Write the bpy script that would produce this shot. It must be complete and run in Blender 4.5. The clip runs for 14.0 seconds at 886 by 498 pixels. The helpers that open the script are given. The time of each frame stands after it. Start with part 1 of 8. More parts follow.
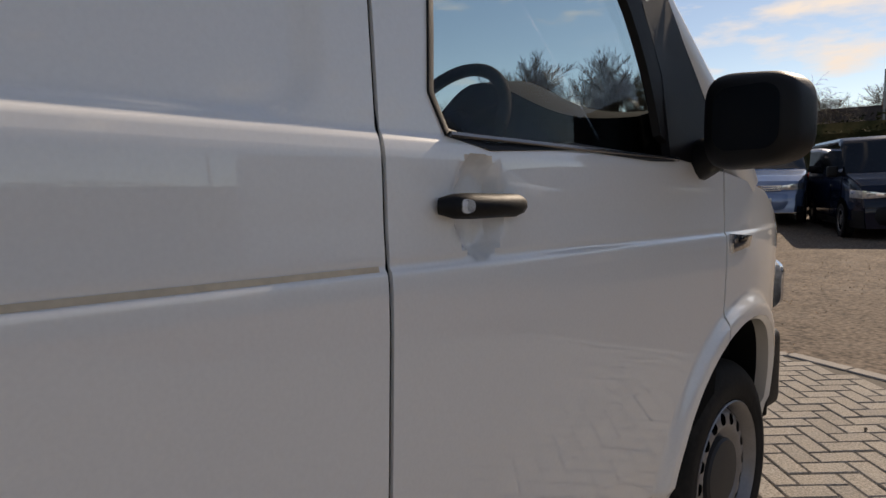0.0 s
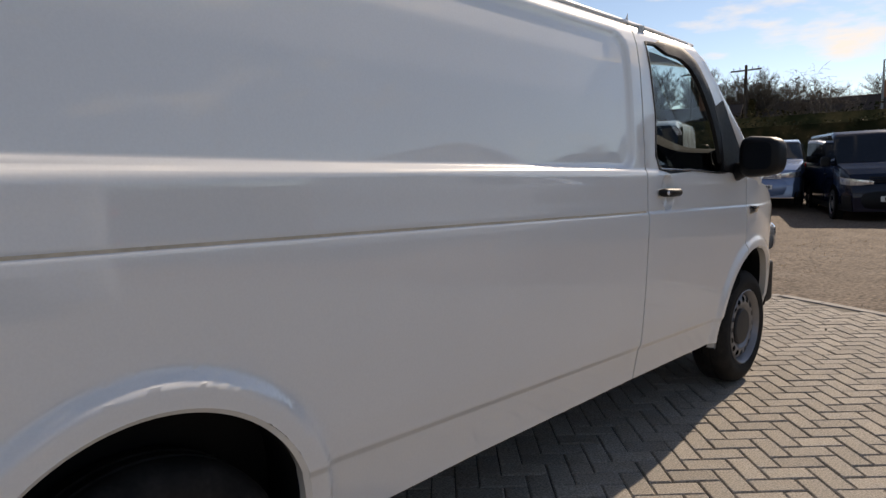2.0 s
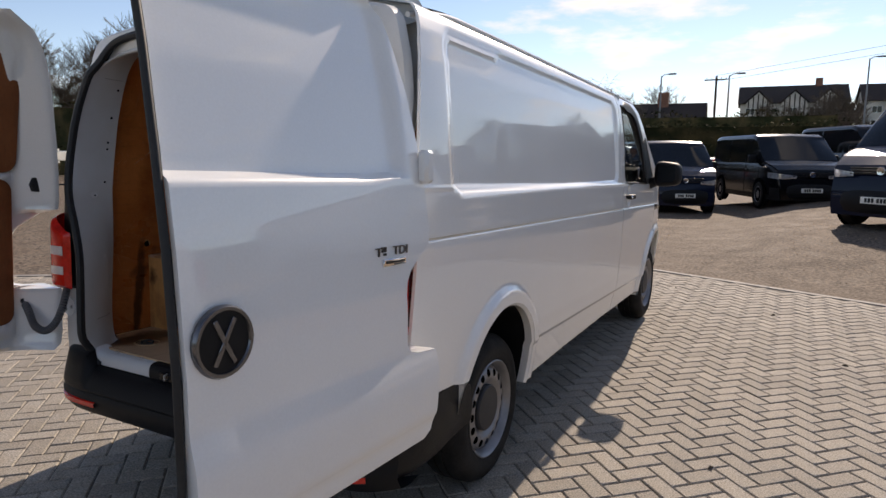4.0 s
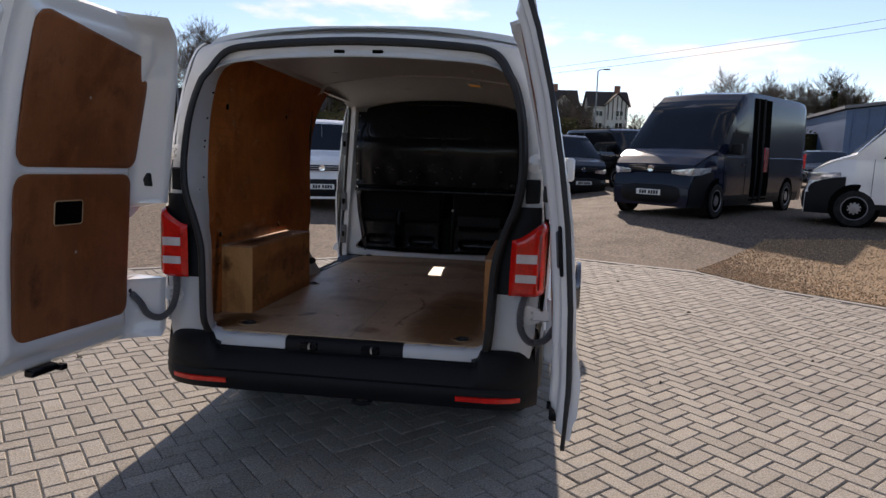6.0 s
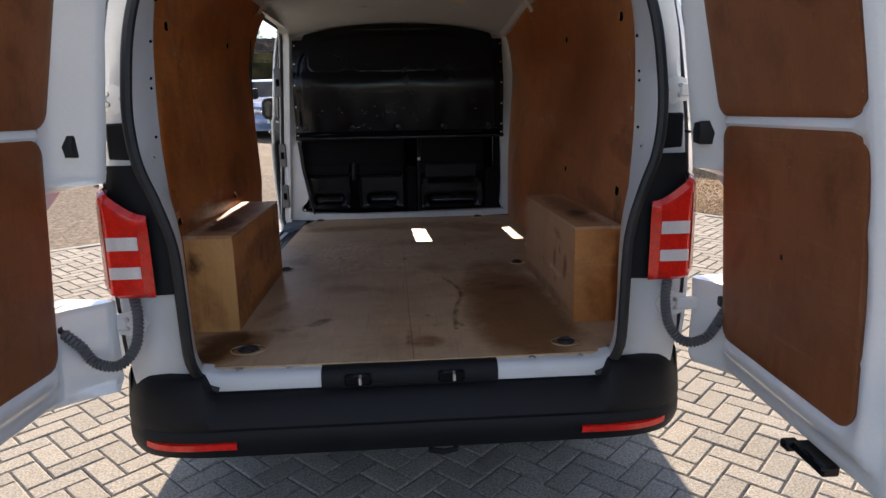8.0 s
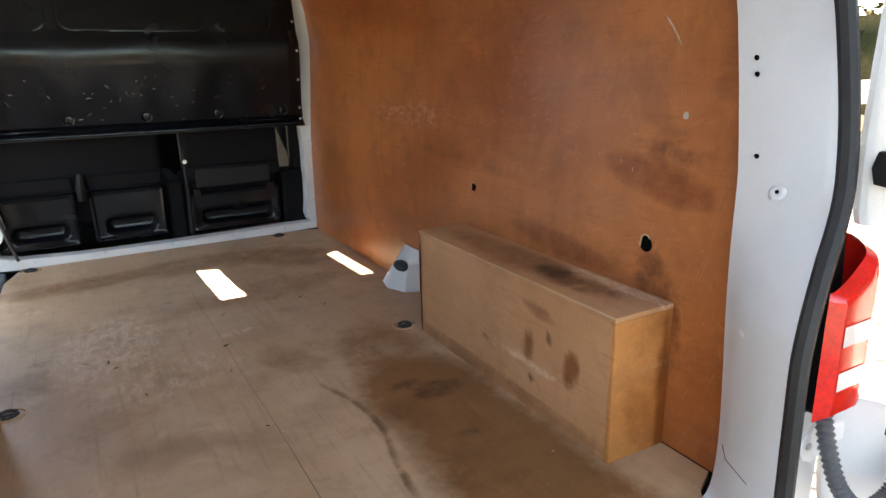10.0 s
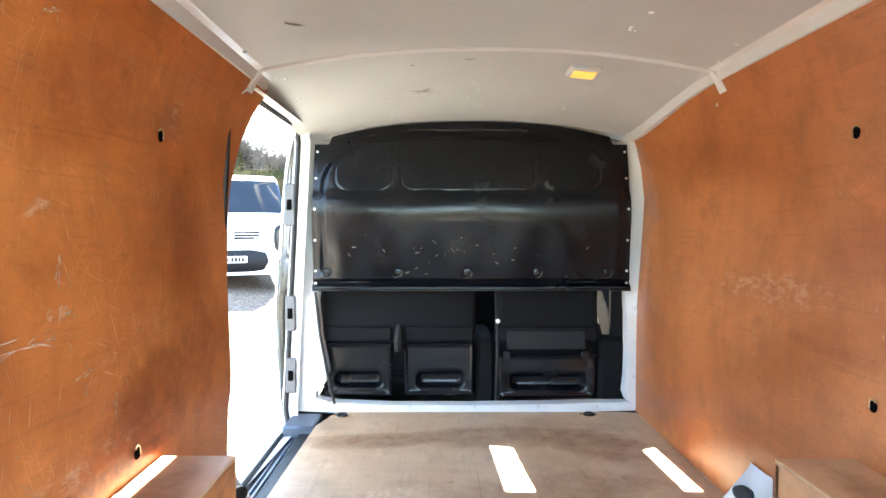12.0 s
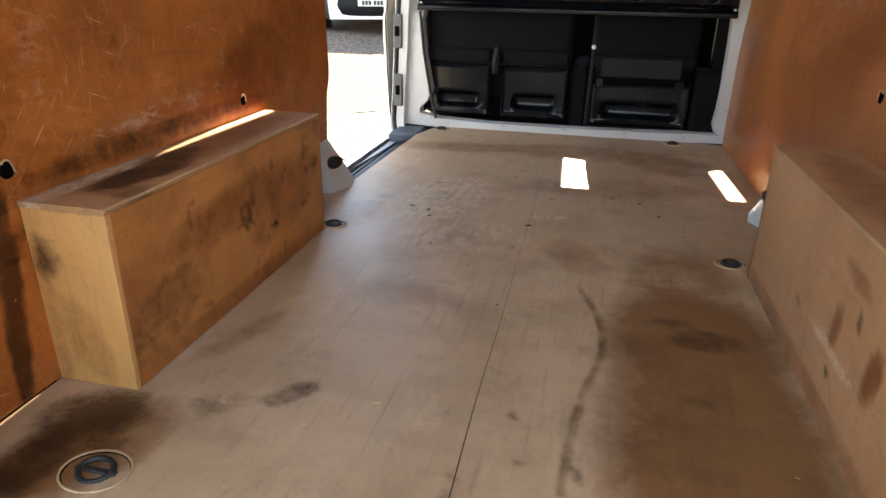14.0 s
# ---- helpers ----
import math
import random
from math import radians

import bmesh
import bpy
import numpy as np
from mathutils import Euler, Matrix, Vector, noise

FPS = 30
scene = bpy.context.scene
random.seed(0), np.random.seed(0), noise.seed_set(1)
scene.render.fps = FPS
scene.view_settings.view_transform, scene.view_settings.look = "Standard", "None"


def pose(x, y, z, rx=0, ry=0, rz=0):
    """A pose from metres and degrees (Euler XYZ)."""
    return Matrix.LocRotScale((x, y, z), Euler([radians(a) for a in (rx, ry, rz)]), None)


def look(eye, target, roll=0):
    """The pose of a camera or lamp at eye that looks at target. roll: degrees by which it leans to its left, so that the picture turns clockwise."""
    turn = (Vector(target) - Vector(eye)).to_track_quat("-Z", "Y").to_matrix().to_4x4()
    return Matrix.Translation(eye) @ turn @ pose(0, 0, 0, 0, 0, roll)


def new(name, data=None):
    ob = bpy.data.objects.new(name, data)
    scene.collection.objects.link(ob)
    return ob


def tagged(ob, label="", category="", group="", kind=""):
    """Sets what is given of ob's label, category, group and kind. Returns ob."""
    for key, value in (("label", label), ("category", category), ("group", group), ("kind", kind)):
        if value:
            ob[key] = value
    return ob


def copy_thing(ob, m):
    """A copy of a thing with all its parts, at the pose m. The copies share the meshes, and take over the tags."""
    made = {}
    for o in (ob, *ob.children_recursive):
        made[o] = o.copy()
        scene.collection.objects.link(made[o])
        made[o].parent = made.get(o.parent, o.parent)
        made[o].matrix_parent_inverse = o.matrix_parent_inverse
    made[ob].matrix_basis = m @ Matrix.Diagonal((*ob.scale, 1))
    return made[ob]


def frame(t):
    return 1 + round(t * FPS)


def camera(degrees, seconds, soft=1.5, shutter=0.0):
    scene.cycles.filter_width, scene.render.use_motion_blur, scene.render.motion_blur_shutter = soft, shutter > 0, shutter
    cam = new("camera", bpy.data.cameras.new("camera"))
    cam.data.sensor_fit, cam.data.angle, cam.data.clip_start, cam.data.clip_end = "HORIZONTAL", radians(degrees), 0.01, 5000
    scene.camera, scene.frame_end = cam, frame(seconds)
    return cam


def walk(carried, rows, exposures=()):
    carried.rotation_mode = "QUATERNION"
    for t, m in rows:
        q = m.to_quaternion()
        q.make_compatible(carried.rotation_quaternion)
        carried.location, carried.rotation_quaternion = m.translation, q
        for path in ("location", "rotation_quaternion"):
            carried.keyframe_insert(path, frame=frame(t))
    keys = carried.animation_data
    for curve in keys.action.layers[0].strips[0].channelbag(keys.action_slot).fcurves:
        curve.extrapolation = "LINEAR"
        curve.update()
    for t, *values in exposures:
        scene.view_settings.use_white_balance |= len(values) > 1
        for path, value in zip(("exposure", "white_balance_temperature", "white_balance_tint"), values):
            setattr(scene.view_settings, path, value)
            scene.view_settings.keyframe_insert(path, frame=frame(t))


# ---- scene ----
cam = camera(69.0, 14.0)
PATH = [
    (0, (1.591, 2.408, 1.212), (0.182, 3.814, 1.014), -1.6),
    (0.5, (1.897, 1.933, 1.157), (0.482, 3.330, 0.942), -1.1),
    (1, (2.108, 1.434, 1.158), (0.687, 2.825, 0.941), -1.2),
    (1.5, (2.229, 0.888, 1.244), (0.806, 2.272, 1.003), -1.2),
    (2, (2.272, 0.392, 1.305), (0.864, 1.791, 1.063), -1.6),
    (2.5, (2.316, -0.239, 1.319), (0.961, 1.211, 1.071), -1.7),
    (3, (2.273, -0.731, 1.371), (0.988, 0.774, 1.085), -1.0),
    (3.2, (2.260, -0.927, 1.392), (1.020, 0.615, 1.103), -0.9),
    (5.3, (1.250, -2.582, 1.532), (0.820, -0.651, 1.238), 2.3),
    (5.5, (1.132, -2.666, 1.530), (0.743, -0.727, 1.229), 2.1),
    (6, (0.844, -2.841, 1.499), (0.578, -0.882, 1.198), 1.7),
    (6.5, (0.577, -2.858, 1.517), (0.467, -0.886, 1.208), 1.5),
    (7, (0.287, -2.692, 1.530), (0.264, -0.717, 1.209), 1.2),
    (7.2, (0.215, -2.564, 1.516), (0.218, -0.592, 1.179), 1.0),
    (9.3, (-0.229, -0.903, 1.447), (0.362, 0.862, 0.716), -2.1),
    (9.5, (-0.250, -0.789, 1.448), (0.462, 0.931, 0.717), -1.5),
    (10, (-0.346, -0.587, 1.535), (0.595, 1.072, 0.935), -0.1),
    (10.5, (-0.327, -0.442, 1.599), (0.690, 1.253, 1.293), 0.3),
    (11, (-0.276, -0.306, 1.621), (0.684, 1.443, 1.479), 0.1),
    (11.5, (-0.239, -0.211, 1.587), (0.360, 1.693, 1.464), 0.7),
    (12, (-0.152, -0.164, 1.517), (-0.143, 1.832, 1.391), 0.0),
    (12.5, (-0.102, -0.205, 1.472), (-0.293, 1.780, 1.328), -0.1),
    (13, (-0.052, -0.325, 1.425), (-0.355, 1.627, 1.111), 0.1),
    (13.5, (0.025, -0.417, 1.385), (-0.396, 1.438, 0.770), -0.0),
    (14, (0.168, -0.462, 1.362), (-0.245, 1.314, 0.539), 0.6),
]
EXPOSURES = [(0, -0.12, 8300, 17), (0.5, -0.1, 8200, 17), (1.5, 0.0, 8000, 16), (3.2, 0.2, 7800, 17), (5.3, 0.3, 7500, 19), (7.2, 0.5, 7200, 18), (9.3, 2.9, 8400, 11), (10, 3.15, 8300, 10), (10.5, 2.85, 8100, 10), (11, 2.65, 8500, 10), (11.5, 3.95, 7500, 8), (12, 4.48, 7200, 6), (12.5, 4.3, 7200, 6), (13, 4.1, 7300, 8), (13.5, 3.5, 8200, 11), (14, 3.1, 9000, 12)]
walk(cam, [(t, look(eye, target, roll)) for t, eye, target, roll in PATH], EXPOSURES)

# ---- world and sun ----
SUN = Vector((-0.042, 1.0, 0.605)).normalized()
world = bpy.data.worlds.new("sky")
scene.world = world
world.use_nodes = True
wn, wl = world.node_tree.nodes, world.node_tree.links
wn.clear()
w_out = wn.new("ShaderNodeOutputWorld")
w_bg = wn.new("ShaderNodeBackground")
w_sky = wn.new("ShaderNodeTexSky")
w_sky.sky_type = "NISHITA"
w_sky.sun_disc = False
w_sky.sun_elevation = math.asin(SUN.z)
w_sky.sun_rotation = math.atan2(SUN.x, SUN.y)
w_sky.air_density, w_sky.dust_density, w_sky.ozone_density = 0.85, 0.05, 2.6
w_bg.inputs["Strength"].default_value = 0.128
w_co = wn.new("ShaderNodeTexCoord")
w_map = wn.new("ShaderNodeMapping")
w_map.inputs["Scale"].default_value = (2.2, 2.2, 7.5)
w_map.inputs["Location"].default_value = (0.35, 0.1, 0.4)
w_noise = wn.new("ShaderNodeTexNoise")
w_noise.inputs["Scale"].default_value = 2.1
w_noise.inputs["Detail"].default_value = 8.0
w_noise.inputs["Roughness"].default_value = 0.55
w_ramp = wn.new("ShaderNodeValToRGB")
w_ramp.color_ramp.elements[0].position, w_ramp.color_ramp.elements[1].position = 0.55, 0.68
w_mix = wn.new("ShaderNodeMixRGB")
w_mix.inputs["Color2"].default_value = (6.9, 7.0, 7.2, 1)
wl.new(w_co.outputs["Generated"], w_map.inputs["Vector"])
wl.new(w_map.outputs["Vector"], w_noise.inputs["Vector"])
wl.new(w_noise.outputs["Fac"], w_ramp.inputs["Fac"])
wl.new(w_ramp.outputs["Color"], w_mix.inputs["Fac"])
wl.new(w_sky.outputs["Color"], w_mix.inputs["Color1"])
wl.new(w_mix.outputs["Color"], w_bg.inputs["Color"])
wl.new(w_bg.outputs["Background"], w_out.inputs["Surface"])
sun = new("sun", bpy.data.lights.new("sun", "SUN"))
sun.data.energy, sun.data.angle, sun.data.color = 4.7, radians(0.55), (1.0, 0.945, 0.86)
sun.matrix_world = look(SUN * 60, (0, 0, 0))


# ---- materials ----
def surface(name, color, rough=0.5, metal=0.0, second=None, grain=(60, 0.10), blotch=(3, 0.12), bump=(200, 0.02), coat=0.0,
            specular=0.5, random_tone=0.0, island_tone=0.0, stretch=(1, 1, 1), rough_var=0.1, emission=None):
    """A painted, cast or woven surface: fine grain, broad stains, relief and uneven gloss."""
    m = bpy.data.materials.new(name)
    m.use_nodes = True
    n, l = m.node_tree.nodes, m.node_tree.links
    b = n["Principled BSDF"]
    co = n.new("ShaderNodeTexCoord")
    mp = n.new("ShaderNodeMapping")
    mp.inputs["Scale"].default_value = stretch
    l.new(co.outputs["Object"], mp.inputs["Vector"])

    def noise_at(scale, detail=5):
        t = n.new("ShaderNodeTexNoise")
        t.inputs["Scale"].default_value, t.inputs["Detail"].default_value = scale, detail
        l.new(mp.outputs["Vector"], t.inputs["Vector"])
        return t.outputs["Fac"]

    def ramp(value, lo, hi, a=0.3, c=0.7):
        r = n.new("ShaderNodeMapRange")
        r.inputs["From Min"].default_value, r.inputs["From Max"].default_value = a, c
        r.inputs["To Min"].default_value, r.inputs["To Max"].default_value = lo, hi
        l.new(value, r.inputs["Value"])
        return r.outputs["Result"]

    def mix(a, c, fac):
        x = n.new("ShaderNodeMixRGB")
        for key, v in (("Color1", a), ("Color2", c), ("Fac", fac)):
            if isinstance(v, (tuple, float, int)):
                x.inputs[key].default_value = (*v, 1) if isinstance(v, tuple) else v
            else:
                l.new(v, x.inputs[key])
        return x.outputs["Color"]

    def value(v, gain):
        h = n.new("ShaderNodeHueSaturation")
        if isinstance(v, tuple):
            h.inputs["Color"].default_value = (*v, 1)
        else:
            l.new(v, h.inputs["Color"])
        l.new(gain, h.inputs["Value"])
        return h.outputs["Color"]

    col = color
    blot = noise_at(blotch[0], 6)
    if second:
        col = mix(color, second, ramp(blot, 0, 1, 0.42, 0.62))
    col = value(col, ramp(noise_at(grain[0]), 1 - grain[1], 1 + grain[1]))
    col = value(col, ramp(blot, 1 - blotch[1], 1 + blotch[1]))
    if random_tone:
        oi = n.new("ShaderNodeObjectInfo")
        col = value(col, ramp(oi.outputs["Random"], 1 - random_tone, 1 + random_tone, 0, 1))
    if island_tone:
        ge = n.new("ShaderNodeNewGeometry")
        col = value(col, ramp(ge.outputs["Random Per Island"], 1 - island_tone, 1 + island_tone, 0, 1))
    l.new(col, b.inputs["Base Color"])
    l.new(ramp(blot, max(0.02, rough * (1 - rough_var)), min(1, rough * (1 + rough_var))), b.inputs["Roughness"])
    b.inputs["Metallic"].default_value = metal
    b.inputs["Specular IOR Level"].default_value = specular
    b.inputs["Coat Weight"].default_value = coat
    b.inputs["Coat Roughness"].default_value = 0.04
    if bump[1] > 0:
        bp = n.new("ShaderNodeBump")
        bp.inputs["Strength"].default_value, bp.inputs["Distance"].default_value = min(1.0, bump[1] * 10), 0.004
        l.new(noise_at(bump[0], 4), bp.inputs["Height"])
        l.new(bp.outputs["Normal"], b.inputs["Normal"])
    if emission:
        b.inputs["Emission Color"].default_value = (*emission[0], 1)
        b.inputs["Emission Strength"].default_value = emission[1]
    return m


def plywood(name, dark, light, stain, grain_axis, gloss=0.42, wear=0.5, stain_scale=2.2, stain_at=(0.56, 0.72), scratch=(0.86, 0.74, 0.6), scratches=0.12, mottle=0.6, flat=False):
    """Varnished ply: long grain, growth figure, dark stains, pale scuffs."""
    m = bpy.data.materials.new(name)
    m.use_nodes = True
    n, l = m.node_tree.nodes, m.node_tree.links
    b = n["Principled BSDF"]
    co = n.new("ShaderNodeTexCoord")

    def noise_of(scale, squeeze, detail=6, rough=0.55, warp=0.0):
        mp = n.new("ShaderNodeMapping")
        mp.inputs["Scale"].default_value = squeeze
        l.new(co.outputs["Object"], mp.inputs["Vector"])
        t = n.new("ShaderNodeTexNoise")
        t.inputs["Scale"].default_value, t.inputs["Detail"].default_value = scale, detail
        t.inputs["Roughness"].default_value, t.inputs["Distortion"].default_value = rough, warp
        l.new(mp.outputs["Vector"], t.inputs["Vector"])
        return t.outputs["Fac"]

    def ramp(v, a, c, lo=0.0, hi=1.0):
        r = n.new("ShaderNodeMapRange")
        r.inputs["From Min"].default_value, r.inputs["From Max"].default_value = a, c
        r.inputs["To Min"].default_value, r.inputs["To Max"].default_value = lo, hi
        l.new(v, r.inputs["Value"])
        return r.outputs["Result"]

    def mix(a, c, fac, mode="MIX"):
        x = n.new("ShaderNodeMixRGB")
        x.blend_type = mode
        for key, v in (("Color1", a), ("Color2", c), ("Fac", fac)):
            if isinstance(v, (tuple, float, int)):
                x.inputs[key].default_value = (*v, 1) if isinstance(v, tuple) else v
            else:
                l.new(v, x.inputs[key])
        return x.outputs["Color"]

    long = {"x": (0.12, 3, 3), "y": (3, 0.12, 3), "z": (3, 3, 0.12)}[grain_axis]
    broad = {"x": (0.4, 1, 1), "y": (1, 0.4, 1), "z": (1, 1, 0.4)}[grain_axis]
    fine = noise_of(30, long, 8, 0.65)
    figure = noise_of(3.0, broad, 5, 0.5, 0.6)
    c = mix(dark, light, ramp(figure, 0.34, 0.66))
    c = mix(c, tuple(0.55 * v for v in dark), ramp(fine, 0.55, 0.78, 0, 0.55))
    c = mix(c, stain, ramp(noise_of(stain_scale, (1, 1, 1), 7, 0.6, 0.4), stain_at[0], stain_at[1], 0, 0.85))
    marks = noise_of(9, {"x": (0.5, 4, 4), "y": (4, 0.5, 4), "z": (4, 4, 0.5)}[grain_axis], 3, 0.5, 1.5)
    c = mix(c, scratch, ramp(marks, 0.72, 0.84, 0, wear * 0.5))
    # thin straight scores at several angles, and cloudy rubbing
    for k, (angle, seed) in enumerate(((0.35, 3.0), (-0.75, 11.0), (1.25, 7.0), (-1.35, 17.0))):
        turn = n.new("ShaderNodeMapping")
        turn.inputs["Rotation"].default_value = (0, 0, angle) if flat else (angle, 0, 0)
        turn.inputs["Location"].default_value = (seed, seed * 0.7, seed * 1.3)
        l.new(co.outputs["Object"], turn.inputs["Vector"])
        mp = n.new("ShaderNodeMapping")
        mp.inputs["Scale"].default_value = (150, 6, 1) if flat else (1, 6, 150)
        l.new(turn.outputs["Vector"], mp.inputs["Vector"])
        t = n.new("ShaderNodeTexNoise")
        t.inputs["Scale"].default_value, t.inputs["Detail"].default_value = 1.7, 3
        t.inputs["Distortion"].default_value = 0.12
        l.new(mp.outputs["Vector"], t.inputs["Vector"])
        where = n.new("ShaderNodeMath")
        where.operation = "MULTIPLY"
        l.new(ramp(t.outputs["Fac"], 0.64, 0.74, 0, scratches), where.inputs[0])
        l.new(ramp(noise_of(2.6 + 0.7 * k, (1, 1, 1), 4, 0.6, 0.5), 0.45, 0.66), where.inputs[1])
        c = mix(c, scratch, where.outputs["Value"])
    cloud = noise_of(5.5, (1, 1, 1), 8, 0.7, 0.3)
    c = mix(c, tuple(0.55 * v for v in dark), ramp(cloud, 0.50, 0.72, 0, mottle))
    c = mix(c, tuple(min(1, 1.4 * v) for v in light), ramp(noise_of(8.5, broad, 8, 0.72, 0.3), 0.56, 0.78, 0, 0.55))
    c = mix(c, tuple(0.45 * v for v in dark), ramp(noise_of(26, broad, 6, 0.7, 0.6), 0.60, 0.76, 0, mottle * 0.8))
    bands = noise_of(2.2, {"x": (6, 0.3, 1), "y": (1, 6, 0.3), "z": (6, 6, 0.3)}[grain_axis], 4, 0.5)
    c = mix(c, tuple(0.75 * v for v in dark), ramp(bands, 0.50, 0.66, 0, 0.20))
    # close-set wear: worn pores, small dark knocks
    wear_at = noise_of(62, (1, 1, 1), 9, 0.78, 0.2)
    c = mix(c, tuple(0.5 * v for v in dark), ramp(wear_at, 0.56, 0.72, 0, 0.42))
    c = mix(c, tuple(min(1, 1.35 * v) for v in light), ramp(wear_at, 0.44, 0.32, 0, 0.16))
    # stains laid down by name on the boards: oil, brown toning, pale rubbing, painted sheen
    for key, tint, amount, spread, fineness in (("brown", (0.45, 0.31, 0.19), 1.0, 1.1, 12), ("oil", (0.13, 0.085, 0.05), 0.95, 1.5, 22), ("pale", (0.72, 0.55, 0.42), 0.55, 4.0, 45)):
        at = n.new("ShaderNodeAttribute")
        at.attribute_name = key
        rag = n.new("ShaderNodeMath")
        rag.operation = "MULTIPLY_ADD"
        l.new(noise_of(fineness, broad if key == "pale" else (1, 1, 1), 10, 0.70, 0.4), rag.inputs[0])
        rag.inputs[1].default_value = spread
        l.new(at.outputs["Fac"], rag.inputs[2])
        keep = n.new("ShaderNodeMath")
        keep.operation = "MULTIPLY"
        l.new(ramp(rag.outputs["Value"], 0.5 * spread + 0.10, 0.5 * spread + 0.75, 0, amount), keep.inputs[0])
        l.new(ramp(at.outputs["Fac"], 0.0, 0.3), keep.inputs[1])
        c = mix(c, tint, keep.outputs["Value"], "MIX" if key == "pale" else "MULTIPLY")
    specks = noise_of(140, (1, 1, 1), 2)
    c = mix(c, tuple(0.3 * v for v in dark), ramp(specks, 0.68, 0.74, 0, 0.55))
    dots = noise_of(95, (1, 1.3, 1), 3, 0.6)
    c = mix(c, scratch, ramp(dots, 0.715, 0.75, 0, 0.5))
    l.new(c, b.inputs["Base Color"])
    l.new(ramp(figure, 0.3, 0.7, gloss * 0.8, min(1, gloss * 1.3)), b.inputs["Roughness"])
    bp = n.new("ShaderNodeBump")
    bp.inputs["Strength"].default_value, bp.inputs["Distance"].default_value = 0.12, 0.004
    l.new(fine, bp.inputs["Height"])
    l.new(bp.outputs["Normal"], b.inputs["Normal"])
    return m


def glass(name, tint=(0.8, 0.9, 0.9), clear=0.75):
    """Thin pane: part of the light passes straight through, the rest is mirrored."""
    m = bpy.data.materials.new(name)
    m.use_nodes = True
    n, l = m.node_tree.nodes, m.node_tree.links
    n.clear()
    out = n.new("ShaderNodeOutputMaterial")
    tr = n.new("ShaderNodeBsdfTransparent")
    gl = n.new("ShaderNodeBsdfGlossy")
    tr.inputs["Color"].default_value = (*[v * clear for v in tint], 1)
    gl.inputs["Roughness"].default_value = 0.02
    fr = n.new("ShaderNodeFresnel")
    fr.inputs["IOR"].default_value = 1.34
    mx = n.new("ShaderNodeMixShader")
    l.new(fr.outputs["Fac"], mx.inputs["Fac"])
    l.new(tr.outputs["BSDF"], mx.inputs[1])
    l.new(gl.outputs["BSDF"], mx.inputs[2])
    l.new(mx.outputs["Shader"], out.inputs["Surface"])
    return m


M = {}
M["white"] = surface("white_paint", (0.80, 0.80, 0.785), 0.35, coat=1.0, grain=(160, 0.02), blotch=(1.6, 0.02), bump=(900, 0.0006), specular=0.3)
M["white"].node_tree.nodes["Principled BSDF"].inputs["Coat IOR"].default_value = 1.75
M["white"].node_tree.nodes["Principled BSDF"].inputs["Coat Roughness"].default_value = 0.012
M["inner_white"] = surface("inner_white_paint", (0.62, 0.63, 0.63), 0.38, grain=(300, 0.03), blotch=(6, 0.06), bump=(300, 0.002), second=(0.56, 0.56, 0.545))
M["ceiling_grey"] = surface("ceiling_paint", (0.49, 0.515, 0.51), 0.45, grain=(200, 0.03), blotch=(4, 0.05), bump=(260, 0.003))
M["black_paint"] = surface("black_gloss_paint", (0.0036, 0.0043, 0.0060), 0.22, grain=(50, 0.2), blotch=(7, 0.25), bump=(14, 0.004), rough_var=0.35, specular=0.25)
M["plastic"] = surface("black_plastic", (0.009, 0.0093, 0.0105), 0.5, grain=(300, 0.12), blotch=(5, 0.18), bump=(700, 0.015), specular=0.18)
M["step_plastic"] = surface("blue_grey_plastic", (0.060, 0.078, 0.105), 0.45, grain=(200, 0.08), blotch=(6, 0.2), bump=(300, 0.006))
M["cap_plastic"] = surface("cap_plastic", (0.035, 0.035, 0.037), 0.5, grain=(200, 0.1), bump=(300, 0.006), specular=0.3)
M["grey_plastic"] = surface("grey_plastic", (0.10, 0.10, 0.105), 0.5, grain=(200, 0.08), bump=(300, 0.006))
M["rubber"] = surface("black_rubber", (0.010, 0.010, 0.011), 0.6, grain=(90, 0.2), blotch=(8, 0.25), bump=(120, 0.01), second=(0.016, 0.016, 0.015))
M["tyre"] = surface("tyre_rubber", (0.011, 0.011, 0.011), 0.75, specular=0.2, grain=(80, 0.2), blotch=(9, 0.25), bump=(90, 0.02), second=(0.020, 0.019, 0.018))
M["badge"] = surface("dark_chrome", (0.16, 0.16, 0.17), 0.22, 0.9, grain=(100, 0.1), bump=(100, 0.0))
M["steel"] = surface("silver_wheel_paint", (0.24, 0.24, 0.25), 0.4, 0.6, grain=(150, 0.06), blotch=(12, 0.12), bump=(200, 0.003))
M["chrome"] = surface("chrome", (0.75, 0.76, 0.78), 0.12, 1.0, grain=(100, 0.02), bump=(100, 0.0))
M["zinc"] = surface("zinc_steel", (0.55, 0.55, 0.54), 0.4, 0.9, grain=(200, 0.1), blotch=(20, 0.15), bump=(200, 0.004))
M["seat_cloth"] = surface("black_seat_cloth", (0.007, 0.007, 0.008), 0.85, grain=(500, 0.3), blotch=(8, 0.2), bump=(600, 0.03), specular=0.12)
M["dash"] = surface("dashboard_plastic", (0.009, 0.009, 0.0095), 0.9, grain=(300, 0.15), bump=(500, 0.015), specular=0.04)
M["red_lens"] = surface("red_lens", (0.72, 0.014, 0.008), 0.16, grain=(120, 0.10), blotch=(30, 0.15), bump=(160, 0.006), coat=0.3)
M["red_dark"] = surface("dark_red_lens", (0.24, 0.006, 0.006), 0.1, grain=(120, 0.15), blotch=(30, 0.2), bump=(160, 0.006), coat=1.0)
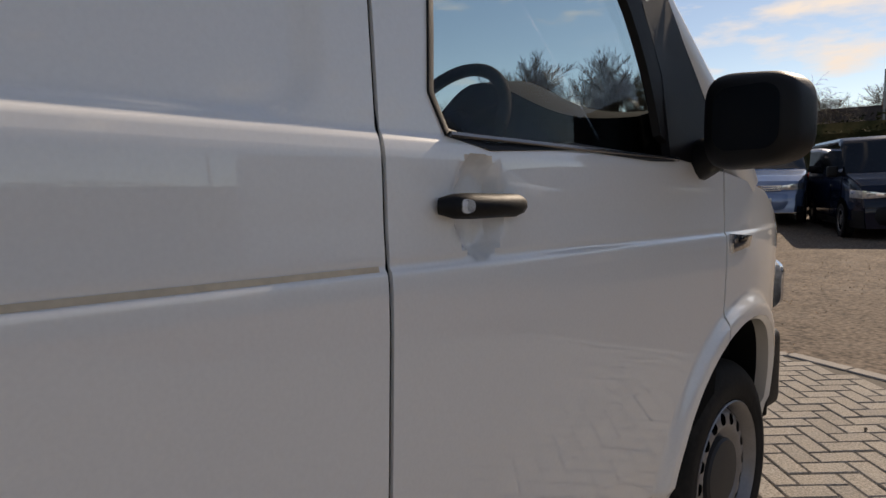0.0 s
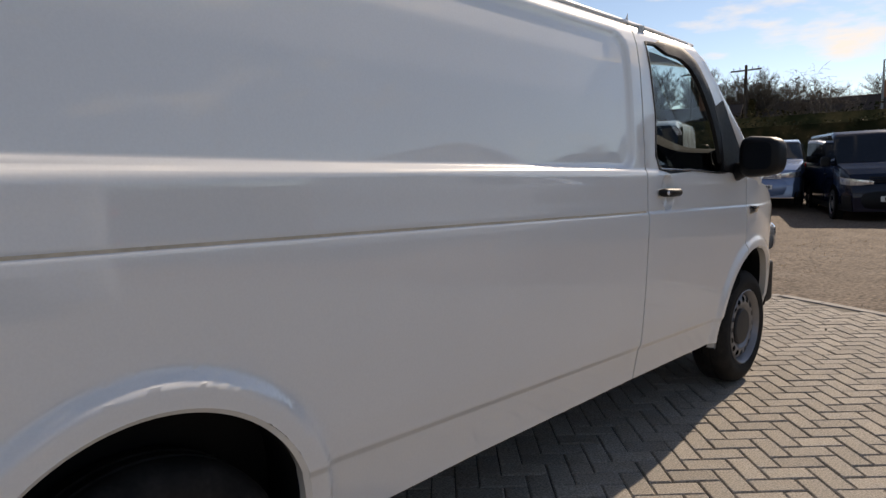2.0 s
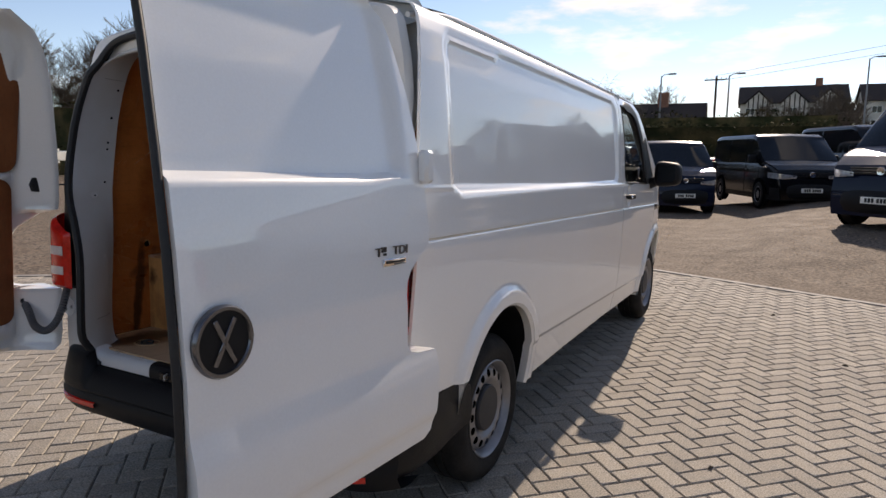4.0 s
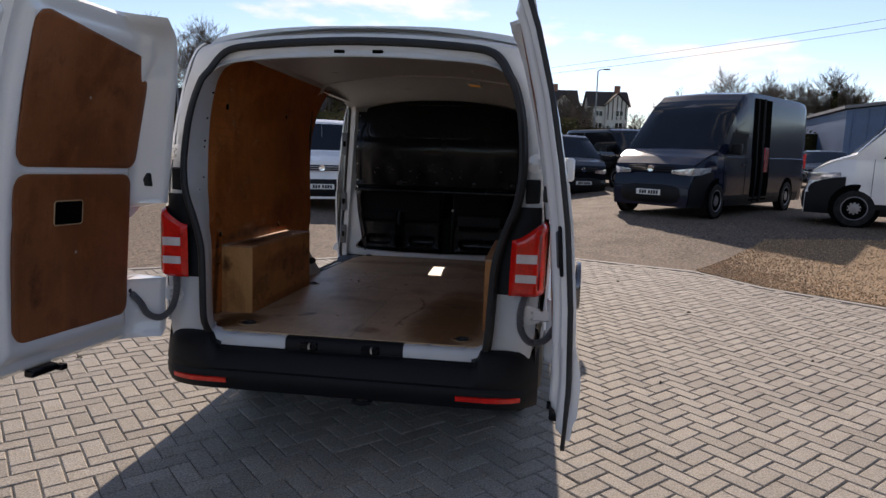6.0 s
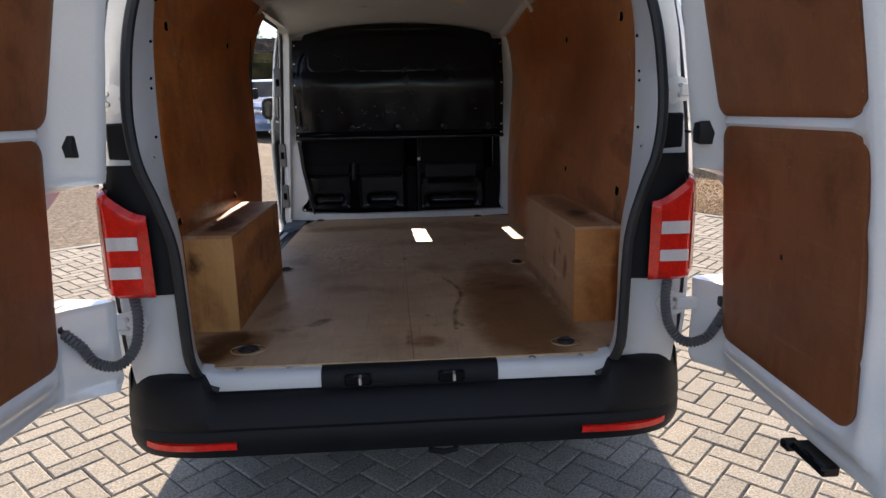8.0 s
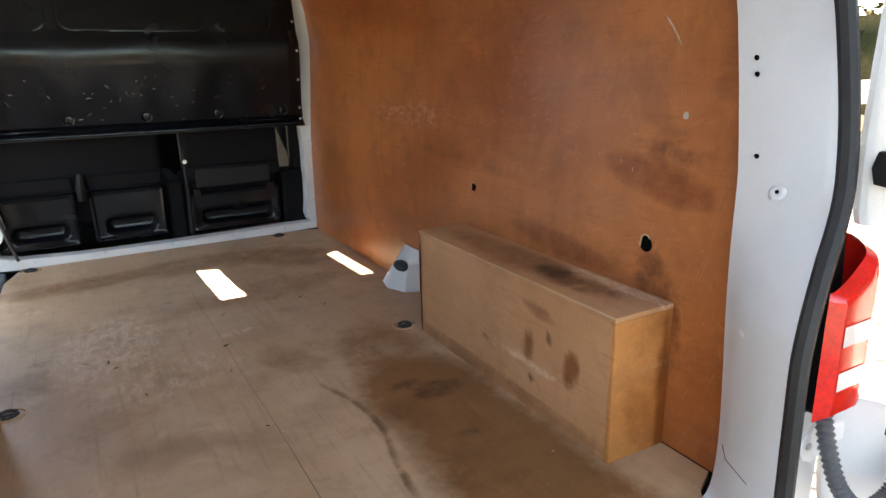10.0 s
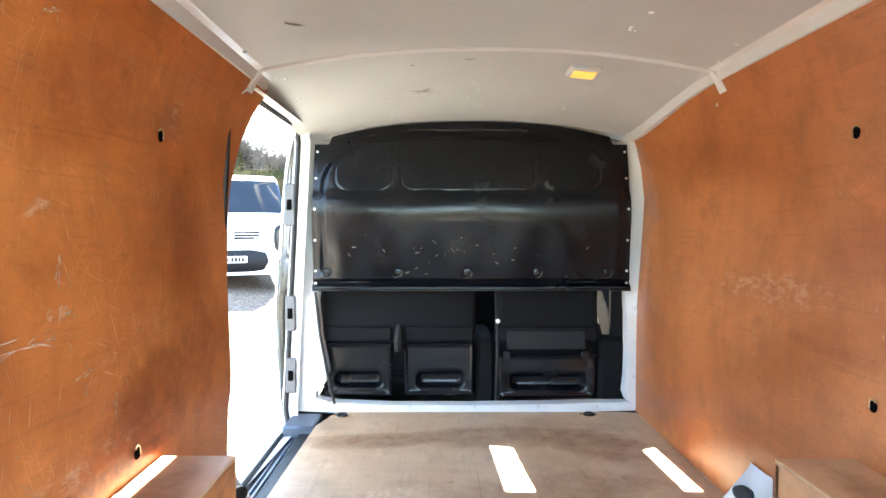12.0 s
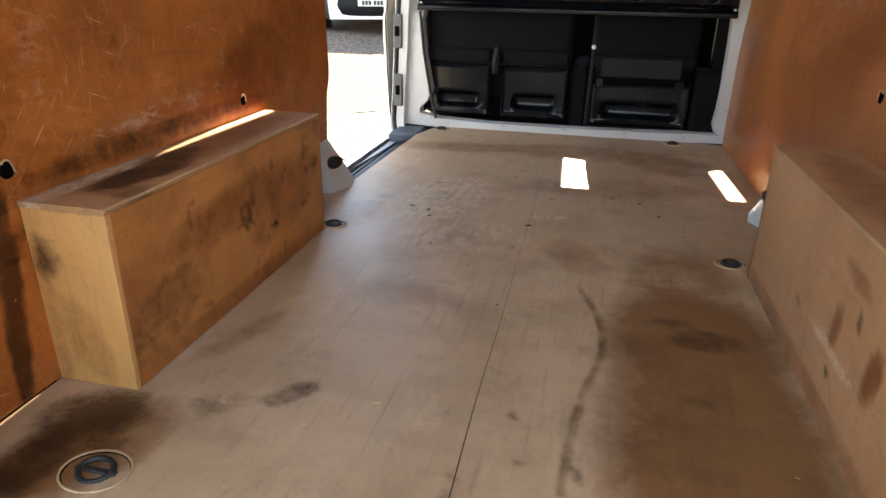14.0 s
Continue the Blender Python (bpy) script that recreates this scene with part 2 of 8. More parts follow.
M["red_edge"] = surface("lamp_edge_red", (0.05, 0.003, 0.003), 0.2, grain=(120, 0.15), bump=(160, 0.004))
M["clear_lens"] = surface("pale_lens", (0.70, 0.66, 0.64), 0.12, grain=(160, 0.15), bump=(220, 0.02), coat=1.0, stretch=(6, 1, 1))
M["orange_lens"] = surface("amber_lamp_lens", (0.75, 0.34, 0.06), 0.3, grain=(120, 0.1), emission=((1.0, 0.50, 0.12), 0.055))
M["pane"] = glass("window_glass", (0.86, 0.93, 0.92), 0.86)
M["dark_pane"] = surface("tinted_glass", (0.008, 0.010, 0.013), 0.05, grain=(3, 0.2), blotch=(1.3, 0.3), bump=(2, 0.0), coat=0.0, specular=0.3)
M["ply_wall"] = plywood("red_ply", (0.34, 0.101, 0.029), (0.48, 0.164, 0.050), (0.22, 0.058, 0.016), "y", 0.36, 0.35, 2.6, (0.56, 0.80), (0.74, 0.50, 0.32), scratches=0.3, mottle=0.55)
M["ply_scored"] = plywood("scored_red_ply", (0.41, 0.113, 0.024), (0.60, 0.197, 0.050), (0.20, 0.050, 0.014), "y", 0.32, 0.5, 2.2, (0.54, 0.76), (0.80, 0.55, 0.36), scratches=0.75)
M["ply_floor"] = plywood("floor_ply", (0.45, 0.288, 0.165), (0.55, 0.372, 0.232), (0.22, 0.105, 0.045), "y", 0.48, 0.35, 1.9, (0.56, 0.80), (0.44, 0.34, 0.25), scratches=0.28, mottle=0.55, flat=True)
M["ply_box"] = plywood("box_ply", (0.43, 0.215, 0.098), (0.53, 0.285, 0.145), (0.25, 0.105, 0.038), "y", 0.48, 0.35, 3.2, (0.56, 0.78), (0.60, 0.44, 0.30), scratches=0.2, mottle=0.35)
M["ply_box_dark"] = plywood("dark_box_ply", (0.46, 0.165, 0.042), (0.60, 0.250, 0.078), (0.20, 0.062, 0.018), "y", 0.44, 0.35, 4.2, (0.50, 0.74), (0.58, 0.38, 0.22), scratches=0.25, mottle=0.55)
M["ply_pale"] = plywood("pale_ply", (0.62, 0.29, 0.095), (0.72, 0.38, 0.145), (0.24, 0.11, 0.045), "z", 0.55, 0.2, 5, (0.62, 0.82), (0.7, 0.55, 0.4))
M["ply_edge"] = plywood("ply_edge", (0.46, 0.29, 0.15), (0.58, 0.40, 0.23), (0.22, 0.13, 0.06), "y", 0.6, 0.2, 8)
M["ply_door"] = plywood("door_ply", (0.20, 0.062, 0.021), (0.30, 0.100, 0.034), (0.10, 0.032, 0.013), "z", 0.40, 0.35, 2.0, (0.60, 0.80), (0.6, 0.42, 0.3))
M["dirt"] = surface("road_dirt", (0.58, 0.48, 0.35), 0.8, grain=(60, 0.10), blotch=(5, 0.15), bump=(60, 0.0))
M["stain"] = surface("oil_stain", (0.045, 0.028, 0.018), 0.4, grain=(60, 0.3), blotch=(14, 0.35), bump=(60, 0.0))
M["scuff"] = surface("pale_scuff", (0.62, 0.50, 0.38), 0.7, grain=(200, 0.2), blotch=(30, 0.3), bump=(200, 0.0))
M["dark_hole"] = surface("dark_void", (0.004, 0.004, 0.004), 0.95, bump=(50, 0.0), specular=0.0)
M["paver"] = surface("paver", (0.315, 0.28, 0.235), 0.85, grain=(110, 0.42), blotch=(9, 0.20), bump=(150, 0.09), specular=0.3, random_tone=0.14, second=(0.26, 0.238, 0.208))
M["paver_far"] = surface("paver_joined", (0.315, 0.28, 0.235), 0.85, grain=(110, 0.42), blotch=(9, 0.20), bump=(150, 0.09), specular=0.3, island_tone=0.14, second=(0.26, 0.238, 0.208))
M["joint"] = surface("joint_sand", (0.105, 0.092, 0.075), 0.95, grain=(150, 0.3), blotch=(3, 0.3), bump=(150, 0.03))
M["tarmac"] = surface("worn_tarmac", (0.15, 0.113, 0.084), 0.92, specular=0.2, grain=(26, 0.80), blotch=(2.3, 0.32), bump=(30, 0.14), second=(0.115, 0.092, 0.072))
M["gravel"] = surface("golden_gravel", (0.27, 0.186, 0.112), 0.9, grain=(48, 0.75), blotch=(9, 0.30), bump=(60, 0.10), second=(0.21, 0.142, 0.082), specular=0.2)
M["stone"] = surface("pebble", (0.42, 0.28, 0.16), 0.8, grain=(80, 0.2), island_tone=0.6, bump=(80, 0.02))
M["kerb"] = surface("kerb_concrete", (0.26, 0.24, 0.215), 0.85, grain=(150, 0.15), blotch=(4, 0.2), bump=(150, 0.03))
for key, col, gloss in (("navy", (0.005, 0.009, 0.024), 0.16), ("blackcar", (0.004, 0.004, 0.005), 0.15), ("bluecar", (0.16, 0.24, 0.40), 0.22), ("silver", (0.42, 0.44, 0.46), 0.25), ("whitecar", (0.78, 0.78, 0.77), 0.25), ("redcar", (0.30, 0.02, 0.02), 0.2)):
    M[key] = surface(key + "_paint", col, gloss, coat=0.12 if key in ("navy", "blackcar") else 0.7, specular=0.25 if key in ("navy", "blackcar") else 0.5, grain=(300, 0.03), blotch=(2, 0.06), bump=(500, 0.0), metal=0.2 if key in ("bluecar", "silver") else 0.0)
M["plate"] = surface("plate_white", (0.75, 0.75, 0.70), 0.4, bump=(100, 0.0))
M["plate_yellow"] = surface("plate_yellow", (0.70, 0.52, 0.04), 0.4, bump=(100, 0.0))
M["ink"] = surface("black_ink", (0.012, 0.012, 0.012), 0.5, bump=(100, 0.0))
M["headlamp"] = surface("headlamp_glass", (0.55, 0.57, 0.60), 0.06, 0.6, grain=(60, 0.3), blotch=(12, 0.3), coat=1.0, bump=(20, 0.002))
M["bark"] = surface("bark", (0.085, 0.068, 0.052), 0.9, grain=(30, 0.3), blotch=(4, 0.25), bump=(30, 0.05), stretch=(1, 1, 0.3))
M["twig"] = surface("twigs", (0.105, 0.082, 0.062), 0.9, grain=(30, 0.3), island_tone=0.3, bump=(30, 0.0))
M["leaf"] = surface("hedge_leaf", (0.030, 0.034, 0.016), 0.95, specular=0.05, grain=(40, 0.3), island_tone=0.55, blotch=(0.8, 0.35), bump=(40, 0.0), second=(0.075, 0.058, 0.028))
M["grass"] = surface("rough_grass", (0.085, 0.10, 0.032), 0.9, grain=(20, 0.4), blotch=(0.6, 0.3), bump=(20, 0.05), second=(0.12, 0.11, 0.05))
M["roof_tile"] = surface("roof_tile", (0.040, 0.030, 0.027), 0.95, grain=(12, 0.25), blotch=(1, 0.2), bump=(12, 0.05))
M["brick"] = surface("brickwork", (0.24, 0.115, 0.075), 0.85, grain=(14, 0.25), blotch=(1.2, 0.2), bump=(14, 0.04))
M["render"] = surface("pale_render", (0.60, 0.57, 0.52), 0.8, grain=(20, 0.08), blotch=(0.8, 0.12), bump=(30, 0.02))
M["timber"] = surface("dark_timber", (0.040, 0.030, 0.024), 0.7, grain=(20, 0.2), bump=(20, 0.02))
M["shed_blue"] = surface("blue_cladding", (0.060, 0.110, 0.205), 0.5, grain=(8, 0.08), blotch=(0.6, 0.15), bump=(8, 0.01))
M["shed_grey"] = surface("grey_cladding", (0.16, 0.16, 0.17), 0.55, grain=(8, 0.1), blotch=(0.6, 0.15), bump=(8, 0.01))
M["pole"] = surface("galvanised_pole", (0.22, 0.23, 0.24), 0.5, 0.4, grain=(10, 0.1), bump=(30, 0.0))
M["wood_pole"] = surface("creosoted_pole", (0.055, 0.042, 0.032), 0.85, grain=(20, 0.2), bump=(30, 0.02))


# ---- mesh helpers ----
def part(name, bm, material, parent=None, label="", smooth=True, kind=""):
    me = bpy.data.meshes.new(name)
    bm.normal_update()
    bm.to_mesh(me)
    bm.free()
    me.materials.append(M[material])
    if smooth:
        me.shade_smooth()
        me.set_sharp_from_angle(angle=radians(38))
    ob = new(name, me)
    if parent:
        ob.parent = parent
    if label:
        tagged(ob, label)
    if kind:
        tagged(ob, kind=kind)
    return ob


def grid_mesh(bm, pts, flip=False, keep=None, closed_u=False):
    """pts: array (rows, columns, 3). keep(i, j): whether the cell stays."""
    rows, cols = len(pts), len(pts[0])
    v = [[bm.verts.new(p) for p in row] for row in pts]
    for i in range(rows - 1):
        for j in range(cols if closed_u else cols - 1):
            if keep and not keep(i, j):
                continue
            k = (j + 1) % cols
            q = (v[i][j], v[i][k], v[i + 1][k], v[i + 1][j])
            bm.faces.new(q[::-1] if flip else q)
    loose = [x for row in v for x in row if not x.link_faces]
    if loose:
        bmesh.ops.delete(bm, geom=loose, context="VERTS")
    return v


def box(bm, lo, hi, bevel=0.0, m=None, segments=1):
    c = [(a + b) / 2 for a, b in zip(lo, hi)]
    d = [abs(b - a) for a, b in zip(lo, hi)]
    g = bmesh.ops.create_cube(bm, size=1.0, matrix=Matrix.Translation(c) @ Matrix.Diagonal((*d, 1)))
    vs = g["verts"]
    if bevel:
        es = list({e for v in vs for e in v.link_edges})
        r = bmesh.ops.bevel(bm, geom=es, offset=min(bevel, min(d) * 0.45), segments=segments, affect="EDGES", profile=0.6)
        vs = list({v for f in r["faces"] for v in f.verts} | {v for v in vs if v.is_valid})
    if m is not None:
        bmesh.ops.transform(bm, matrix=m, verts=vs)
    return vs


def lathe(bm, profile, m=None, n=32, close=False):
    """profile: (radius, height) pairs, turned about z."""
    rings = []
    for r, h in profile:
        rings.append([(r * math.cos(2 * math.pi * k / n), r * math.sin(2 * math.pi * k / n), h) for k in range(n)])
    if m is not None:
        rings = [[tuple(m @ Vector(p)) for p in ring] for ring in rings]
    v = grid_mesh(bm, rings, closed_u=True)
    if close:
        bm.faces.new(v[0][::-1])
        bm.faces.new(v[-1])
    return v


def tube(bm, path, radius, n=8, caps=True):
    """A round bar along the path; radius: one number or one for each point."""
    pts = [Vector(p) for p in path]
    rad = [float(v) for v in radius] if isinstance(radius, (list, tuple)) else [float(radius)] * len(pts)
    rings, side = [], None
    for i, p in enumerate(pts):
        t = (pts[min(i + 1, len(pts) - 1)] - pts[max(i - 1, 0)]).normalized()
        if side is None:
            side = t.orthogonal().normalized()
        side = (side - t * side.dot(t)).normalized()
        other = t.cross(side)
        rings.append([tuple(p + rad[i] * (math.cos(2 * math.pi * k / n) * side + math.sin(2 * math.pi * k / n) * other)) for k in range(n)])
    v = grid_mesh(bm, rings, closed_u=True)
    if caps:
        bm.faces.new(v[0][::-1])
        bm.faces.new(v[-1])


def prism(bm, outline, lo, hi, m=None, bevel=0.0):
    """A plate: the outline (x, y) from z = lo to z = hi, then moved by m."""
    a = [bm.verts.new((x, y, lo)) for x, y in outline]
    b = [bm.verts.new((x, y, hi)) for x, y in outline]
    fs = [bm.faces.new(a[::-1]), bm.faces.new(b)]
    k = len(a)
    for i in range(k):
        fs.append(bm.faces.new((a[i], a[(i + 1) % k], b[(i + 1) % k], b[i])))
    vs = a + b
    if bevel:
        es = [e for e in fs[1].edges]
        r = bmesh.ops.bevel(bm, geom=es, offset=bevel, segments=2, affect="EDGES", profile=0.6)
        vs = list({v for f in r["faces"] for v in f.verts} | {v for v in vs if v.is_valid})
    if m is not None:
        bmesh.ops.transform(bm, matrix=m, verts=vs)
    bmesh.ops.recalc_face_normals(bm, faces=[f for f in bm.faces])


def rounded(x0, x1, y0, y1, r, n=5):
    out = []
    for cx, cy, a in ((x1 - r, y0 + r, -90), (x1 - r, y1 - r, 0), (x0 + r, y1 - r, 90), (x0 + r, y0 + r, 180)):
        for k in range(n + 1):
            t = radians(a + 90 * k / n)
            out.append((cx + r * math.cos(t), cy + r * math.sin(t)))
    return out


def smooth_line(points, per=6, closed=False):
    """Catmull-Rom through the points."""
    p = np.array(points, float)
    out = []
    k = len(p)
    last = k if closed else k - 1
    for i in range(last):
        a, b, c, d = (p[(i + o) % k] if closed else p[min(max(i + o, 0), k - 1)] for o in (-1, 0, 1, 2))
        for s in range(per):
            t = s / per
            out.append(0.5 * ((2 * b) + (c - a) * t + (2 * a - 5 * b + 4 * c - d) * t**2 + (3 * b - a - 3 * c + d) * t**3))
    if not closed:
        out.append(p[-1])
    return np.array(out)


def interp(x, table):
    return float(np.interp(x, [a for a, _ in table], [b for _, b in table]))


def step01(a, b, x):
    t = min(max((x - a) / (b - a), 0.0), 1.0)
    return t * t * (3 - 2 * t)


def in_rounded(y, z, y0, y1, z0, z1, r):
    """Depth inside a rounded rectangle, negative outside."""
    cy, cz, hy, hz = (y0 + y1) / 2, (z0 + z1) / 2, (y1 - y0) / 2 - r, (z1 - z0) / 2 - r
    qy, qz = abs(y - cy) - hy, abs(z - cz) - hz
    return -(math.hypot(max(qy, 0), max(qz, 0)) + min(max(qy, qz), 0) - r)


def stained(bm, blobs, plane):
    """Lays stains and painted tones on a mesh; blobs are (u, v, length, width, turn, kind, strength), plane picks u and
    v from a point.
    """
    lays = {k: bm.verts.layers.float.get(k) or bm.verts.layers.float.new(k) for k in ("brown", "oil", "pale")}
    for u, v, ln, wd, tn, kind, strength in blobs:
        c, s = math.cos(radians(tn)), math.sin(radians(tn))
        lay = lays[kind]
        for vert in bm.verts:
            pu, pv = plane(vert.co)
            du, dv = pu - u, pv - v
            if abs(du) > ln and abs(du) > wd or abs(dv) > ln and abs(dv) > wd:
                continue
            a, b = (du * c + dv * s) / (ln / 2), (-du * s + dv * c) / (wd / 2)
            q = a * a + b * b
            if q < 1.7:
                vert[lay] = max(vert[lay], strength * (1 - step01(0.15, 1.7, q)))


def diced(bm, step, axes=(0, 1, 2)):
    """Cuts a board into small faces so that stains can lie on it."""
    for ax in axes:
        vals = [v.co[ax] for v in bm.verts]
        lo, hi = min(vals), max(vals)
        no = Vector((0, 0, 0))
        no[ax] = 1
        for k in range(1, int((hi - lo) / step)):
            at = Vector((0, 0, 0))
            at[ax] = lo + (hi - lo) * k / int((hi - lo) / step)
            bmesh.ops.bisect_plane(bm, geom=bm.verts[:] + bm.edges[:] + bm.faces[:], plane_co=at, plane_no=no)


def turned(axis):
    """The turn that lays the z axis along x, y or z."""
    return {"x": Matrix.Rotation(radians(90), 4, "Y"), "y": Matrix.Rotation(radians(-90), 4, "X"), "z": Matrix.Identity(4)}[axis]


def letters(name, text, size, material, m, parent, thick=0.002, squeeze=1.0):
    cu = bpy.data.curves.new(name, "FONT")
    cu.body, cu.size, cu.extrude, cu.align_x = text, size, thick, "LEFT"
    tmp = bpy.data.objects.new(name, cu)
    scene.collection.objects.link(tmp)
    me = bpy.data.meshes.new_from_object(tmp.evaluated_get(bpy.context.evaluated_depsgraph_get()))
    bpy.data.objects.remove(tmp)
    bpy.data.curves.remove(cu)
    me.name = name
    me.transform(m @ Matrix.Diagonal((squeeze, 1, 1, 1)))
    me.materials.append(M[material])
    ob = new(name, me)
    ob.parent = parent
    return ob

# ---- the white panel van; its own frame leans nose-down on its springs ----
van = tagged(new("panel_van"), "white long panel van with both rear doors open", "van")
LEAN = pose(0, 0, 0, -1.7, 0, 0)
van.matrix_world = LEAN

WIDTH = [(0.38, 0.880), (0.44, 0.888), (0.50, 0.897), (0.585, 0.912), (0.606, 0.924), (0.70, 0.934), (0.90, 0.945), (1.10, 0.951), (1.16, 0.951),
         (1.186, 0.949), (1.20, 0.944), (1.25, 0.941), (1.30, 0.940), (1.345, 0.938), (1.362, 0.934), (1.375, 0.926), (1.50, 0.917), (1.65, 0.906), (1.80, 0.890),
         (1.90, 0.872), (1.96, 0.850), (1.985, 0.830), (2.0, 0.806)]
SHIFT = 0.12  # the outer panels are laid out this much further forward, and moved back as a whole
ARCH_R, ARCH_F = (0.956, 0.466, 0.391), (4.33, 0.515, 0.44)
REAR = [(0.45, -0.015), (0.60, -0.01), (0.90, 0.005), (1.30, 0.03), (1.60, 0.075), (1.85, 0.125), (2.0, 0.165), (2.1, 0.21)]


def side_x(y, z):
    x = interp(z, WIDTH)
    x -= 0.022 * max(0.0, (0.40 - y) / 0.40) ** 2
    x -= 0.16 * max(0.0, (y - 4.15) / 0.85) ** 2.2
    x += 0.0105 * step01(0.47, 0.43, y) * step01(1.345, 1.378, z) * step01(1.9, 1.40, z)
    drop = z + 0.016 * (2.955 - y) * step01(1.85, 1.5, z)
    s = in_rounded(y, drop, 0.455, 2.955, 1.368, 1.935, 0.085)
    if y < 3.0 and s > 0:
        # one slope along the foot of the recess, two small steps up its rear side
        leg = step01(0.0, 0.06, drop - 1.368 - (y - 0.455))
        x -= (1 - leg) * 0.015 * step01(0.0, 0.028, s) + leg * (0.007 * step01(0.0, 0.010, s) + 0.008 * step01(0.036, 0.046, s))
    x -= 0.0035 * math.exp(-((z - 1.192) / 0.006) ** 2) * step01(4.6, 4.2, y)
    for (cy, cz, arch) in (ARCH_R, ARCH_F):
        r = math.hypot(y - cy, z - cz)
        wide = (0.027, 0.050, 0.082) if cy < 2 else (0.020, 0.030, 0.062)
        x += wide[0] * (1 - step01(arch + wide[1], arch + wide[2], r)) * step01(-0.2, 0.1, z - cz + 0.15)
    h = 1 - ((y - 3.222) / 0.050) ** 2 - ((z - 1.270) / 0.080) ** 2
    if h > 0:
        x -= 0.024 * min(1.0, 1.5 * math.sqrt(h))
    return x


def z_rows(lo, hi, step=0.0135):
    zs = list(np.arange(lo, hi, step)) + [hi]
    zs += [v for c in (0.595, 1.186, 1.378) for v in np.arange(c - 0.03, c + 0.03, 0.005) if lo < v < hi]
    return sorted(set(round(float(v), 4) for v in zs))


def sill_z(y):
    return 0.64 - 0.05 * y if y < 0.75 else interp(y, [(0.75, 0.385), (1.3, 0.390), (2.0, 0.422), (3.0, 0.450), (4.2, 0.470)])


def skin(bm, sign, y_lo, y_hi, zs, step=0.0135, top=None, holes=(), low=sill_z, edge=0.012):
    """A body panel between two edges y_lo(z) and y_hi(z), with round arch openings and other holes; the edges fold inwards."""
    n = max(6, int((y_hi(1.0) - y_lo(1.0)) / step))
    a, b = y_lo(1.0), y_hi(1.0)
    shares = sorted(set([k / n for k in range(n + 1)] + [(y - a) / (b - a) for y in np.arange(0.42, 0.53, 0.0032) if a < 0.3 and step < 0.015]))
    pts, gone = [], []
    for z0 in zs:
        row, g = [], []
        for k in shares:
            a, b = y_lo(z0), y_hi(z0)
            y = a + (b - a) * k
            z = z0
            if top:
                z = min(z, top(y))
            z = max(z, low(y))
            dead = False
            for (cy, cz, arch) in (ARCH_R, ARCH_F):
                r = math.hypot(y - cy, z - cz)
                if r < arch:
                    if r > arch - 0.016 and z > cz - 0.2:
                        y, z = cy + (y - cy) * arch / r, cz + (z - cz) * arch / r
                    else:
                        dead = True
            for hole in holes:
                dead, y, z = hole(dead, y, z)
            row.append((sign * side_x(y, z), y, z))
            g.append(dead)
        pts.append(row)
        gone.append(g)

    def keep(i, j):
        q = [(i, j), (i, j + 1), (i + 1, j + 1), (i + 1, j)]
        if any(gone[a][b] for a, b in q):
            return False
        p = [Vector(pts[a][b]) for a, b in q]
        return (p[2] - p[0]).cross(p[3] - p[1]).length > 2e-6

    grid_mesh(bm, pts, flip=sign < 0, keep=keep)
    rim = [e for e in bm.edges if len(e.link_faces) == 1]
    r = bmesh.ops.extrude_edge_only(bm, edges=rim)
    for v in [g for g in r["geom"] if isinstance(g, bmesh.types.BMVert)]:
        v.co.x -= sign * edge
    bmesh.ops.recalc_face_normals(bm, faces=bm.faces[:])


def polygon_hole(corners):
    """A hole with straight sides; near points are drawn onto its edge."""
    c = [Vector(p) for p in corners]
    k = len(c)

    def hole(dead, y, z):
        p = Vector((y, z))
        best, spot = 1e9, None
        inside = False
        for i in range(k):
            a, b = c[i], c[(i + 1) % k]
            t = min(max((p - a).dot(b - a) / (b - a).length_squared, 0), 1)
            q = a + t * (b - a)
            if (p - q).length < best:
                best, spot = (p - q).length, q
            if (a.y > z) != (b.y > z) and y < a.x + (z - a.y) / (b.y - a.y) * (b.x - a.x):
                inside = not inside
        if inside:
            if best < 0.0165:
                return dead, spot.x, spot.y
            return True, y, z
        return dead, y, z
    return hole


def rear_y(z):
    return interp(z, REAR) + 0.05 + SHIFT


# cab window outline in (y, z)
WINDOW = [tuple(p) for p in smooth_line([(3.165, 1.378), (3.50, 1.374), (3.872, 1.366), (3.866, 1.43), (3.815, 1.58), (3.725, 1.73), (3.60, 1.865), (3.50, 1.915), (3.40, 1.93), (3.15, 1.925), (3.125, 1.88), (3.148, 1.60)], 3, True)]


def a_line(z):
    return 4.145 if z < 1.36 else interp(z, [(1.36, 4.145), (1.40, 4.24), (1.83, 3.83), (2.0, 3.63)])


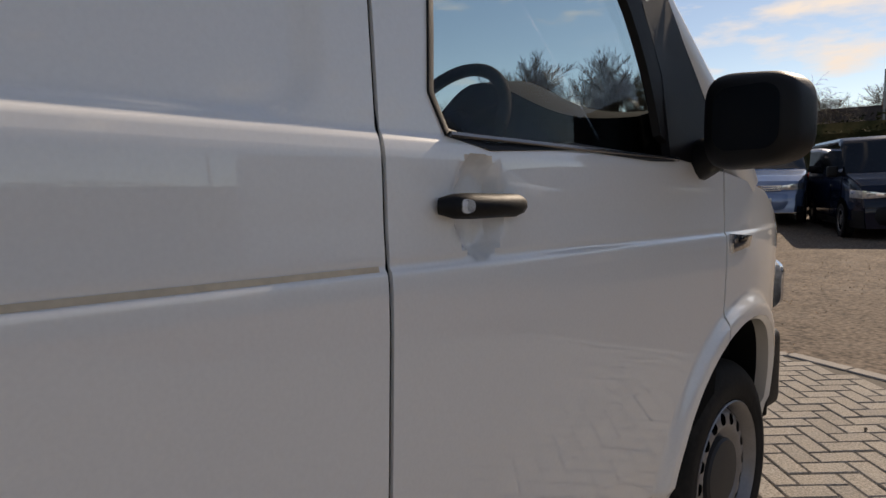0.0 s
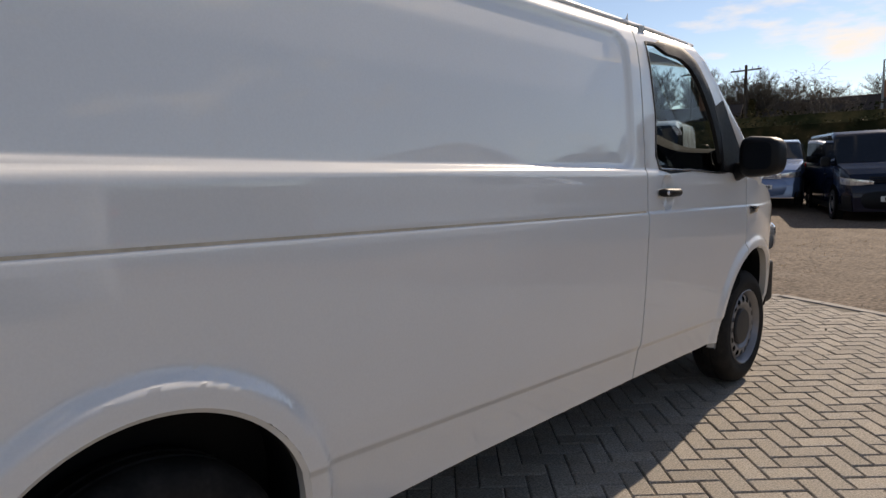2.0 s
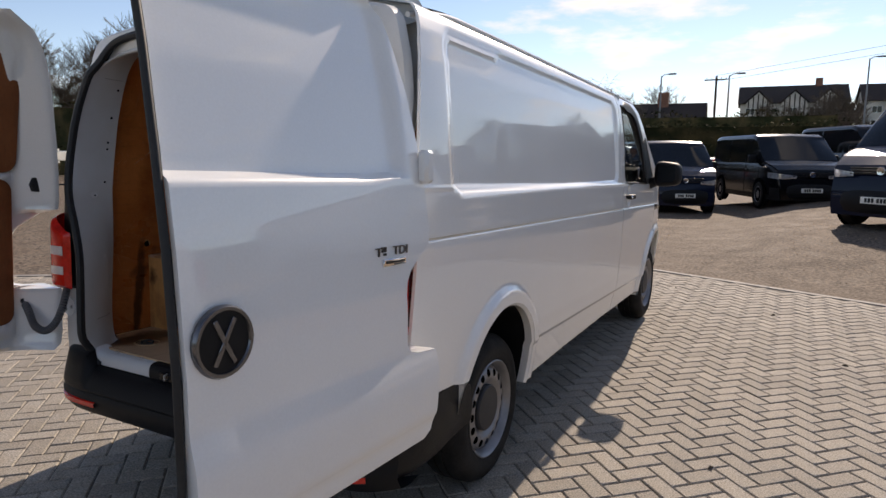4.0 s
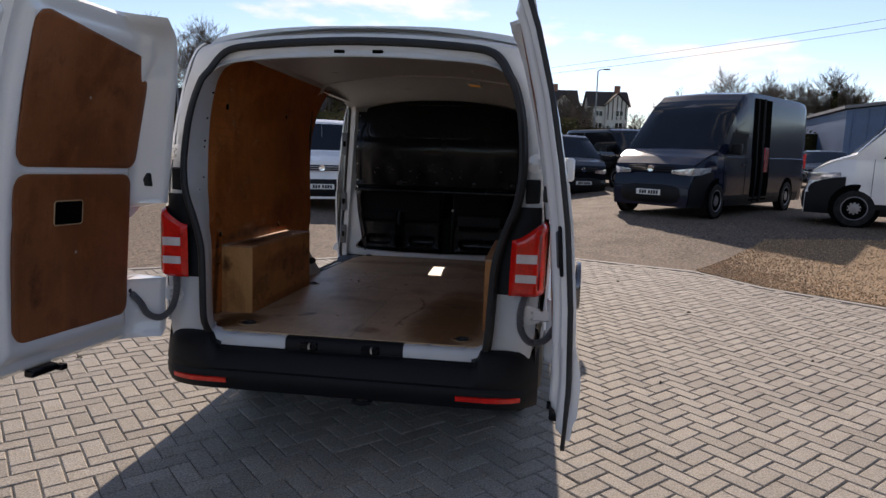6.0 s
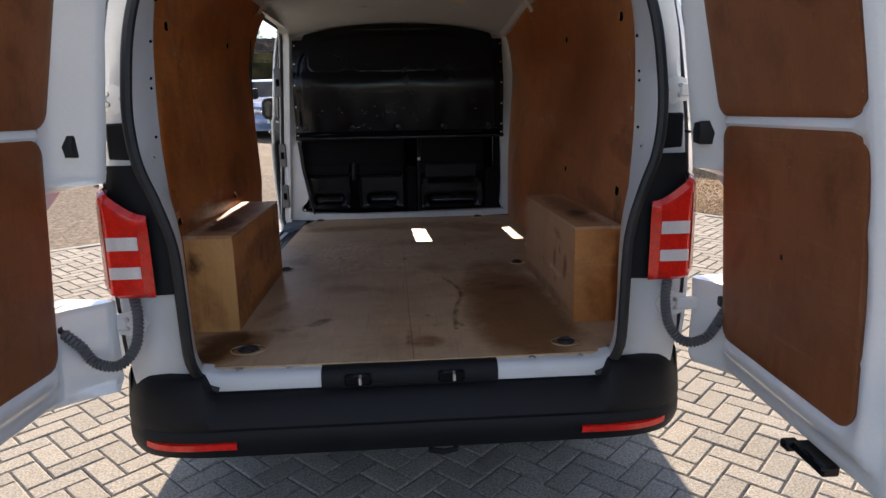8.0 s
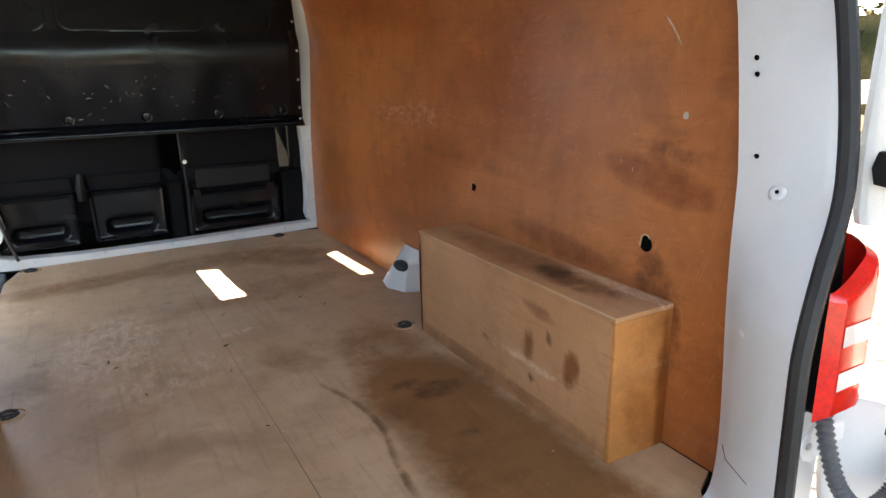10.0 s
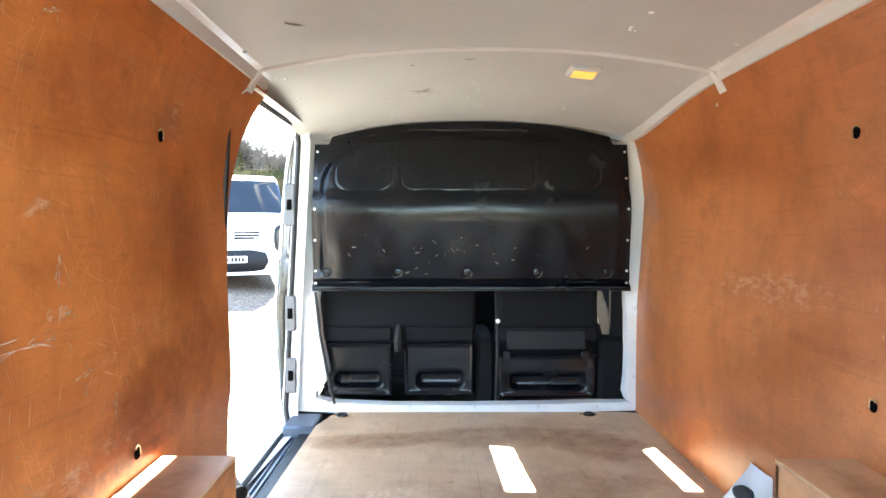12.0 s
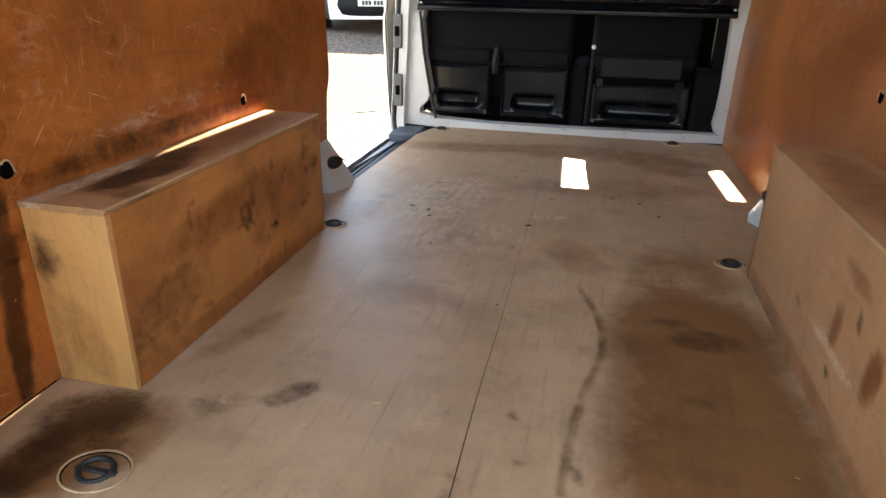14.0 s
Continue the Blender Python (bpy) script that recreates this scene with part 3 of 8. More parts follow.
for sign, side in ((1, "right"), (-1, "left")):
    bm = bmesh.new()
    if sign > 0:
        skin(bm, 1, rear_y, lambda z: 3.032, z_rows(0.40, 2.0))
    else:
        skin(bm, -1, rear_y, lambda z: 3.032, z_rows(0.40, 2.0, 0.02), 0.02, holes=(polygon_hole(rounded(1.98, 3.0, 0.56, 1.975, 0.08)),))
    part("side_panel", bm, "white", van, "white pressed steel side panel")
    bm = bmesh.new()
    st = 0.0125 if sign > 0 else 0.02
    skin(bm, sign, lambda z: 3.040, a_line, z_rows(0.40, 1.985, st), st, holes=(polygon_hole(WINDOW),))
    door = part("cab_door", bm, "white", van, "white cab door with a black handle")
    # black window surround and glass
    ring_in, ring_out = [], []
    cen = Vector((3.5, 1.65))
    bm = bmesh.new()
    loops = []
    for grow, out in ((-0.030, -0.016), (-0.026, 0.001), (0.002, 0.004), (0.016, 0.004), (0.019, -0.002)):
        row = []
        k = len(WINDOW)
        for i in range(k):
            a, b = Vector(WINDOW[i - 1]), Vector(WINDOW[(i + 1) % k])
            t = (b - a).normalized()
            p = Vector(WINDOW[i]) + Vector((t.y, -t.x)) * grow * (0.3 if WINDOW[i][0] < 3.3 or WINDOW[i][1] < 1.40 else 1.3 if grow < 0 else 2.4)
            row.append((sign * (side_x(p.x, min(p.y, 1.98)) + out), p.x, p.y))
        loops.append(row)
    grid_mesh(bm, loops, closed_u=True, flip=sign > 0)
    part("window_surround", bm, "plastic", door)
    bm = bmesh.new()
    tri = [(3.865, 1.372), (4.135, 1.345), (4.16, 1.41), (3.89, 1.735), (3.775, 1.69), (3.845, 1.55)]
    vs = [bm.verts.new((sign * (side_x(y, z) + 0.005), y, z)) for y, z in tri]
    bm.faces.new(vs if sign > 0 else vs[::-1])
    r = bmesh.ops.extrude_face_region(bm, geom=bm.faces[:])
    bmesh.ops.translate(bm, vec=(-sign * 0.02, 0, 0), verts=[g for g in r["geom"] if isinstance(g, bmesh.types.BMVert)])
    bmesh.ops.recalc_face_normals(bm, faces=bm.faces[:])
    part("mirror_triangle", bm, "plastic", door)
    bm = bmesh.new()
    vs = [bm.verts.new((sign * (side_x(y, min(z, 1.97)) - 0.018), y, z)) for y, z in WINDOW]
    bm.faces.new(vs)
    pane = part("glass", bm, "pane", door, smooth=False)
    pane.visible_shadow = False
    # chromed weather strip under the glass
    bm = bmesh.new()
    tube(bm, [(sign * (side_x(y, 1.372) + 0.006), y, 1.376 - 0.012 * (y - 3.16)) for y in np.linspace(3.165, 3.90, 12)], 0.0045, 6)
    part("weather_strip", bm, "badge", door, "dark weather strip")
    # handle: a bar on two feet, with a lock barrel
    bm = bmesh.new()
    hx = side_x(3.12, 1.272)
    tube(bm, [(sign * (hx + o), y, 1.272) for y, o in ((3.130, 0.004), (3.142, 0.020), (3.17, 0.026), (3.23, 0.029), (3.272, 0.026), (3.296, 0.014), (3.302, -0.004))], [0.012, 0.018, 0.019, 0.018, 0.018, 0.016, 0.010], 10)
    handle = part("door_handle", bm, "plastic", door, "black bar handle with a silver lock")
    bm = bmesh.new()
    lathe(bm, [(0.0, 0.006), (0.009, 0.006), (0.0105, 0.0), (0.0105, -0.01)], Matrix.Translation((sign * (hx + 0.041), 3.152, 1.272)) @ Matrix.Rotation(radians(90 * sign), 4, "Y"), 16)
    part("lock_barrel", bm, "chrome", handle)
    # front wing
    bm = bmesh.new()
    skin(bm, sign, lambda z: 4.153, lambda z: 4.99 - 0.12 * max(0, z - 0.9), z_rows(0.60, 1.36, 0.0135), 0.0135, top=lambda y: interp(y, [(4.15, 1.345), (4.5, 1.30), (4.80, 1.21), (5.0, 1.10)]), low=lambda y: 0.60 if y < 4.5 else 0.72)
    wing = part("front_wing", bm, "white", van, "white front wing")
    bm = bmesh.new()
    prism(bm, [(4.168, 1.140), (4.275, 1.150), (4.295, 1.180), (4.175, 1.188), (4.162, 1.165)], 0, 0.016, Matrix(((0, 0, sign, sign * (side_x(4.22, 1.165) - 0.004)), (1, 0, 0, 0), (0, 1, 0, 0), (0, 0, 0, 1))), 0.003)
    part("side_repeater", bm, "chrome", wing, "chrome-edged side repeater")
    # mirror: rounded shell on an arm
    bm = bmesh.new()
    g = bmesh.ops.create_uvsphere(bm, u_segments=32, v_segments=20, radius=1.0)
    for v in g["verts"]:
        c = v.co
        v.co = Vector((math.copysign(abs(c.x) ** 0.50, c.x) * 0.104, math.copysign(abs(c.y) ** 0.60, c.y) * 0.075, math.copysign(abs(c.z) ** 0.52, c.z) * 0.100))
        v.co.z *= 1 - 0.10 * v.co.x * sign / 0.104
    bmesh.ops.transform(bm, matrix=pose(sign * 1.085, 3.955, 1.445, 0, 0, -8 * sign), verts=g["verts"])
    mirror = part("wing_mirror", bm, "plastic", van, "black plastic wing mirror")
    bm = bmesh.new()
    tube(bm, [(sign * x, y, z) for x, y, z in ((0.880, 4.03, 1.365), (0.93, 4.02, 1.37), (0.985, 3.99, 1.385), (1.03, 3.97, 1.42))], [0.052, 0.050, 0.040, 0.034], 12)
    part("mirror_arm", bm, "plastic", mirror)
    bm = bmesh.new()
    prism(bm, rounded(-0.070, 0.070, -0.066, 0.066, 0.035), 0, 0.003, Matrix.Translation((sign * 1.083, 3.8825, 1.445)) @ Matrix.Rotation(radians(90), 4, "X") @ Matrix.Rotation(radians(-8 * sign), 4, "Y"))
    part("mirror_glass", bm, "dark_pane", mirror)

# dark rubber behind the panel gaps, dirt in the side crease
for sign in (1, -1):
    for y0, lo, hi in ((3.036, 0.47, 1.985), (4.149, 0.88, 1.34)):
        bm = bmesh.new()
        rows = [[(sign * (side_x(y0, z) - 0.007), y0 + d, z) for d in (-0.014, 0.014)] for z in np.linspace(lo, hi, 40)]
        grid_mesh(bm, rows, flip=sign < 0)
        part("gap_rubber", bm, "dark_hole", van)
bm = bmesh.new()
rows = [[(side_x(y, 1.192 + d) + 0.0035 * math.exp(-(d / 0.006) ** 2) - 0.0012, y, 1.192 + d) for d in np.linspace(-0.0036, 0.0036, 4)] for y in np.linspace(0.24, 3.02, 160)]
grid_mesh(bm, rows)
part("crease_dirt", bm, "dirt", van, "thin line of road dirt", smooth=False)

# arch lips and wheel housings
for (cy, cz, arch) in (ARCH_R, ARCH_F):
    for sign in (1, -1):
        bm = bmesh.new()
        rows = []
        for inn, dr in ((0.0, 0.0), (-0.012, -0.012), (-0.05, -0.006), (-0.26, 0.02)):
            row = []
            for k in range(49):
                a = radians(-12 + 204 * k / 48)
                y, z = cy + (arch + dr) * math.cos(a), cz + (arch + dr) * math.sin(a)
                row.append((sign * (side_x(cy + arch * math.cos(a), cz + arch * math.sin(a)) + inn - 0.001), y, z))
            rows.append(row)
        grid_mesh(bm, rows[:3], flip=sign > 0)
        part("arch_lip", bm, "white", van)
        bm = bmesh.new()
        rows[2] = [(p[0] - sign * 0.001, p[1], p[2]) for p in rows[2]]
        v = grid_mesh(bm, rows[2:], flip=sign > 0)
        bm.faces.new(v[-1])
        part("wheel_housing", bm, "plastic", van, "black wheel arch liner")

# roof with drip edge and pressed ribs
bm = bmesh.new()
rows = []
for y in np.linspace(0.32, 3.65, 90):
    row = []
    for k in range(41):
        u = -1 + k / 20
        x = 0.806 * u
        z = 2.128 - 0.128 * abs(u) ** 2.6
        z -= 0.115 * max(0, (0.75 - y) / 0.5) ** 2 + 0.10 * max(0, (y - 3.0) / 0.75) ** 2 * (1 - abs(u) ** 3)
        if abs(u) < 0.9 and 0.5 < y < 3.2:
            z += 0.006 * max(0, math.sin(y * 2 * math.pi / 0.42)) * step01(0.9, 0.75, abs(u))
        row.append((x, y, z))
    rows.append(row)
grid_mesh(bm, rows)
roof = part("roof", bm, "white", van, "white ribbed steel roof")
for sign in (1, -1):
    bm = bmesh.new()
    tube(bm, [(sign * 0.812, y, 2.004 - 0.06 * max(0, (0.7 - y) / 0.4) ** 2 - 0.02 * max(0, y - 3.3)) for y in np.linspace(0.32, 3.70, 40)], 0.010, 8)
    part("roof_gutter", bm, "white", roof)
    bm = bmesh.new()
    tube(bm, [(sign * x, y, z) for x, y, z in ((0.800, 3.62, 1.975), (0.828, 3.73, 1.900), (0.852, 3.90, 1.735), (0.882, 4.09, 1.552), (0.900, 4.26, 1.40), (0.890, 4.38, 1.32))], [0.035, 0.045, 0.05, 0.052, 0.055, 0.05], 10)
    part("windscreen_pillar", bm, "white" if sign < 0 else "white", van)

# windscreen, bonnet, nose, front bumper
bm = bmesh.new()
rows = []
for k in range(13):
    t = k / 12
    z, y0 = 1.36 + 0.64 * t, 4.40 - 0.82 * t
    w = 0.85 - 0.09 * t
    rows.append([(w * u, y0 + 0.16 * (1 - u * u), z) for u in np.linspace(-1, 1, 17)])
grid_mesh(bm, rows)
shield = part("windscreen", bm, "pane", van)
shield.visible_shadow = False
bm = bmesh.new()
rows = []
for t in np.linspace(0, 1, 14):
    y, z = 4.52 + 0.52 * t, 1.345 - 0.16 * t - 0.12 * t**3
    rows.append([(0.86 * u * (1 - 0.10 * t), y + 0.14 * (1 - u * u), z + 0.02 * (1 - u**4) - 0.05 * abs(u) ** 5) for u in np.linspace(-1, 1, 21)])
grid_mesh(bm, rows)
part("bonnet", bm, "white", van, "white bonnet")
for name, material, z_hi, z_lo, extra in (("nose_panel", "white", 1.07, 0.90, 0.0), ("front_bumper", "plastic", 0.90, 0.57, 0.03)):
    bm = bmesh.new()
    rows = []
    for t in np.linspace(0, 1, 9):
        z = z_hi + (z_lo - z_hi) * t
        row = []
        for u in np.linspace(-1, 1, 41):
            wrap = abs(u) ** 6
            bulge = extra + 0.03 * math.sin(math.pi * min(1, t + 0.15))
            row.append(((0.80 - extra * 0.9 + 0.050 * wrap) * u, 5.06 + 0.13 * (1 - u * u) + bulge - 0.27 * wrap, z))
        rows.append(row)
    grid_mesh(bm, rows, flip=True)
    part(name, bm, material, van)
for sign in (1, -1):
    bm = bmesh.new()
    prism(bm, rounded(0.50, 0.80, 0.86, 1.05, 0.05), 0, 0.03, Matrix(((sign, 0, 0, 0), (0, 0, 1, 5.06), (0, 1, 0, 0), (0, 0, 0, 1))))
    part("headlight", bm, "headlamp", van)
    bm = bmesh.new()
    box(bm, (sign * 0.62, 4.775, 0.53), (sign * 0.852, 4.80, 0.82), 0.012)
    part("mud_shield", bm, "plastic", van)
    bm = bmesh.new()
    box(bm, (sign * 0.70, 4.775, 0.54), (sign * 0.846, 4.95, 0.82), 0.04, segments=3)
    part("bumper_corner", bm, "plastic", van)


def wheel(x_sign, y, z):
    """Steel wheel: tyre with tread grooves, dished rim with a ring of oval holes, plastic centre cap."""
    side = Matrix.Translation((x_sign * 0.885, y, z)) @ Matrix.Rotation(radians(90 * x_sign), 4, "Y")
    w = new("wheel")
    w.parent = van
    tagged(w, "silver steel wheel with a black tyre")
    bm = bmesh.new()
    lathe(bm, [(0.212, -0.205), (0.25, -0.213), (0.300, -0.205), (0.325, -0.185), (0.335, -0.17), (0.335, -0.135), (0.327, -0.133), (0.327, -0.125), (0.335, -0.123), (0.336, -0.09), (0.328, -0.088), (0.328, -0.080),
               (0.335, -0.078), (0.335, -0.045), (0.326, -0.028), (0.312, -0.012), (0.285, 0.000), (0.262, 0.003), (0.258, 0.001), (0.240, 0.002), (0.222, -0.006), (0.214, -0.014)], side, 56)
    part("tyre", bm, "tyre", w)
    bm = bmesh.new()
    v = lathe(bm, [(0.214, -0.012), (0.220, -0.004), (0.216, -0.001), (0.205, -0.012), (0.200, -0.035), (0.190, -0.050)], side, 56)
    rim = part("rim", bm, "steel", w, "silver painted steel rim")
    # the disc with holes: fan of sectors that leave an oval gap each
    bm = bmesh.new()
    holes, n = 16, 192
    prof = [(0.192, -0.050), (0.188, -0.042), (0.183, -0.034), (0.178, -0.029), (0.173, -0.026), (0.168, -0.024), (0.163, -0.0225), (0.158, -0.0215), (0.153, -0.0205), (0.148, -0.020), (0.143, -0.020), (0.136, -0.022), (0.128, -0.028), (0.115, -0.038), (0.100, -0.044), (0.0, -0.044)]
    rows, gone = [], set()
    for i, (r, h) in enumerate(prof):
        row = []
        for k in range(n):
            a = 2 * math.pi * k / n
            p = Vector((r * math.cos(a), r * math.sin(a)))
            near_a = round(a / (2 * math.pi / holes)) * 2 * math.pi / holes
            c = Vector((0.161 * math.cos(near_a), 0.161 * math.sin(near_a)))
            d = (p - c).length
            if d < 0.0175:
                if d > 0.0125:
                    p = c + (p - c) * 0.0175 / d
                else:
                    gone.add((i, k))
            row.append(tuple(side @ Vector((p.x, p.y, h))))
        rows.append(row)
    grid_mesh(bm, rows, closed_u=True, keep=lambda i, j: not any(q in gone for q in ((i, j), (i + 1, j), (i, (j + 1) % n), (i + 1, (j + 1) % n))))
    part("rim_disc", bm, "steel", rim)
    bm = bmesh.new()
    lathe(bm, [(0.205, -0.075), (0.0, -0.075)], side, 32)
    part("brake_drum", bm, "dark_hole", rim)
    bm = bmesh.new()
    lathe(bm, [(0.104, -0.046), (0.104, -0.024), (0.098, -0.017), (0.06, -0.014), (0.0, -0.013)], side, 40)
    part("centre_cap", bm, "cap_plastic", rim, "dark grey plastic centre cap")
    return w


for sign in (1, -1):
    wheel(sign, 0.975, 0.364)
    wheel(sign, 4.386, 0.465)
bm = bmesh.new()
box(bm, (-0.80, 0.10, 0.47), (0.80, 0.52, 0.572), 0.01)
box(bm, (-0.80, 1.40, 0.47), (0.80, 3.90, 0.572), 0.01)
box(bm, (-0.60, 0.50, 0.47), (0.60, 1.42, 0.572), 0.01)
tube(bm, [(-0.7, 0.975, 0.364), (0.7, 0.975, 0.364)], 0.04, 8)
tube(bm, [(-0.7, 4.386, 0.465), (0.7, 4.386, 0.465)], 0.04, 8)
box(bm, (-0.64, 3.80, 0.30), (0.64, 5.05, 0.80), 0.02)
box(bm, (-0.70, 4.80, 0.40), (0.70, 5.05, 0.58), 0.02)
part("underbody", bm, "plastic", van, "dark underbody with axles")

for ob in van.children:
    ob.location.y -= SHIFT

# ---- rear frame round the load opening ----
HALF_O = [(0.600, 0.546), (0.650, 0.578), (0.668, 0.69), (0.680, 0.95), (0.694, 1.05), (0.728, 1.16), (0.765, 1.26), (0.784, 1.38), (0.784, 1.50), (0.770, 1.65), (0.744, 1.76), (0.715, 1.825), (0.668, 1.874), (0.58, 1.900), (0.40, 1.917), (0.20, 1.927), (0.0, 1.931)]
HALF_B = [(0.866, 0.545), (0.878, 0.60), (0.890, 0.72), (0.903, 0.95), (0.908, 1.05), (0.908, 1.16), (0.898, 1.26), (0.895, 1.38), (0.885, 1.50), (0.878, 1.65), (0.858, 1.77), (0.835, 1.855), (0.795, 1.955), (0.70, 1.995), (0.48, 2.022), (0.24, 2.037), (0.0, 2.042)]
HALF_P = [(0.690, 0.600), (0.735, 0.63), (0.755, 0.74), (0.758, 0.95), (0.758, 1.05), (0.762, 1.16), (0.770, 1.26), (0.778, 1.38), (0.782, 1.50), (0.782, 1.65), (0.770, 1.77), (0.745, 1.855), (0.690, 1.920), (0.60, 1.950), (0.42, 1.975), (0.22, 1.990), (0.0, 1.995)]


def whole(half):
    h = smooth_line(half, 5)
    return np.concatenate([h, [(-x, z) for x, z in h[-2::-1]]])


OPEN, BODY, LINER = whole(HALF_O), whole(HALF_B), whole(HALF_P)


def frame_row(f):
    return [f(o, b, p, interp(o[1], REAR)) for o, b, p in zip(OPEN, BODY, LINER)]


def away(o, b, d):
    v = Vector((b[0] - o[0], b[1] - o[1]))
    v = v.normalized() * d if v.length > 1e-6 else Vector((0, d))
    return o[0] + v.x, o[1] + v.y


def lip(z):
    """How far the seal flange stands out behind the frame: along the sides, not at the header or the sill."""
    return 0.054 * step01(0.56, 0.68, z) * step01(1.93, 1.80, z)


bm = bmesh.new()
rows = [frame_row(lambda o, b, p, y: (b[0], y + 0.055, b[1])),
        frame_row(lambda o, b, p, y: (away(b, o, 0.006)[0], y + 0.010, away(b, o, 0.006)[1])),
        frame_row(lambda o, b, p, y: (away(b, o, 0.022)[0], y, away(b, o, 0.022)[1])),
        frame_row(lambda o, b, p, y: (away(o, b, 0.045)[0], y + 0.004, away(o, b, 0.045)[1])),
        frame_row(lambda o, b, p, y: (away(o, b, 0.028)[0], y + 0.012, away(o, b, 0.028)[1])),
        frame_row(lambda o, b, p, y: (away(o, b, 0.006)[0], y + 0.006 - lip(o[1]), away(o, b, 0.006)[1])),
        frame_row(lambda o, b, p, y: (o[0], y + 0.012 - lip(o[1]), o[1])),
        frame_row(lambda o, b, p, y: (away(o, p, 0.003)[0], y + 0.030 - lip(o[1]), away(o, p, 0.003)[1])),
        frame_row(lambda o, b, p, y: (o[0] * 0.6 + p[0] * 0.4, y + 0.085, o[1] * 0.6 + p[1] * 0.4)),
        frame_row(lambda o, b, p, y: (o[0] * 0.15 + p[0] * 0.85, y + 0.122, o[1] * 0.15 + p[1] * 0.85)),
        frame_row(lambda o, b, p, y: (p[0], y + 0.145, p[1])),
        frame_row(lambda o, b, p, y: (p[0] + 0.10 * (1 if p[0] > 0.05 else -1 if p[0] < -0.05 else 0), y + 0.16, p[1] + 0.11 * step01(1.75, 1.93, p[1])))]
grid_mesh(bm, rows, flip=True)
part("rear_frame", bm, "inner_white", van, "white painted rear door frame")
bm = bmesh.new()
seal = frame_row(lambda o, b, p, y: (away(o, b, 0.009)[0], y - 0.002 - lip(o[1]), away(o, b, 0.009)[1] + 0.058 * step01(1.84, 1.905, o[1])))
tube(bm, seal, 0.0165, 8)
foot = frame_row(lambda o, b, p, y: (away(o, b, 0.020)[0], y + 0.004 - 0.45 * lip(o[1]), away(o, b, 0.020)[1] + 0.058 * step01(1.84, 1.905, o[1])))
tube(bm, foot, 0.0135, 8)
part("door_seal", bm, "rubber", van, "black rubber door seal")
# roof header lip with two striker holes
for x in (-0.093, 0.093):
    bm = bmesh.new()
    y = interp(1.955, REAR)
    box(bm, (x - 0.026, y - 0.004, 1.947), (x + 0.026, y + 0.012, 1.963), 0.004)
    part("striker_slot", bm, "dark_hole", van, "dark latch slot")
# rear sill between floor and bumper
for lo, hi, material, name in ((-0.668, -0.285, "inner_white", "rear_sill"), (0.285, 0.668, "inner_white", "rear_sill"), (-0.285, 0.285, "plastic", "latch_plate")):
    bm = bmesh.new()
    prof = [(0.05, 0.600), (0.00, 0.598), (-0.014, 0.590), (-0.022, 0.572), (-0.022, 0.545), (-0.005, 0.535)]
    if name == "latch_plate":
        prof = [(y - 0.003, z + 0.004) for y, z in prof]
    grid_mesh(bm, [[(x, y, z + (0.014 * step01(0.60, 0.668, abs(x)))) for x in np.linspace(lo, hi, 14)] for y, z in prof], flip=True)
    ob = part(name, bm, material, van)
    for x in ((lo + 0.12, lo + 0.28) if name == "rear_sill" else (-0.17, 0.13)):
        bm = bmesh.new()
        if name == "rear_sill":
            lathe(bm, [(0.0, 0.004), (0.008, 0.004), (0.012, 0.0)], Matrix.Translation((x, 0.015, 0.6005)), 12)
            part("screw", bm, "zinc", ob)
        else:
            box(bm, (x - 0.04, -0.036, 0.548), (x + 0.045, -0.016, 0.586), 0.006)
            latch = part("striker", bm, "black_paint", ob)
            bm = bmesh.new()
            tube(bm, [(x + 0.01, -0.034, 0.556), (x + 0.01, -0.048, 0.560), (x + 0.01, -0.048, 0.578), (x + 0.01, -0.034, 0.582)], 0.005, 6)
            part("striker_bar", bm, "zinc", latch)
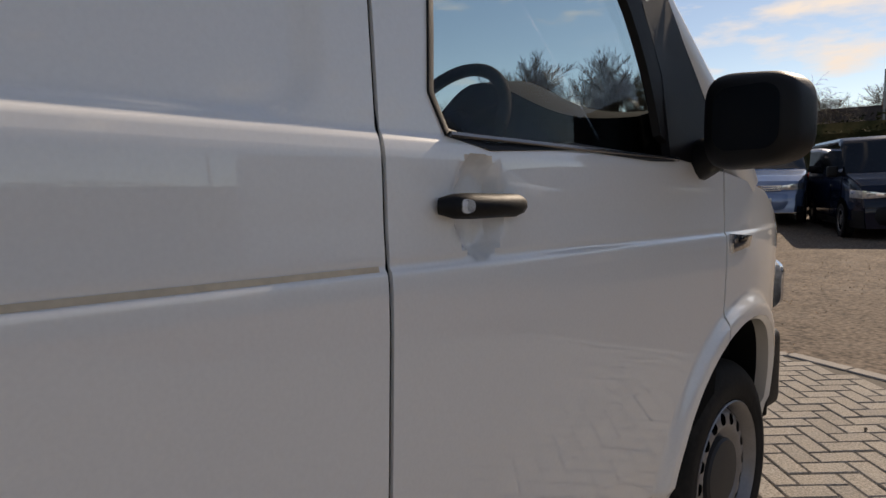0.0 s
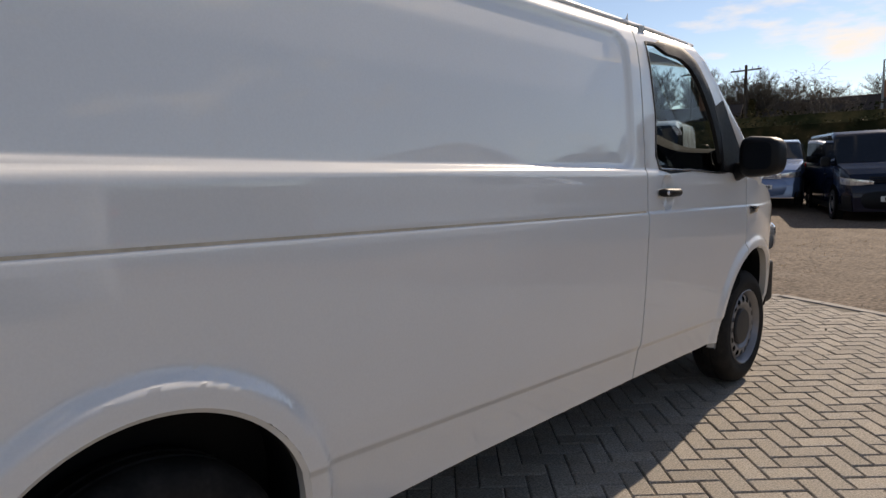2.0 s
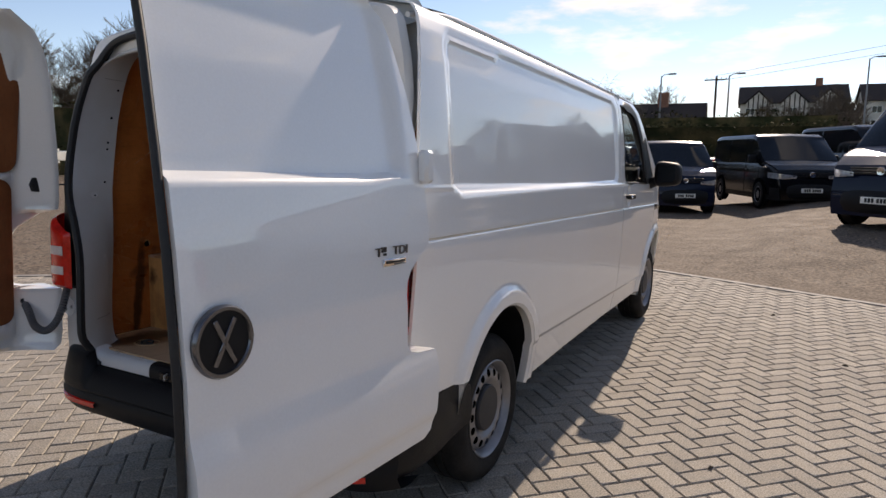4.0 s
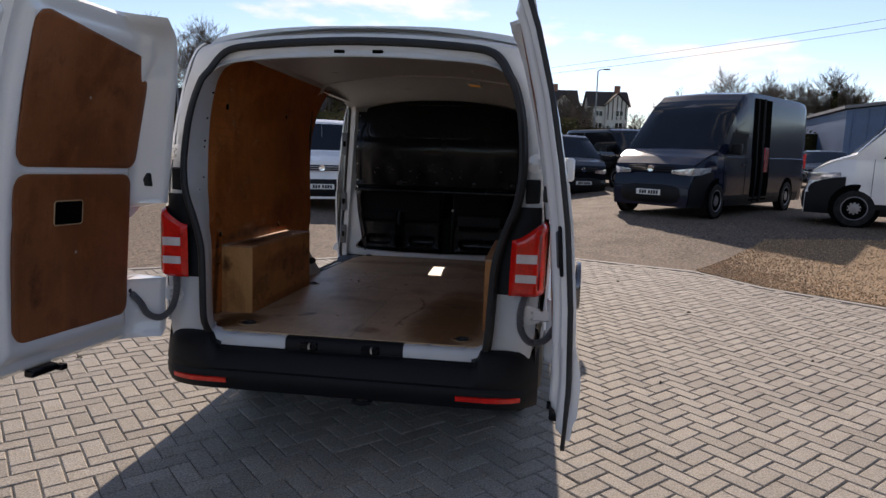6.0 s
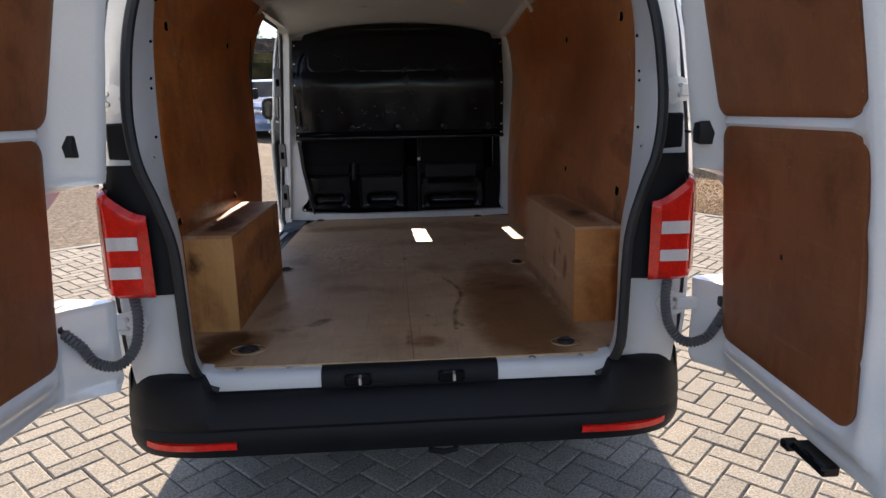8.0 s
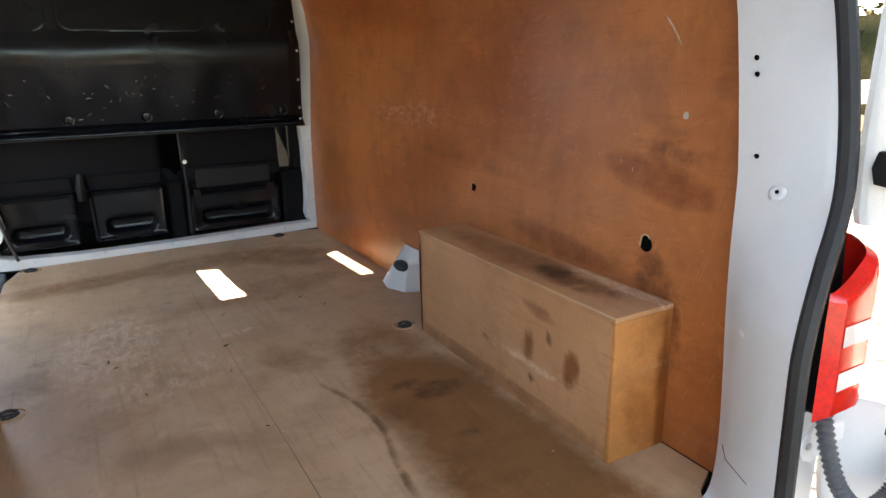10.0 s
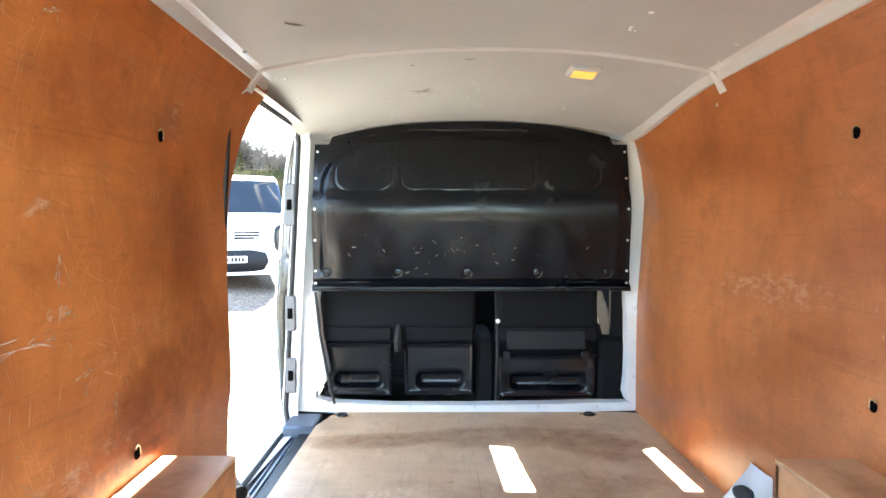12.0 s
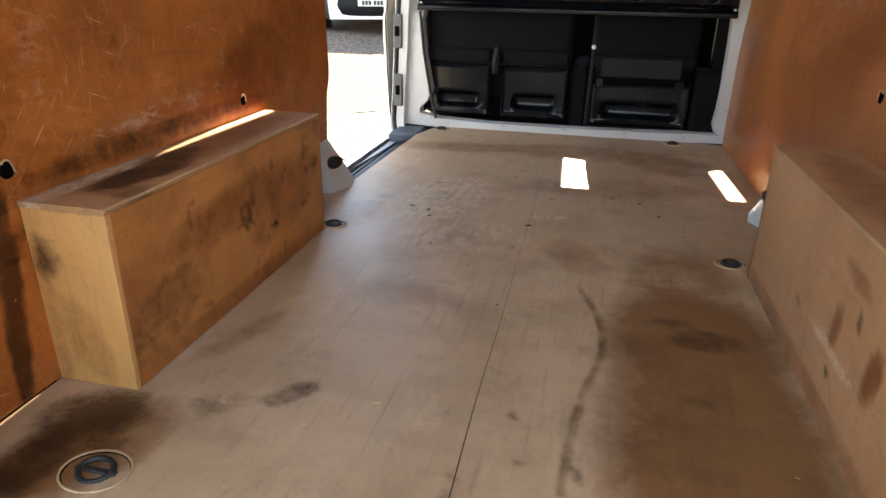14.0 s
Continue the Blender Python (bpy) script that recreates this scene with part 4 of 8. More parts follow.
# lower rear corner plates are part of the frame; black trims beside the lamps
for sign in (1, -1):
    bm = bmesh.new()
    rows = []
    for z in np.linspace(0.865, 1.262, 16):
        o = interp(z, [(b, a) for a, b in HALF_O]) + 0.024
        rows.append([(sign * (o + (0.892 - o) * t), interp(z, REAR) - 0.006 - 0.01 * math.sin(math.pi * t), z) for t in np.linspace(0, 1, 7)])
    grid_mesh(bm, rows, flip=sign < 0)
    part("lamp_trim", bm, "plastic", van, "black plastic trim beside the rear lamp")
    # rear lamp: red shell with two pale bands, wraps round the corner

    def lamp_rows(z0, z1, grow, n=10, x0=0.0, x1=1.0):
        out = []
        for zf in np.linspace(z0, z1, n):
            f = (zf - 0.868) / 0.310
            row = []
            for t in np.linspace(x0, x1, 19):
                top = 1.118 + 0.080 * step01(0.0, 0.80, t)
                z = zf + (top - 1.178) * step01(1.05, 1.178, zf)
                xi = 0.772 + 0.006 * f
                x = xi + (0.925 - xi) * min(1, t / 0.72)
                y = -0.060 + 0.02 * (z - 1.0) + 0.128 * step01(0.45, 1.0, t) ** 1.3
                x = x - 0.009 * step01(0.35, 0.75, t) * (1 - step01(0.75, 1.0, t))
                edge = max(0, min(1, f / 0.06, (1 - f) / 0.06, t / 0.05 if x0 == 0 and x1 == 1 else 1))
                row.append((sign * (x + grow - 0.012 * (1 - edge)), y - grow * 0.6 + 0.02 * (1 - edge) ** 2, z))
            out.append(row)
        return out

    bm = bmesh.new()
    grid_mesh(bm, lamp_rows(0.868, 1.178, 0.0, 24), flip=sign < 0)
    lamp = part("rear_lamp", bm, "red_lens", van, "red rear lamp with two pale bands")
    for z0, z1 in ((0.932, 0.968), (1.018, 1.058)):
        bm = bmesh.new()
        grid_mesh(bm, lamp_rows(z0, z1, 0.0035, 4, 0.05, 0.50), flip=sign < 0)
        part("lamp_band", bm, "clear_lens", lamp, "pale reversing lamp band")
    bm = bmesh.new()
    grid_mesh(bm, lamp_rows(0.872, 1.172, 0.0025, 8, 0.90, 1.0), flip=sign < 0)
    part("lamp_edge", bm, "red_edge", lamp)
    for a, b in ((0.55, 0.60), (0.70, 0.73)):
        bm = bmesh.new()
        grid_mesh(bm, lamp_rows(0.90, 1.14, 0.0015, 8, a, b), flip=sign < 0)
        part("lamp_facet", bm, "red_dark", lamp)
    bm = bmesh.new()
    box(bm, (sign * 0.776, -0.050, 0.874), (sign * 0.815, 0.06, 1.106), 0.006)
    part("lamp_housing", bm, "plastic", lamp)
    # check-strap recess and hinges on the pillar
    bm = bmesh.new()
    box(bm, (sign * 0.815, interp(1.33, REAR) - 0.008, 1.275), (sign * 0.880, interp(1.33, REAR) + 0.02, 1.385), 0.006)
    part("strap_recess", bm, "plastic", van)
    for z in (1.455, 0.775):
        y = interp(z, REAR)
        bm = bmesh.new()
        prism(bm, [(0.0, -0.045), (0.055, -0.03), (0.055, 0.03), (0.0, 0.045), (-0.03, 0.03), (-0.045, 0.0), (-0.03, -0.03)], 0, 0.007, Matrix(((sign, 0, 0, sign * 0.85), (0, 0, -1, y + 0.002), (0, 1, 0, z), (0, 0, 0, 1))), 0.002)
        tube(bm, [(sign * 0.985, y - 0.004, z - 0.032), (sign * 0.985, y - 0.004, z + 0.032)], 0.012, 10)
        box(bm, (sign * 0.87, y - 0.010, z - 0.022), (sign * 0.985, y + 0.008, z + 0.022), 0.006)
        box(bm, (sign * 0.982, y - 0.062, z - 0.072), (sign * 1.022, y - 0.014, z + 0.030), 0.010)
        hinge = part("hinge", bm, "white", van, "white painted door hinge")
        for dx, dz in ((-0.02, 0.0), (0.02, 0.015), (0.02, -0.015)):
            bm = bmesh.new()
            lathe(bm, [(0.0, 0.005), (0.006, 0.005), (0.008, 0.0)], Matrix.Translation((sign * (0.85 + dx), y - 0.006, z + dz)) @ Matrix.Rotation(radians(90), 4, "X"), 8)
            part("bolt", bm, "zinc", hinge)

# rear bumper: rounded black moulding with a step, wraps forward to the arches
bm = bmesh.new()
prof = [(-0.022, 0.538), (-0.045, 0.534), (-0.066, 0.520), (-0.080, 0.492), (-0.092, 0.470), (-0.098, 0.452), (-0.092, 0.440), (-0.100, 0.425), (-0.096, 0.38), (-0.075, 0.345), (-0.02, 0.335), (0.05, 0.345)]
rows = []
for u in np.linspace(-1, 1, 121):
    a = abs(u)
    c = step01(0.80, 1.0, a)
    row = []
    for y, z in prof:
        x = u * 0.862 + math.copysign(0.05 * step01(0.75, 0.93, a), u)
        rise = 0.070 * step01(0.715, 0.755, a) * step01(0.44, 0.53, z)
        yy = y + 0.12 * max(0, (a - 0.70) / 0.30) ** 3
        row.append((x + math.copysign(0.0, u), yy, z + rise))
    rows.append(row)
grid_mesh(bm, rows)
bumper = part("rear_bumper", bm, "plastic", van, "black plastic rear bumper")
for sign in (1, -1):
    bm = bmesh.new()
    rows = []
    for t in np.linspace(0, 1, 14):
        y = 0.02 + 0.58 * t
        x = 0.912 + 0.022 * math.sin(math.pi * min(1, t * 1.2)) - 0.01 * t
        top = interp(y, [(0.0, 0.632), (0.2, 0.628), (0.5, 0.612), (0.60, 0.56)])
        rows.append([(sign * (x - 0.03), y, top), (sign * (x - 0.004), y, top - 0.012), (sign * x, y, top - 0.05), (sign * (x + 0.006), y, 0.47), (sign * x, y, 0.40), (sign * (x - 0.04), y, 0.35)])
    rows = [[(p[0] * (1 - 0.02 * (1 - min(1, i / 3))), p[1], p[2]) for p in r] for i, r in enumerate(rows)]
    grid_mesh(bm, rows, flip=sign > 0)
    part("bumper_side", bm, "plastic", bumper)
    bm = bmesh.new()
    rows = []
    for x in np.linspace(0.545, 0.835, 12):
        yy = -0.101 + 0.12 * max(0, (x / 0.905 - 0.70) / 0.30) ** 3
        rows.append([(sign * x, yy + 0.006, 0.383), (sign * x, yy - 0.004, 0.385), (sign * x, yy - 0.005, 0.405), (sign * x, yy + 0.006, 0.408)])
    grid_mesh(bm, rows, flip=sign < 0)
    part("reflector", bm, "red_lens", bumper, "red strip reflector")
bm = bmesh.new()
tube(bm, [(0.14, 0.0, 0.33), (0.14, -0.06, 0.325), (0.10, -0.075, 0.325), (0.06, -0.06, 0.325), (0.06, 0.0, 0.33)], 0.010, 8)
part("towing_eye", bm, "plastic", bumper)


# ---- rear doors ----
DOOR_HINGE_EDGE = [(0.575, 0.055), (0.60, 0.022), (0.66, 0.010), (0.850, 0.006), (0.862, 0.014), (0.868, 0.10), (0.880, 0.142), (0.905, 0.158), (1.060, 0.155), (1.095, 0.147), (1.122, 0.128), (1.145, 0.098), (1.168, 0.060), (1.195, 0.022), (1.24, 0.012), (1.38, 0.018), (1.50, 0.030), (1.65, 0.050), (1.78, 0.075), (1.875, 0.105), (1.95, 0.150), (2.01, 0.25)]
DOOR_SLOPE = [(0.5, 0.012), (0.75, 0.0), (1.0, 0.008), (1.25, 0.030), (1.45, 0.060), (1.65, 0.098), (1.85, 0.150), (1.95, 0.185), (2.03, 0.225)]


def rear_door(sign, at, turn, tip):
    """u runs from the hinge to the free edge, w is towards the load space; the leaf hangs from its hinge axis."""
    door = new("rear_door")
    door.parent = van
    tagged(door, "open white rear door lined with plywood panels")
    door.matrix_local = Matrix.Translation(at) @ Matrix.Rotation(radians(turn), 4, "Z")
    zs = sorted(set([round(float(v), 4) for v in np.arange(0.575, 2.01, 0.02)] + [0.850, 0.862, 0.868, 0.880, 0.892, 0.905, 1.095, 1.122, 1.145, 1.157, 1.168, 1.182, 1.195, 1.385, 1.398, 1.41, 0.60, 0.64, 2.01]))
    cols = np.concatenate([np.linspace(0, 0.2, 12), np.linspace(0.2, 0.86, 26)[1:], np.linspace(0.86, 1, 9)[1:]])

    def u_at(z, k):
        a = interp(z, DOOR_HINGE_EDGE)
        b = tip - 0.03 * max(0, (z - 1.2) / 0.8) ** 2
        return a + (b - a) * k

    def outer(u, z):
        w = interp(z, DOOR_SLOPE)
        low = 1.388 + 0.012 * step01(0.30, 0.10, u)
        w += 0.030 * step01(0.098, 0.152, u) * step01(low, low + 0.024, z) * step01(1.94, 1.90, z) - 0.018 * step01(0.90, 0.78, z)
        w += 0.010 * step01(0.585, 0.56, z) + 0.012 * step01(0.66, 0.62, z)
        return w

    def inner(u, z):
        a, b = interp(z, DOOR_HINGE_EDGE), u_at(z, 1)
        d = min(u - a, b - u, z - 0.575, 2.012 - z)
        w = interp(z, DOOR_SLOPE) + 0.014 + 0.030 * step01(0.0, 0.025, d) + 0.030 * step01(0.05, 0.10, min(d, u - 0.10))
        if z < 0.862 or z > 1.203:
            w += (0.085 if sign > 0 else 0.145) * max(0, 1 - (u - a) / 0.15) ** 1.5
        for rect in (UPPER, LOWER):
            w -= 0.012 * step01(-0.012, 0.006, in_rounded(u, z, *rect, 0.05))
        return w

    UPPER = (0.150, tip - 0.125, 1.375, 1.935)
    LOWER = (0.168, tip - 0.125, 0.705, 1.348)
    bm = bmesh.new()
    out_v = grid_mesh(bm, [[(sign * -u_at(z, k), -outer(u_at(z, k), z) * -1.0, z) for k in cols] for z in zs], flip=sign > 0)
    in_v = grid_mesh(bm, [[(sign * -u_at(z, k), inner(u_at(z, k), z), z) for k in cols] for z in zs], flip=sign < 0)
    n, m = len(zs), len(cols)
    for i in range(n - 1):
        bm.faces.new((out_v[i][0], in_v[i][0], in_v[i + 1][0], out_v[i + 1][0]))
        bm.faces.new((out_v[i][-1], out_v[i + 1][-1], in_v[i + 1][-1], in_v[i][-1]))
    for j in range(m - 1):
        bm.faces.new((out_v[0][j], out_v[0][j + 1], in_v[0][j + 1], in_v[0][j]))
        bm.faces.new((out_v[-1][j], in_v[-1][j], in_v[-1][j + 1], out_v[-1][j + 1]))
    bmesh.ops.recalc_face_normals(bm, faces=bm.faces[:])
    part("door_shell", bm, "white", door, "white pressed steel door")
    # plywood linings
    for rect, cut, label in ((UPPER, True, "varnished plywood upper lining"), (LOWER, False, "scuffed plywood lower lining")):
        u0, u1, z0, z1 = rect
        line = rounded(u0, u1, z0, z1, 0.055, 6)
        if cut:
            line = [(u, z - 0.090 * min(1, max(0, (u0 + 0.46 - u) / 0.46)) * step01(z0 + 0.2, z0 + 0.36, z)) for u, z in line]
        bm = bmesh.new()
        nr = 14
        rings = []
        cu, cz = (u0 + u1) / 2, (z0 + z1) / 2
        for f, lift in ((1.0, -0.006), (1.0, 0.006), (0.985, 0.008), (0.75, 0.008), (0.5, 0.008), (0.25, 0.008), (0.02, 0.008)):
            rings.append([(sign * -(cu + (u - cu) * f), interp(cz + (z - cz) * f, DOOR_SLOPE) + 0.063 + lift, cz + (z - cz) * f) for u, z in line])
        grid_mesh(bm, rings, closed_u=True, flip=sign > 0)
        diced(bm, 0.025, (0, 2))
        rnd = random.Random(int(z0 * 100) + sign)
        stained(bm, [(sign * -rnd.uniform(u0, u1), rnd.uniform(z0, z1), rnd.uniform(0.06, 0.3), rnd.uniform(0.04, 0.12), rnd.choice((0, 20, 70, 90, 120)), ("brown", "brown", "oil", "brown", "brown")[k % 5], rnd.uniform(0.12, 0.4)) for k in range(12)], lambda p: (p.x, p.z))
        lining = part("plywood_lining", bm, "ply_door", door, label)
        bm = bmesh.new()
        if not cut and sign < 0:
            box(bm, (sign * -(u1 - 0.330), 0, 1.145), (sign * -(u1 - 0.185), 0.002, 1.242), 0.0)
            for v in bm.verts:
                v.co.y += interp(v.co.z, DOOR_SLOPE) + 0.0725
            hatch = part("handle_opening", bm, "dark_hole", lining, "dark cut-out for the inner handle")
            bm = bmesh.new()
            for ring in (rounded(u1 - 0.330, u1 - 0.185, 1.145, 1.242, 0.012),):
                pts = [(x, interp(z, DOOR_SLOPE) + 0.074, z) for x, z in ring]
                tube(bm, pts + pts[:1], 0.0025, 6, False)
            part("opening_edge", bm, "ply_edge", hatch)
        else:
            bm.free()
    # rubber seal on the free edge (only one leaf carries it)
    if sign > 0:
        bm = bmesh.new()
        path = [(-(u_at(z, 1) + 0.010 + 0.012 * step01(0.78, 0.66, z)), interp(z, DOOR_SLOPE) + 0.018, z) for z in np.linspace(0.552, 2.0, 40)]
        tube(bm, path, [0.007 + 0.002 * step01(0.60, 0.75, p[2]) for p in path], 10)
        part("edge_seal", bm, "rubber", door, "black rubber edge seal")
        bm = bmesh.new()
        box(bm, (-(tip - 0.012), 0, 1.095), (-(tip - 0.095), 0.012, 1.255), 0.01)
        for v in bm.verts:
            v.co.y += interp(v.co.z, DOOR_SLOPE) + 0.036
        pull = part("lock_recess", bm, "plastic", door, "black lever recess")
        bm = bmesh.new()
        box(bm, (-(tip - 0.028), 0, 1.12), (-(tip - 0.08), 0.010, 1.235), 0.008)
        for v in bm.verts:
            v.co.y += interp(v.co.z, DOOR_SLOPE) + 0.046
        part("lock_lever", bm, "grey_plastic", pull)
    # latch hook at the foot
    bm = bmesh.new()
    box(bm, (sign * -(tip - 0.33), 0.03, 0.555), (sign * -(tip - 0.20), 0.075, 0.585), 0.006)
    box(bm, (sign * -(tip - 0.33), 0.045, 0.548), (sign * -(tip - 0.365), 0.085, 0.572), 0.004)
    part("latch_hook", bm, "black_paint", door, "black latch hook")
    # check strap block, rubber plugs
    bm = bmesh.new()
    z, w = 1.325, interp(1.325, DOOR_SLOPE) + 0.068
    prism(bm, [(-0.02, -0.035), (0.022, -0.03), (0.03, 0.0), (0.022, 0.03), (-0.02, 0.035), (-0.032, 0.0)], 0, 0.045, Matrix(((1, 0, 0, sign * -0.075), (0, 0, 1, w - 0.004), (0, 1, 0, z), (0, 0, 0, 1))), 0.006)
    strap = part("check_block", bm, "rubber", door, "black door check block")
    bm = bmesh.new()
    tube(bm, [(sign * -0.07, w + 0.03, z), (sign * -0.02, w + 0.03, z), (sign * 0.06, w + 0.02, z)], 0.004, 6)
    part("check_rod", bm, "rubber", strap)
    for du, dz in ((0.072, 1.435), (0.082, 1.410)):
        bm = bmesh.new()
        lathe(bm, [(0.0, 0.004), (0.008, 0.005), (0.0125, 0.003), (0.014, -0.002)], Matrix.Translation((sign * -du, interp(dz, DOOR_SLOPE) + 0.064, dz)) @ Matrix.Rotation(radians(-90), 4, "X"), 14)
        part("rubber_plug", bm, "rubber", door)
    bm = bmesh.new()
    lathe(bm, [(0.0, 0.010), (0.014, 0.010), (0.020, 0.004), (0.022, -0.004)], Matrix.Translation((sign * -0.115, interp(0.80, DOOR_SLOPE) + 0.050, 0.80)) @ Matrix.Rotation(radians(-90), 4, "X"), 16)
    part("hose_grommet", bm, "rubber", door)
    return door


right_door = rear_door(1, (1.045, 0.034, 0.0), 87.5, 0.925)
left_door = rear_door(-1, (-1.058, 0.012, 0.0), -94.9, 0.905)
# badges and handle dish on the outside of the open right door
face = Matrix(((1, 0, 0, 0), (0, 0, -1, 0), (0, 1, 0, 0), (0, 0, 0, 1)))
for text, size, u, z, squeeze in (("T", 0.036, 0.300, 1.180, 1.5), ("28", 0.022, 0.273, 1.191, 1.15), ("102", 0.010, 0.265, 1.181, 1.1), ("TDI", 0.036, 0.217, 1.180, 1.3)):
    letters("badge_lettering", text, size, "badge", Matrix.Translation((-u, interp(z, DOOR_SLOPE) - 0.002, z)) @ face, right_door, 0.0025, squeeze)
bm = bmesh.new()
box(bm, (-0.270, 0.014, 1.150), (-0.160, 0.024, 1.170), 0.002)
plate = part("badge_plate", bm, "chrome", right_door, "small chrome badge with dark lettering bars")
bm = bmesh.new()
box(bm, (-0.258, 0.011, 1.158), (-0.172, 0.016, 1.166), 0.001)
part("badge_bar", bm, "ink", plate)
bm = bmesh.new()
box(bm, (-0.220, 0.011, 1.1525), (-0.168, 0.016, 1.156), 0.001)
part("badge_bar", bm, "ink", plate)
bm = bmesh.new()
badge_at = Matrix.Translation((-0.835, interp(1.06, DOOR_SLOPE) - 0.004, 1.06)) @ Matrix.Rotation(radians(90), 4, "X")
lathe(bm, [(0.0, 0.004), (0.062, 0.005), (0.072, 0.004), (0.072, -0.004)], badge_at, 32)
emblem = part("round_emblem", bm, "plastic", right_door, "round emblem with a chrome rim on black")
bm = bmesh.new()
lathe(bm, [(0.064, 0.004), (0.067, 0.010), (0.074, 0.010), (0.078, 0.003), (0.078, -0.004)], badge_at, 32)
part("emblem_rim", bm, "badge", emblem)
bm = bmesh.new()
for turn in (28, -28):
    box(bm, (-0.006, -0.055, 0.005), (0.006, 0.055, 0.009), 0.002, badge_at @ Matrix.Rotation(radians(turn), 4, "Z"))
part("emblem_bars", bm, "badge", emblem)
# ribbed cable hoses between pillar and doors
for sign, leaf in ((1, right_door), (-1, left_door)):
    bm = bmesh.new()
    path = smooth_line([(sign * 0.835, -0.02, 0.868), (sign * 0.818, -0.050, 0.80), (sign * 0.824, -0.080, 0.725), (sign * 0.865, -0.105, 0.680), (sign * 0.925, -0.118, 0.695), (sign * 0.965, -0.118, 0.75), (sign * (1.0 if sign > 0 else 1.03), -0.105, 0.80)], 14)
    tube(bm, path, [0.0155 + 0.0022 * math.cos(i * math.pi) for i in range(len(path))], 10)
    part("cable_hose", bm, "grey_plastic", van, "ribbed grey cable hose")

# ---- load space ----
FLOOR = 0.607


def liner_x(z):
    return interp(z, [(0.60, 0.812), (1.05, 0.813), (1.26, 0.826), (1.5, 0.842), (1.65, 0.846), (1.80, 0.830), (1.90, 0.808), (1.97, 0.782), (2.0, 0.765)])


def ceiling_z(x, y):
    return 2.100 - 0.086 * (abs(x) / 0.80) ** 2.2 - 0.065 * step01(1.95, 2.95, y) - 0.02 * step01(0.5, 0.2, y)


# floor stains and painted pale sheen: x, y, length, width, turn, kind, strength
FLOOR_STAINS_AND_SHEEN = (
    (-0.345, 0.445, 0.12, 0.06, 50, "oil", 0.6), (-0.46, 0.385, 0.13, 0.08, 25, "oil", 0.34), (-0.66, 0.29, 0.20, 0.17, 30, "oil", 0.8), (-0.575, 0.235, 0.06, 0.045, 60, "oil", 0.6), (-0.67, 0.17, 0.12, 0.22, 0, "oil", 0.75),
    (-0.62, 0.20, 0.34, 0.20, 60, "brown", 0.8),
    (0.47, 0.86, 0.17, 0.10, 5, "oil", 0.52), (0.40, 0.93, 0.13, 0.06, 10, "oil", 0.38), (0.43, 0.62, 0.12, 0.05, 0, "oil", 0.3),
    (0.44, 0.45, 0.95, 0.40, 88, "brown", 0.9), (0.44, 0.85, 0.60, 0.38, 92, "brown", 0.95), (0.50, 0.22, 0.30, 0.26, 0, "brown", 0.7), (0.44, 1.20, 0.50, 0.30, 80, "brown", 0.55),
    (0.005, 0.25, 0.20, 0.03, 86, "oil", 0.4), (0.06, 0.19, 0.14, 0.12, 20, "brown", 0.7), (0.075, 0.485, 0.035, 0.022, 60, "oil", 0.65), (0.11, 0.37, 0.045, 0.020, 10, "oil", 0.5), (0.20, 0.355, 0.055, 0.018, 80, "oil", 0.45), (0.185, 0.39, 0.045, 0.016, 5, "oil", 0.4),
    (-0.04, 0.46, 0.05, 0.03, 70, "oil", 0.25), (0.03, 0.62, 0.03, 0.02, 10, "oil", 0.3), (-0.12, 0.15, 0.4, 0.10, 0, "brown", 0.25),
    # broad pale patches: whitish sheen of the floor, put into its colour
    (-0.35, 1.70, 0.60, 0.36, 80, "pale", 0.36), (-0.20, 1.35, 0.5, 0.30, 20, "pale", 0.26), (0.05, 1.60, 0.18, 0.05, 5, "pale", 0.4),
    (-0.45, 2.50, 0.7, 0.20, 5, "brown", 0.5), (0.10, 2.55, 0.9, 0.30, 2, "brown", 0.45), (0.5, 2.45, 0.55, 0.35, -35, "brown", 0.5), (0.3, 2.0, 0.7, 0.3, 10, "brown", 0.35), (-0.3, 1.2, 0.5, 0.2, 30, "brown", 0.25), (0.15, 1.28, 0.3, 0.18, 120, "brown", 0.35), (-0.6, 1.5, 0.25, 0.25, 0, "brown", 0.3), (-0.55, 1.66, 0.08, 0.06, 0, "oil", 0.3),
    (-0.55, 0.62, 0.3, 0.08, 70, "brown", 0.3), (0.05, 0.80, 0.05, 0.02, 40, "oil", 0.25), (-0.02, 0.95, 0.12, 0.05, 30, "oil", 0.12), (-0.05, 1.15, 0.14, 0.05, 160, "oil", 0.12))
# plywood floor: one sheet with rounded rear corners and a cut for the side step, its joint runs down the middle
outline = [(-0.62, 0.028), (0.0, 0.022), (0.62, 0.028), (0.655, 0.045), (0.69, 0.10), (0.735, 0.155), (0.806, 0.19), (0.806, 0.355), (0.64, 0.36), (0.64, 1.24), (0.808, 1.25), (0.808, 2.905), (0.70, 2.925), (-0.66, 2.925), (-0.72, 2.70), (-0.735, 1.84), (-0.76, 1.80), (-0.808, 1.74), (-0.808, 1.27), (-0.645, 1.26), (-0.645, 0.41), (-0.806, 0.40), (-0.806, 0.19), (-0.735, 0.155), (-0.69, 0.10), (-0.655, 0.045)]
bm = bmesh.new()
prism(bm, outline, FLOOR - 0.014, FLOOR)
diced(bm, 0.02, (0, 1))
stained(bm, FLOOR_STAINS_AND_SHEEN, lambda p: (p.x, p.y))
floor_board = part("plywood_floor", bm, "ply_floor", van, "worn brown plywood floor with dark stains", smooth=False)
bm = bmesh.new()
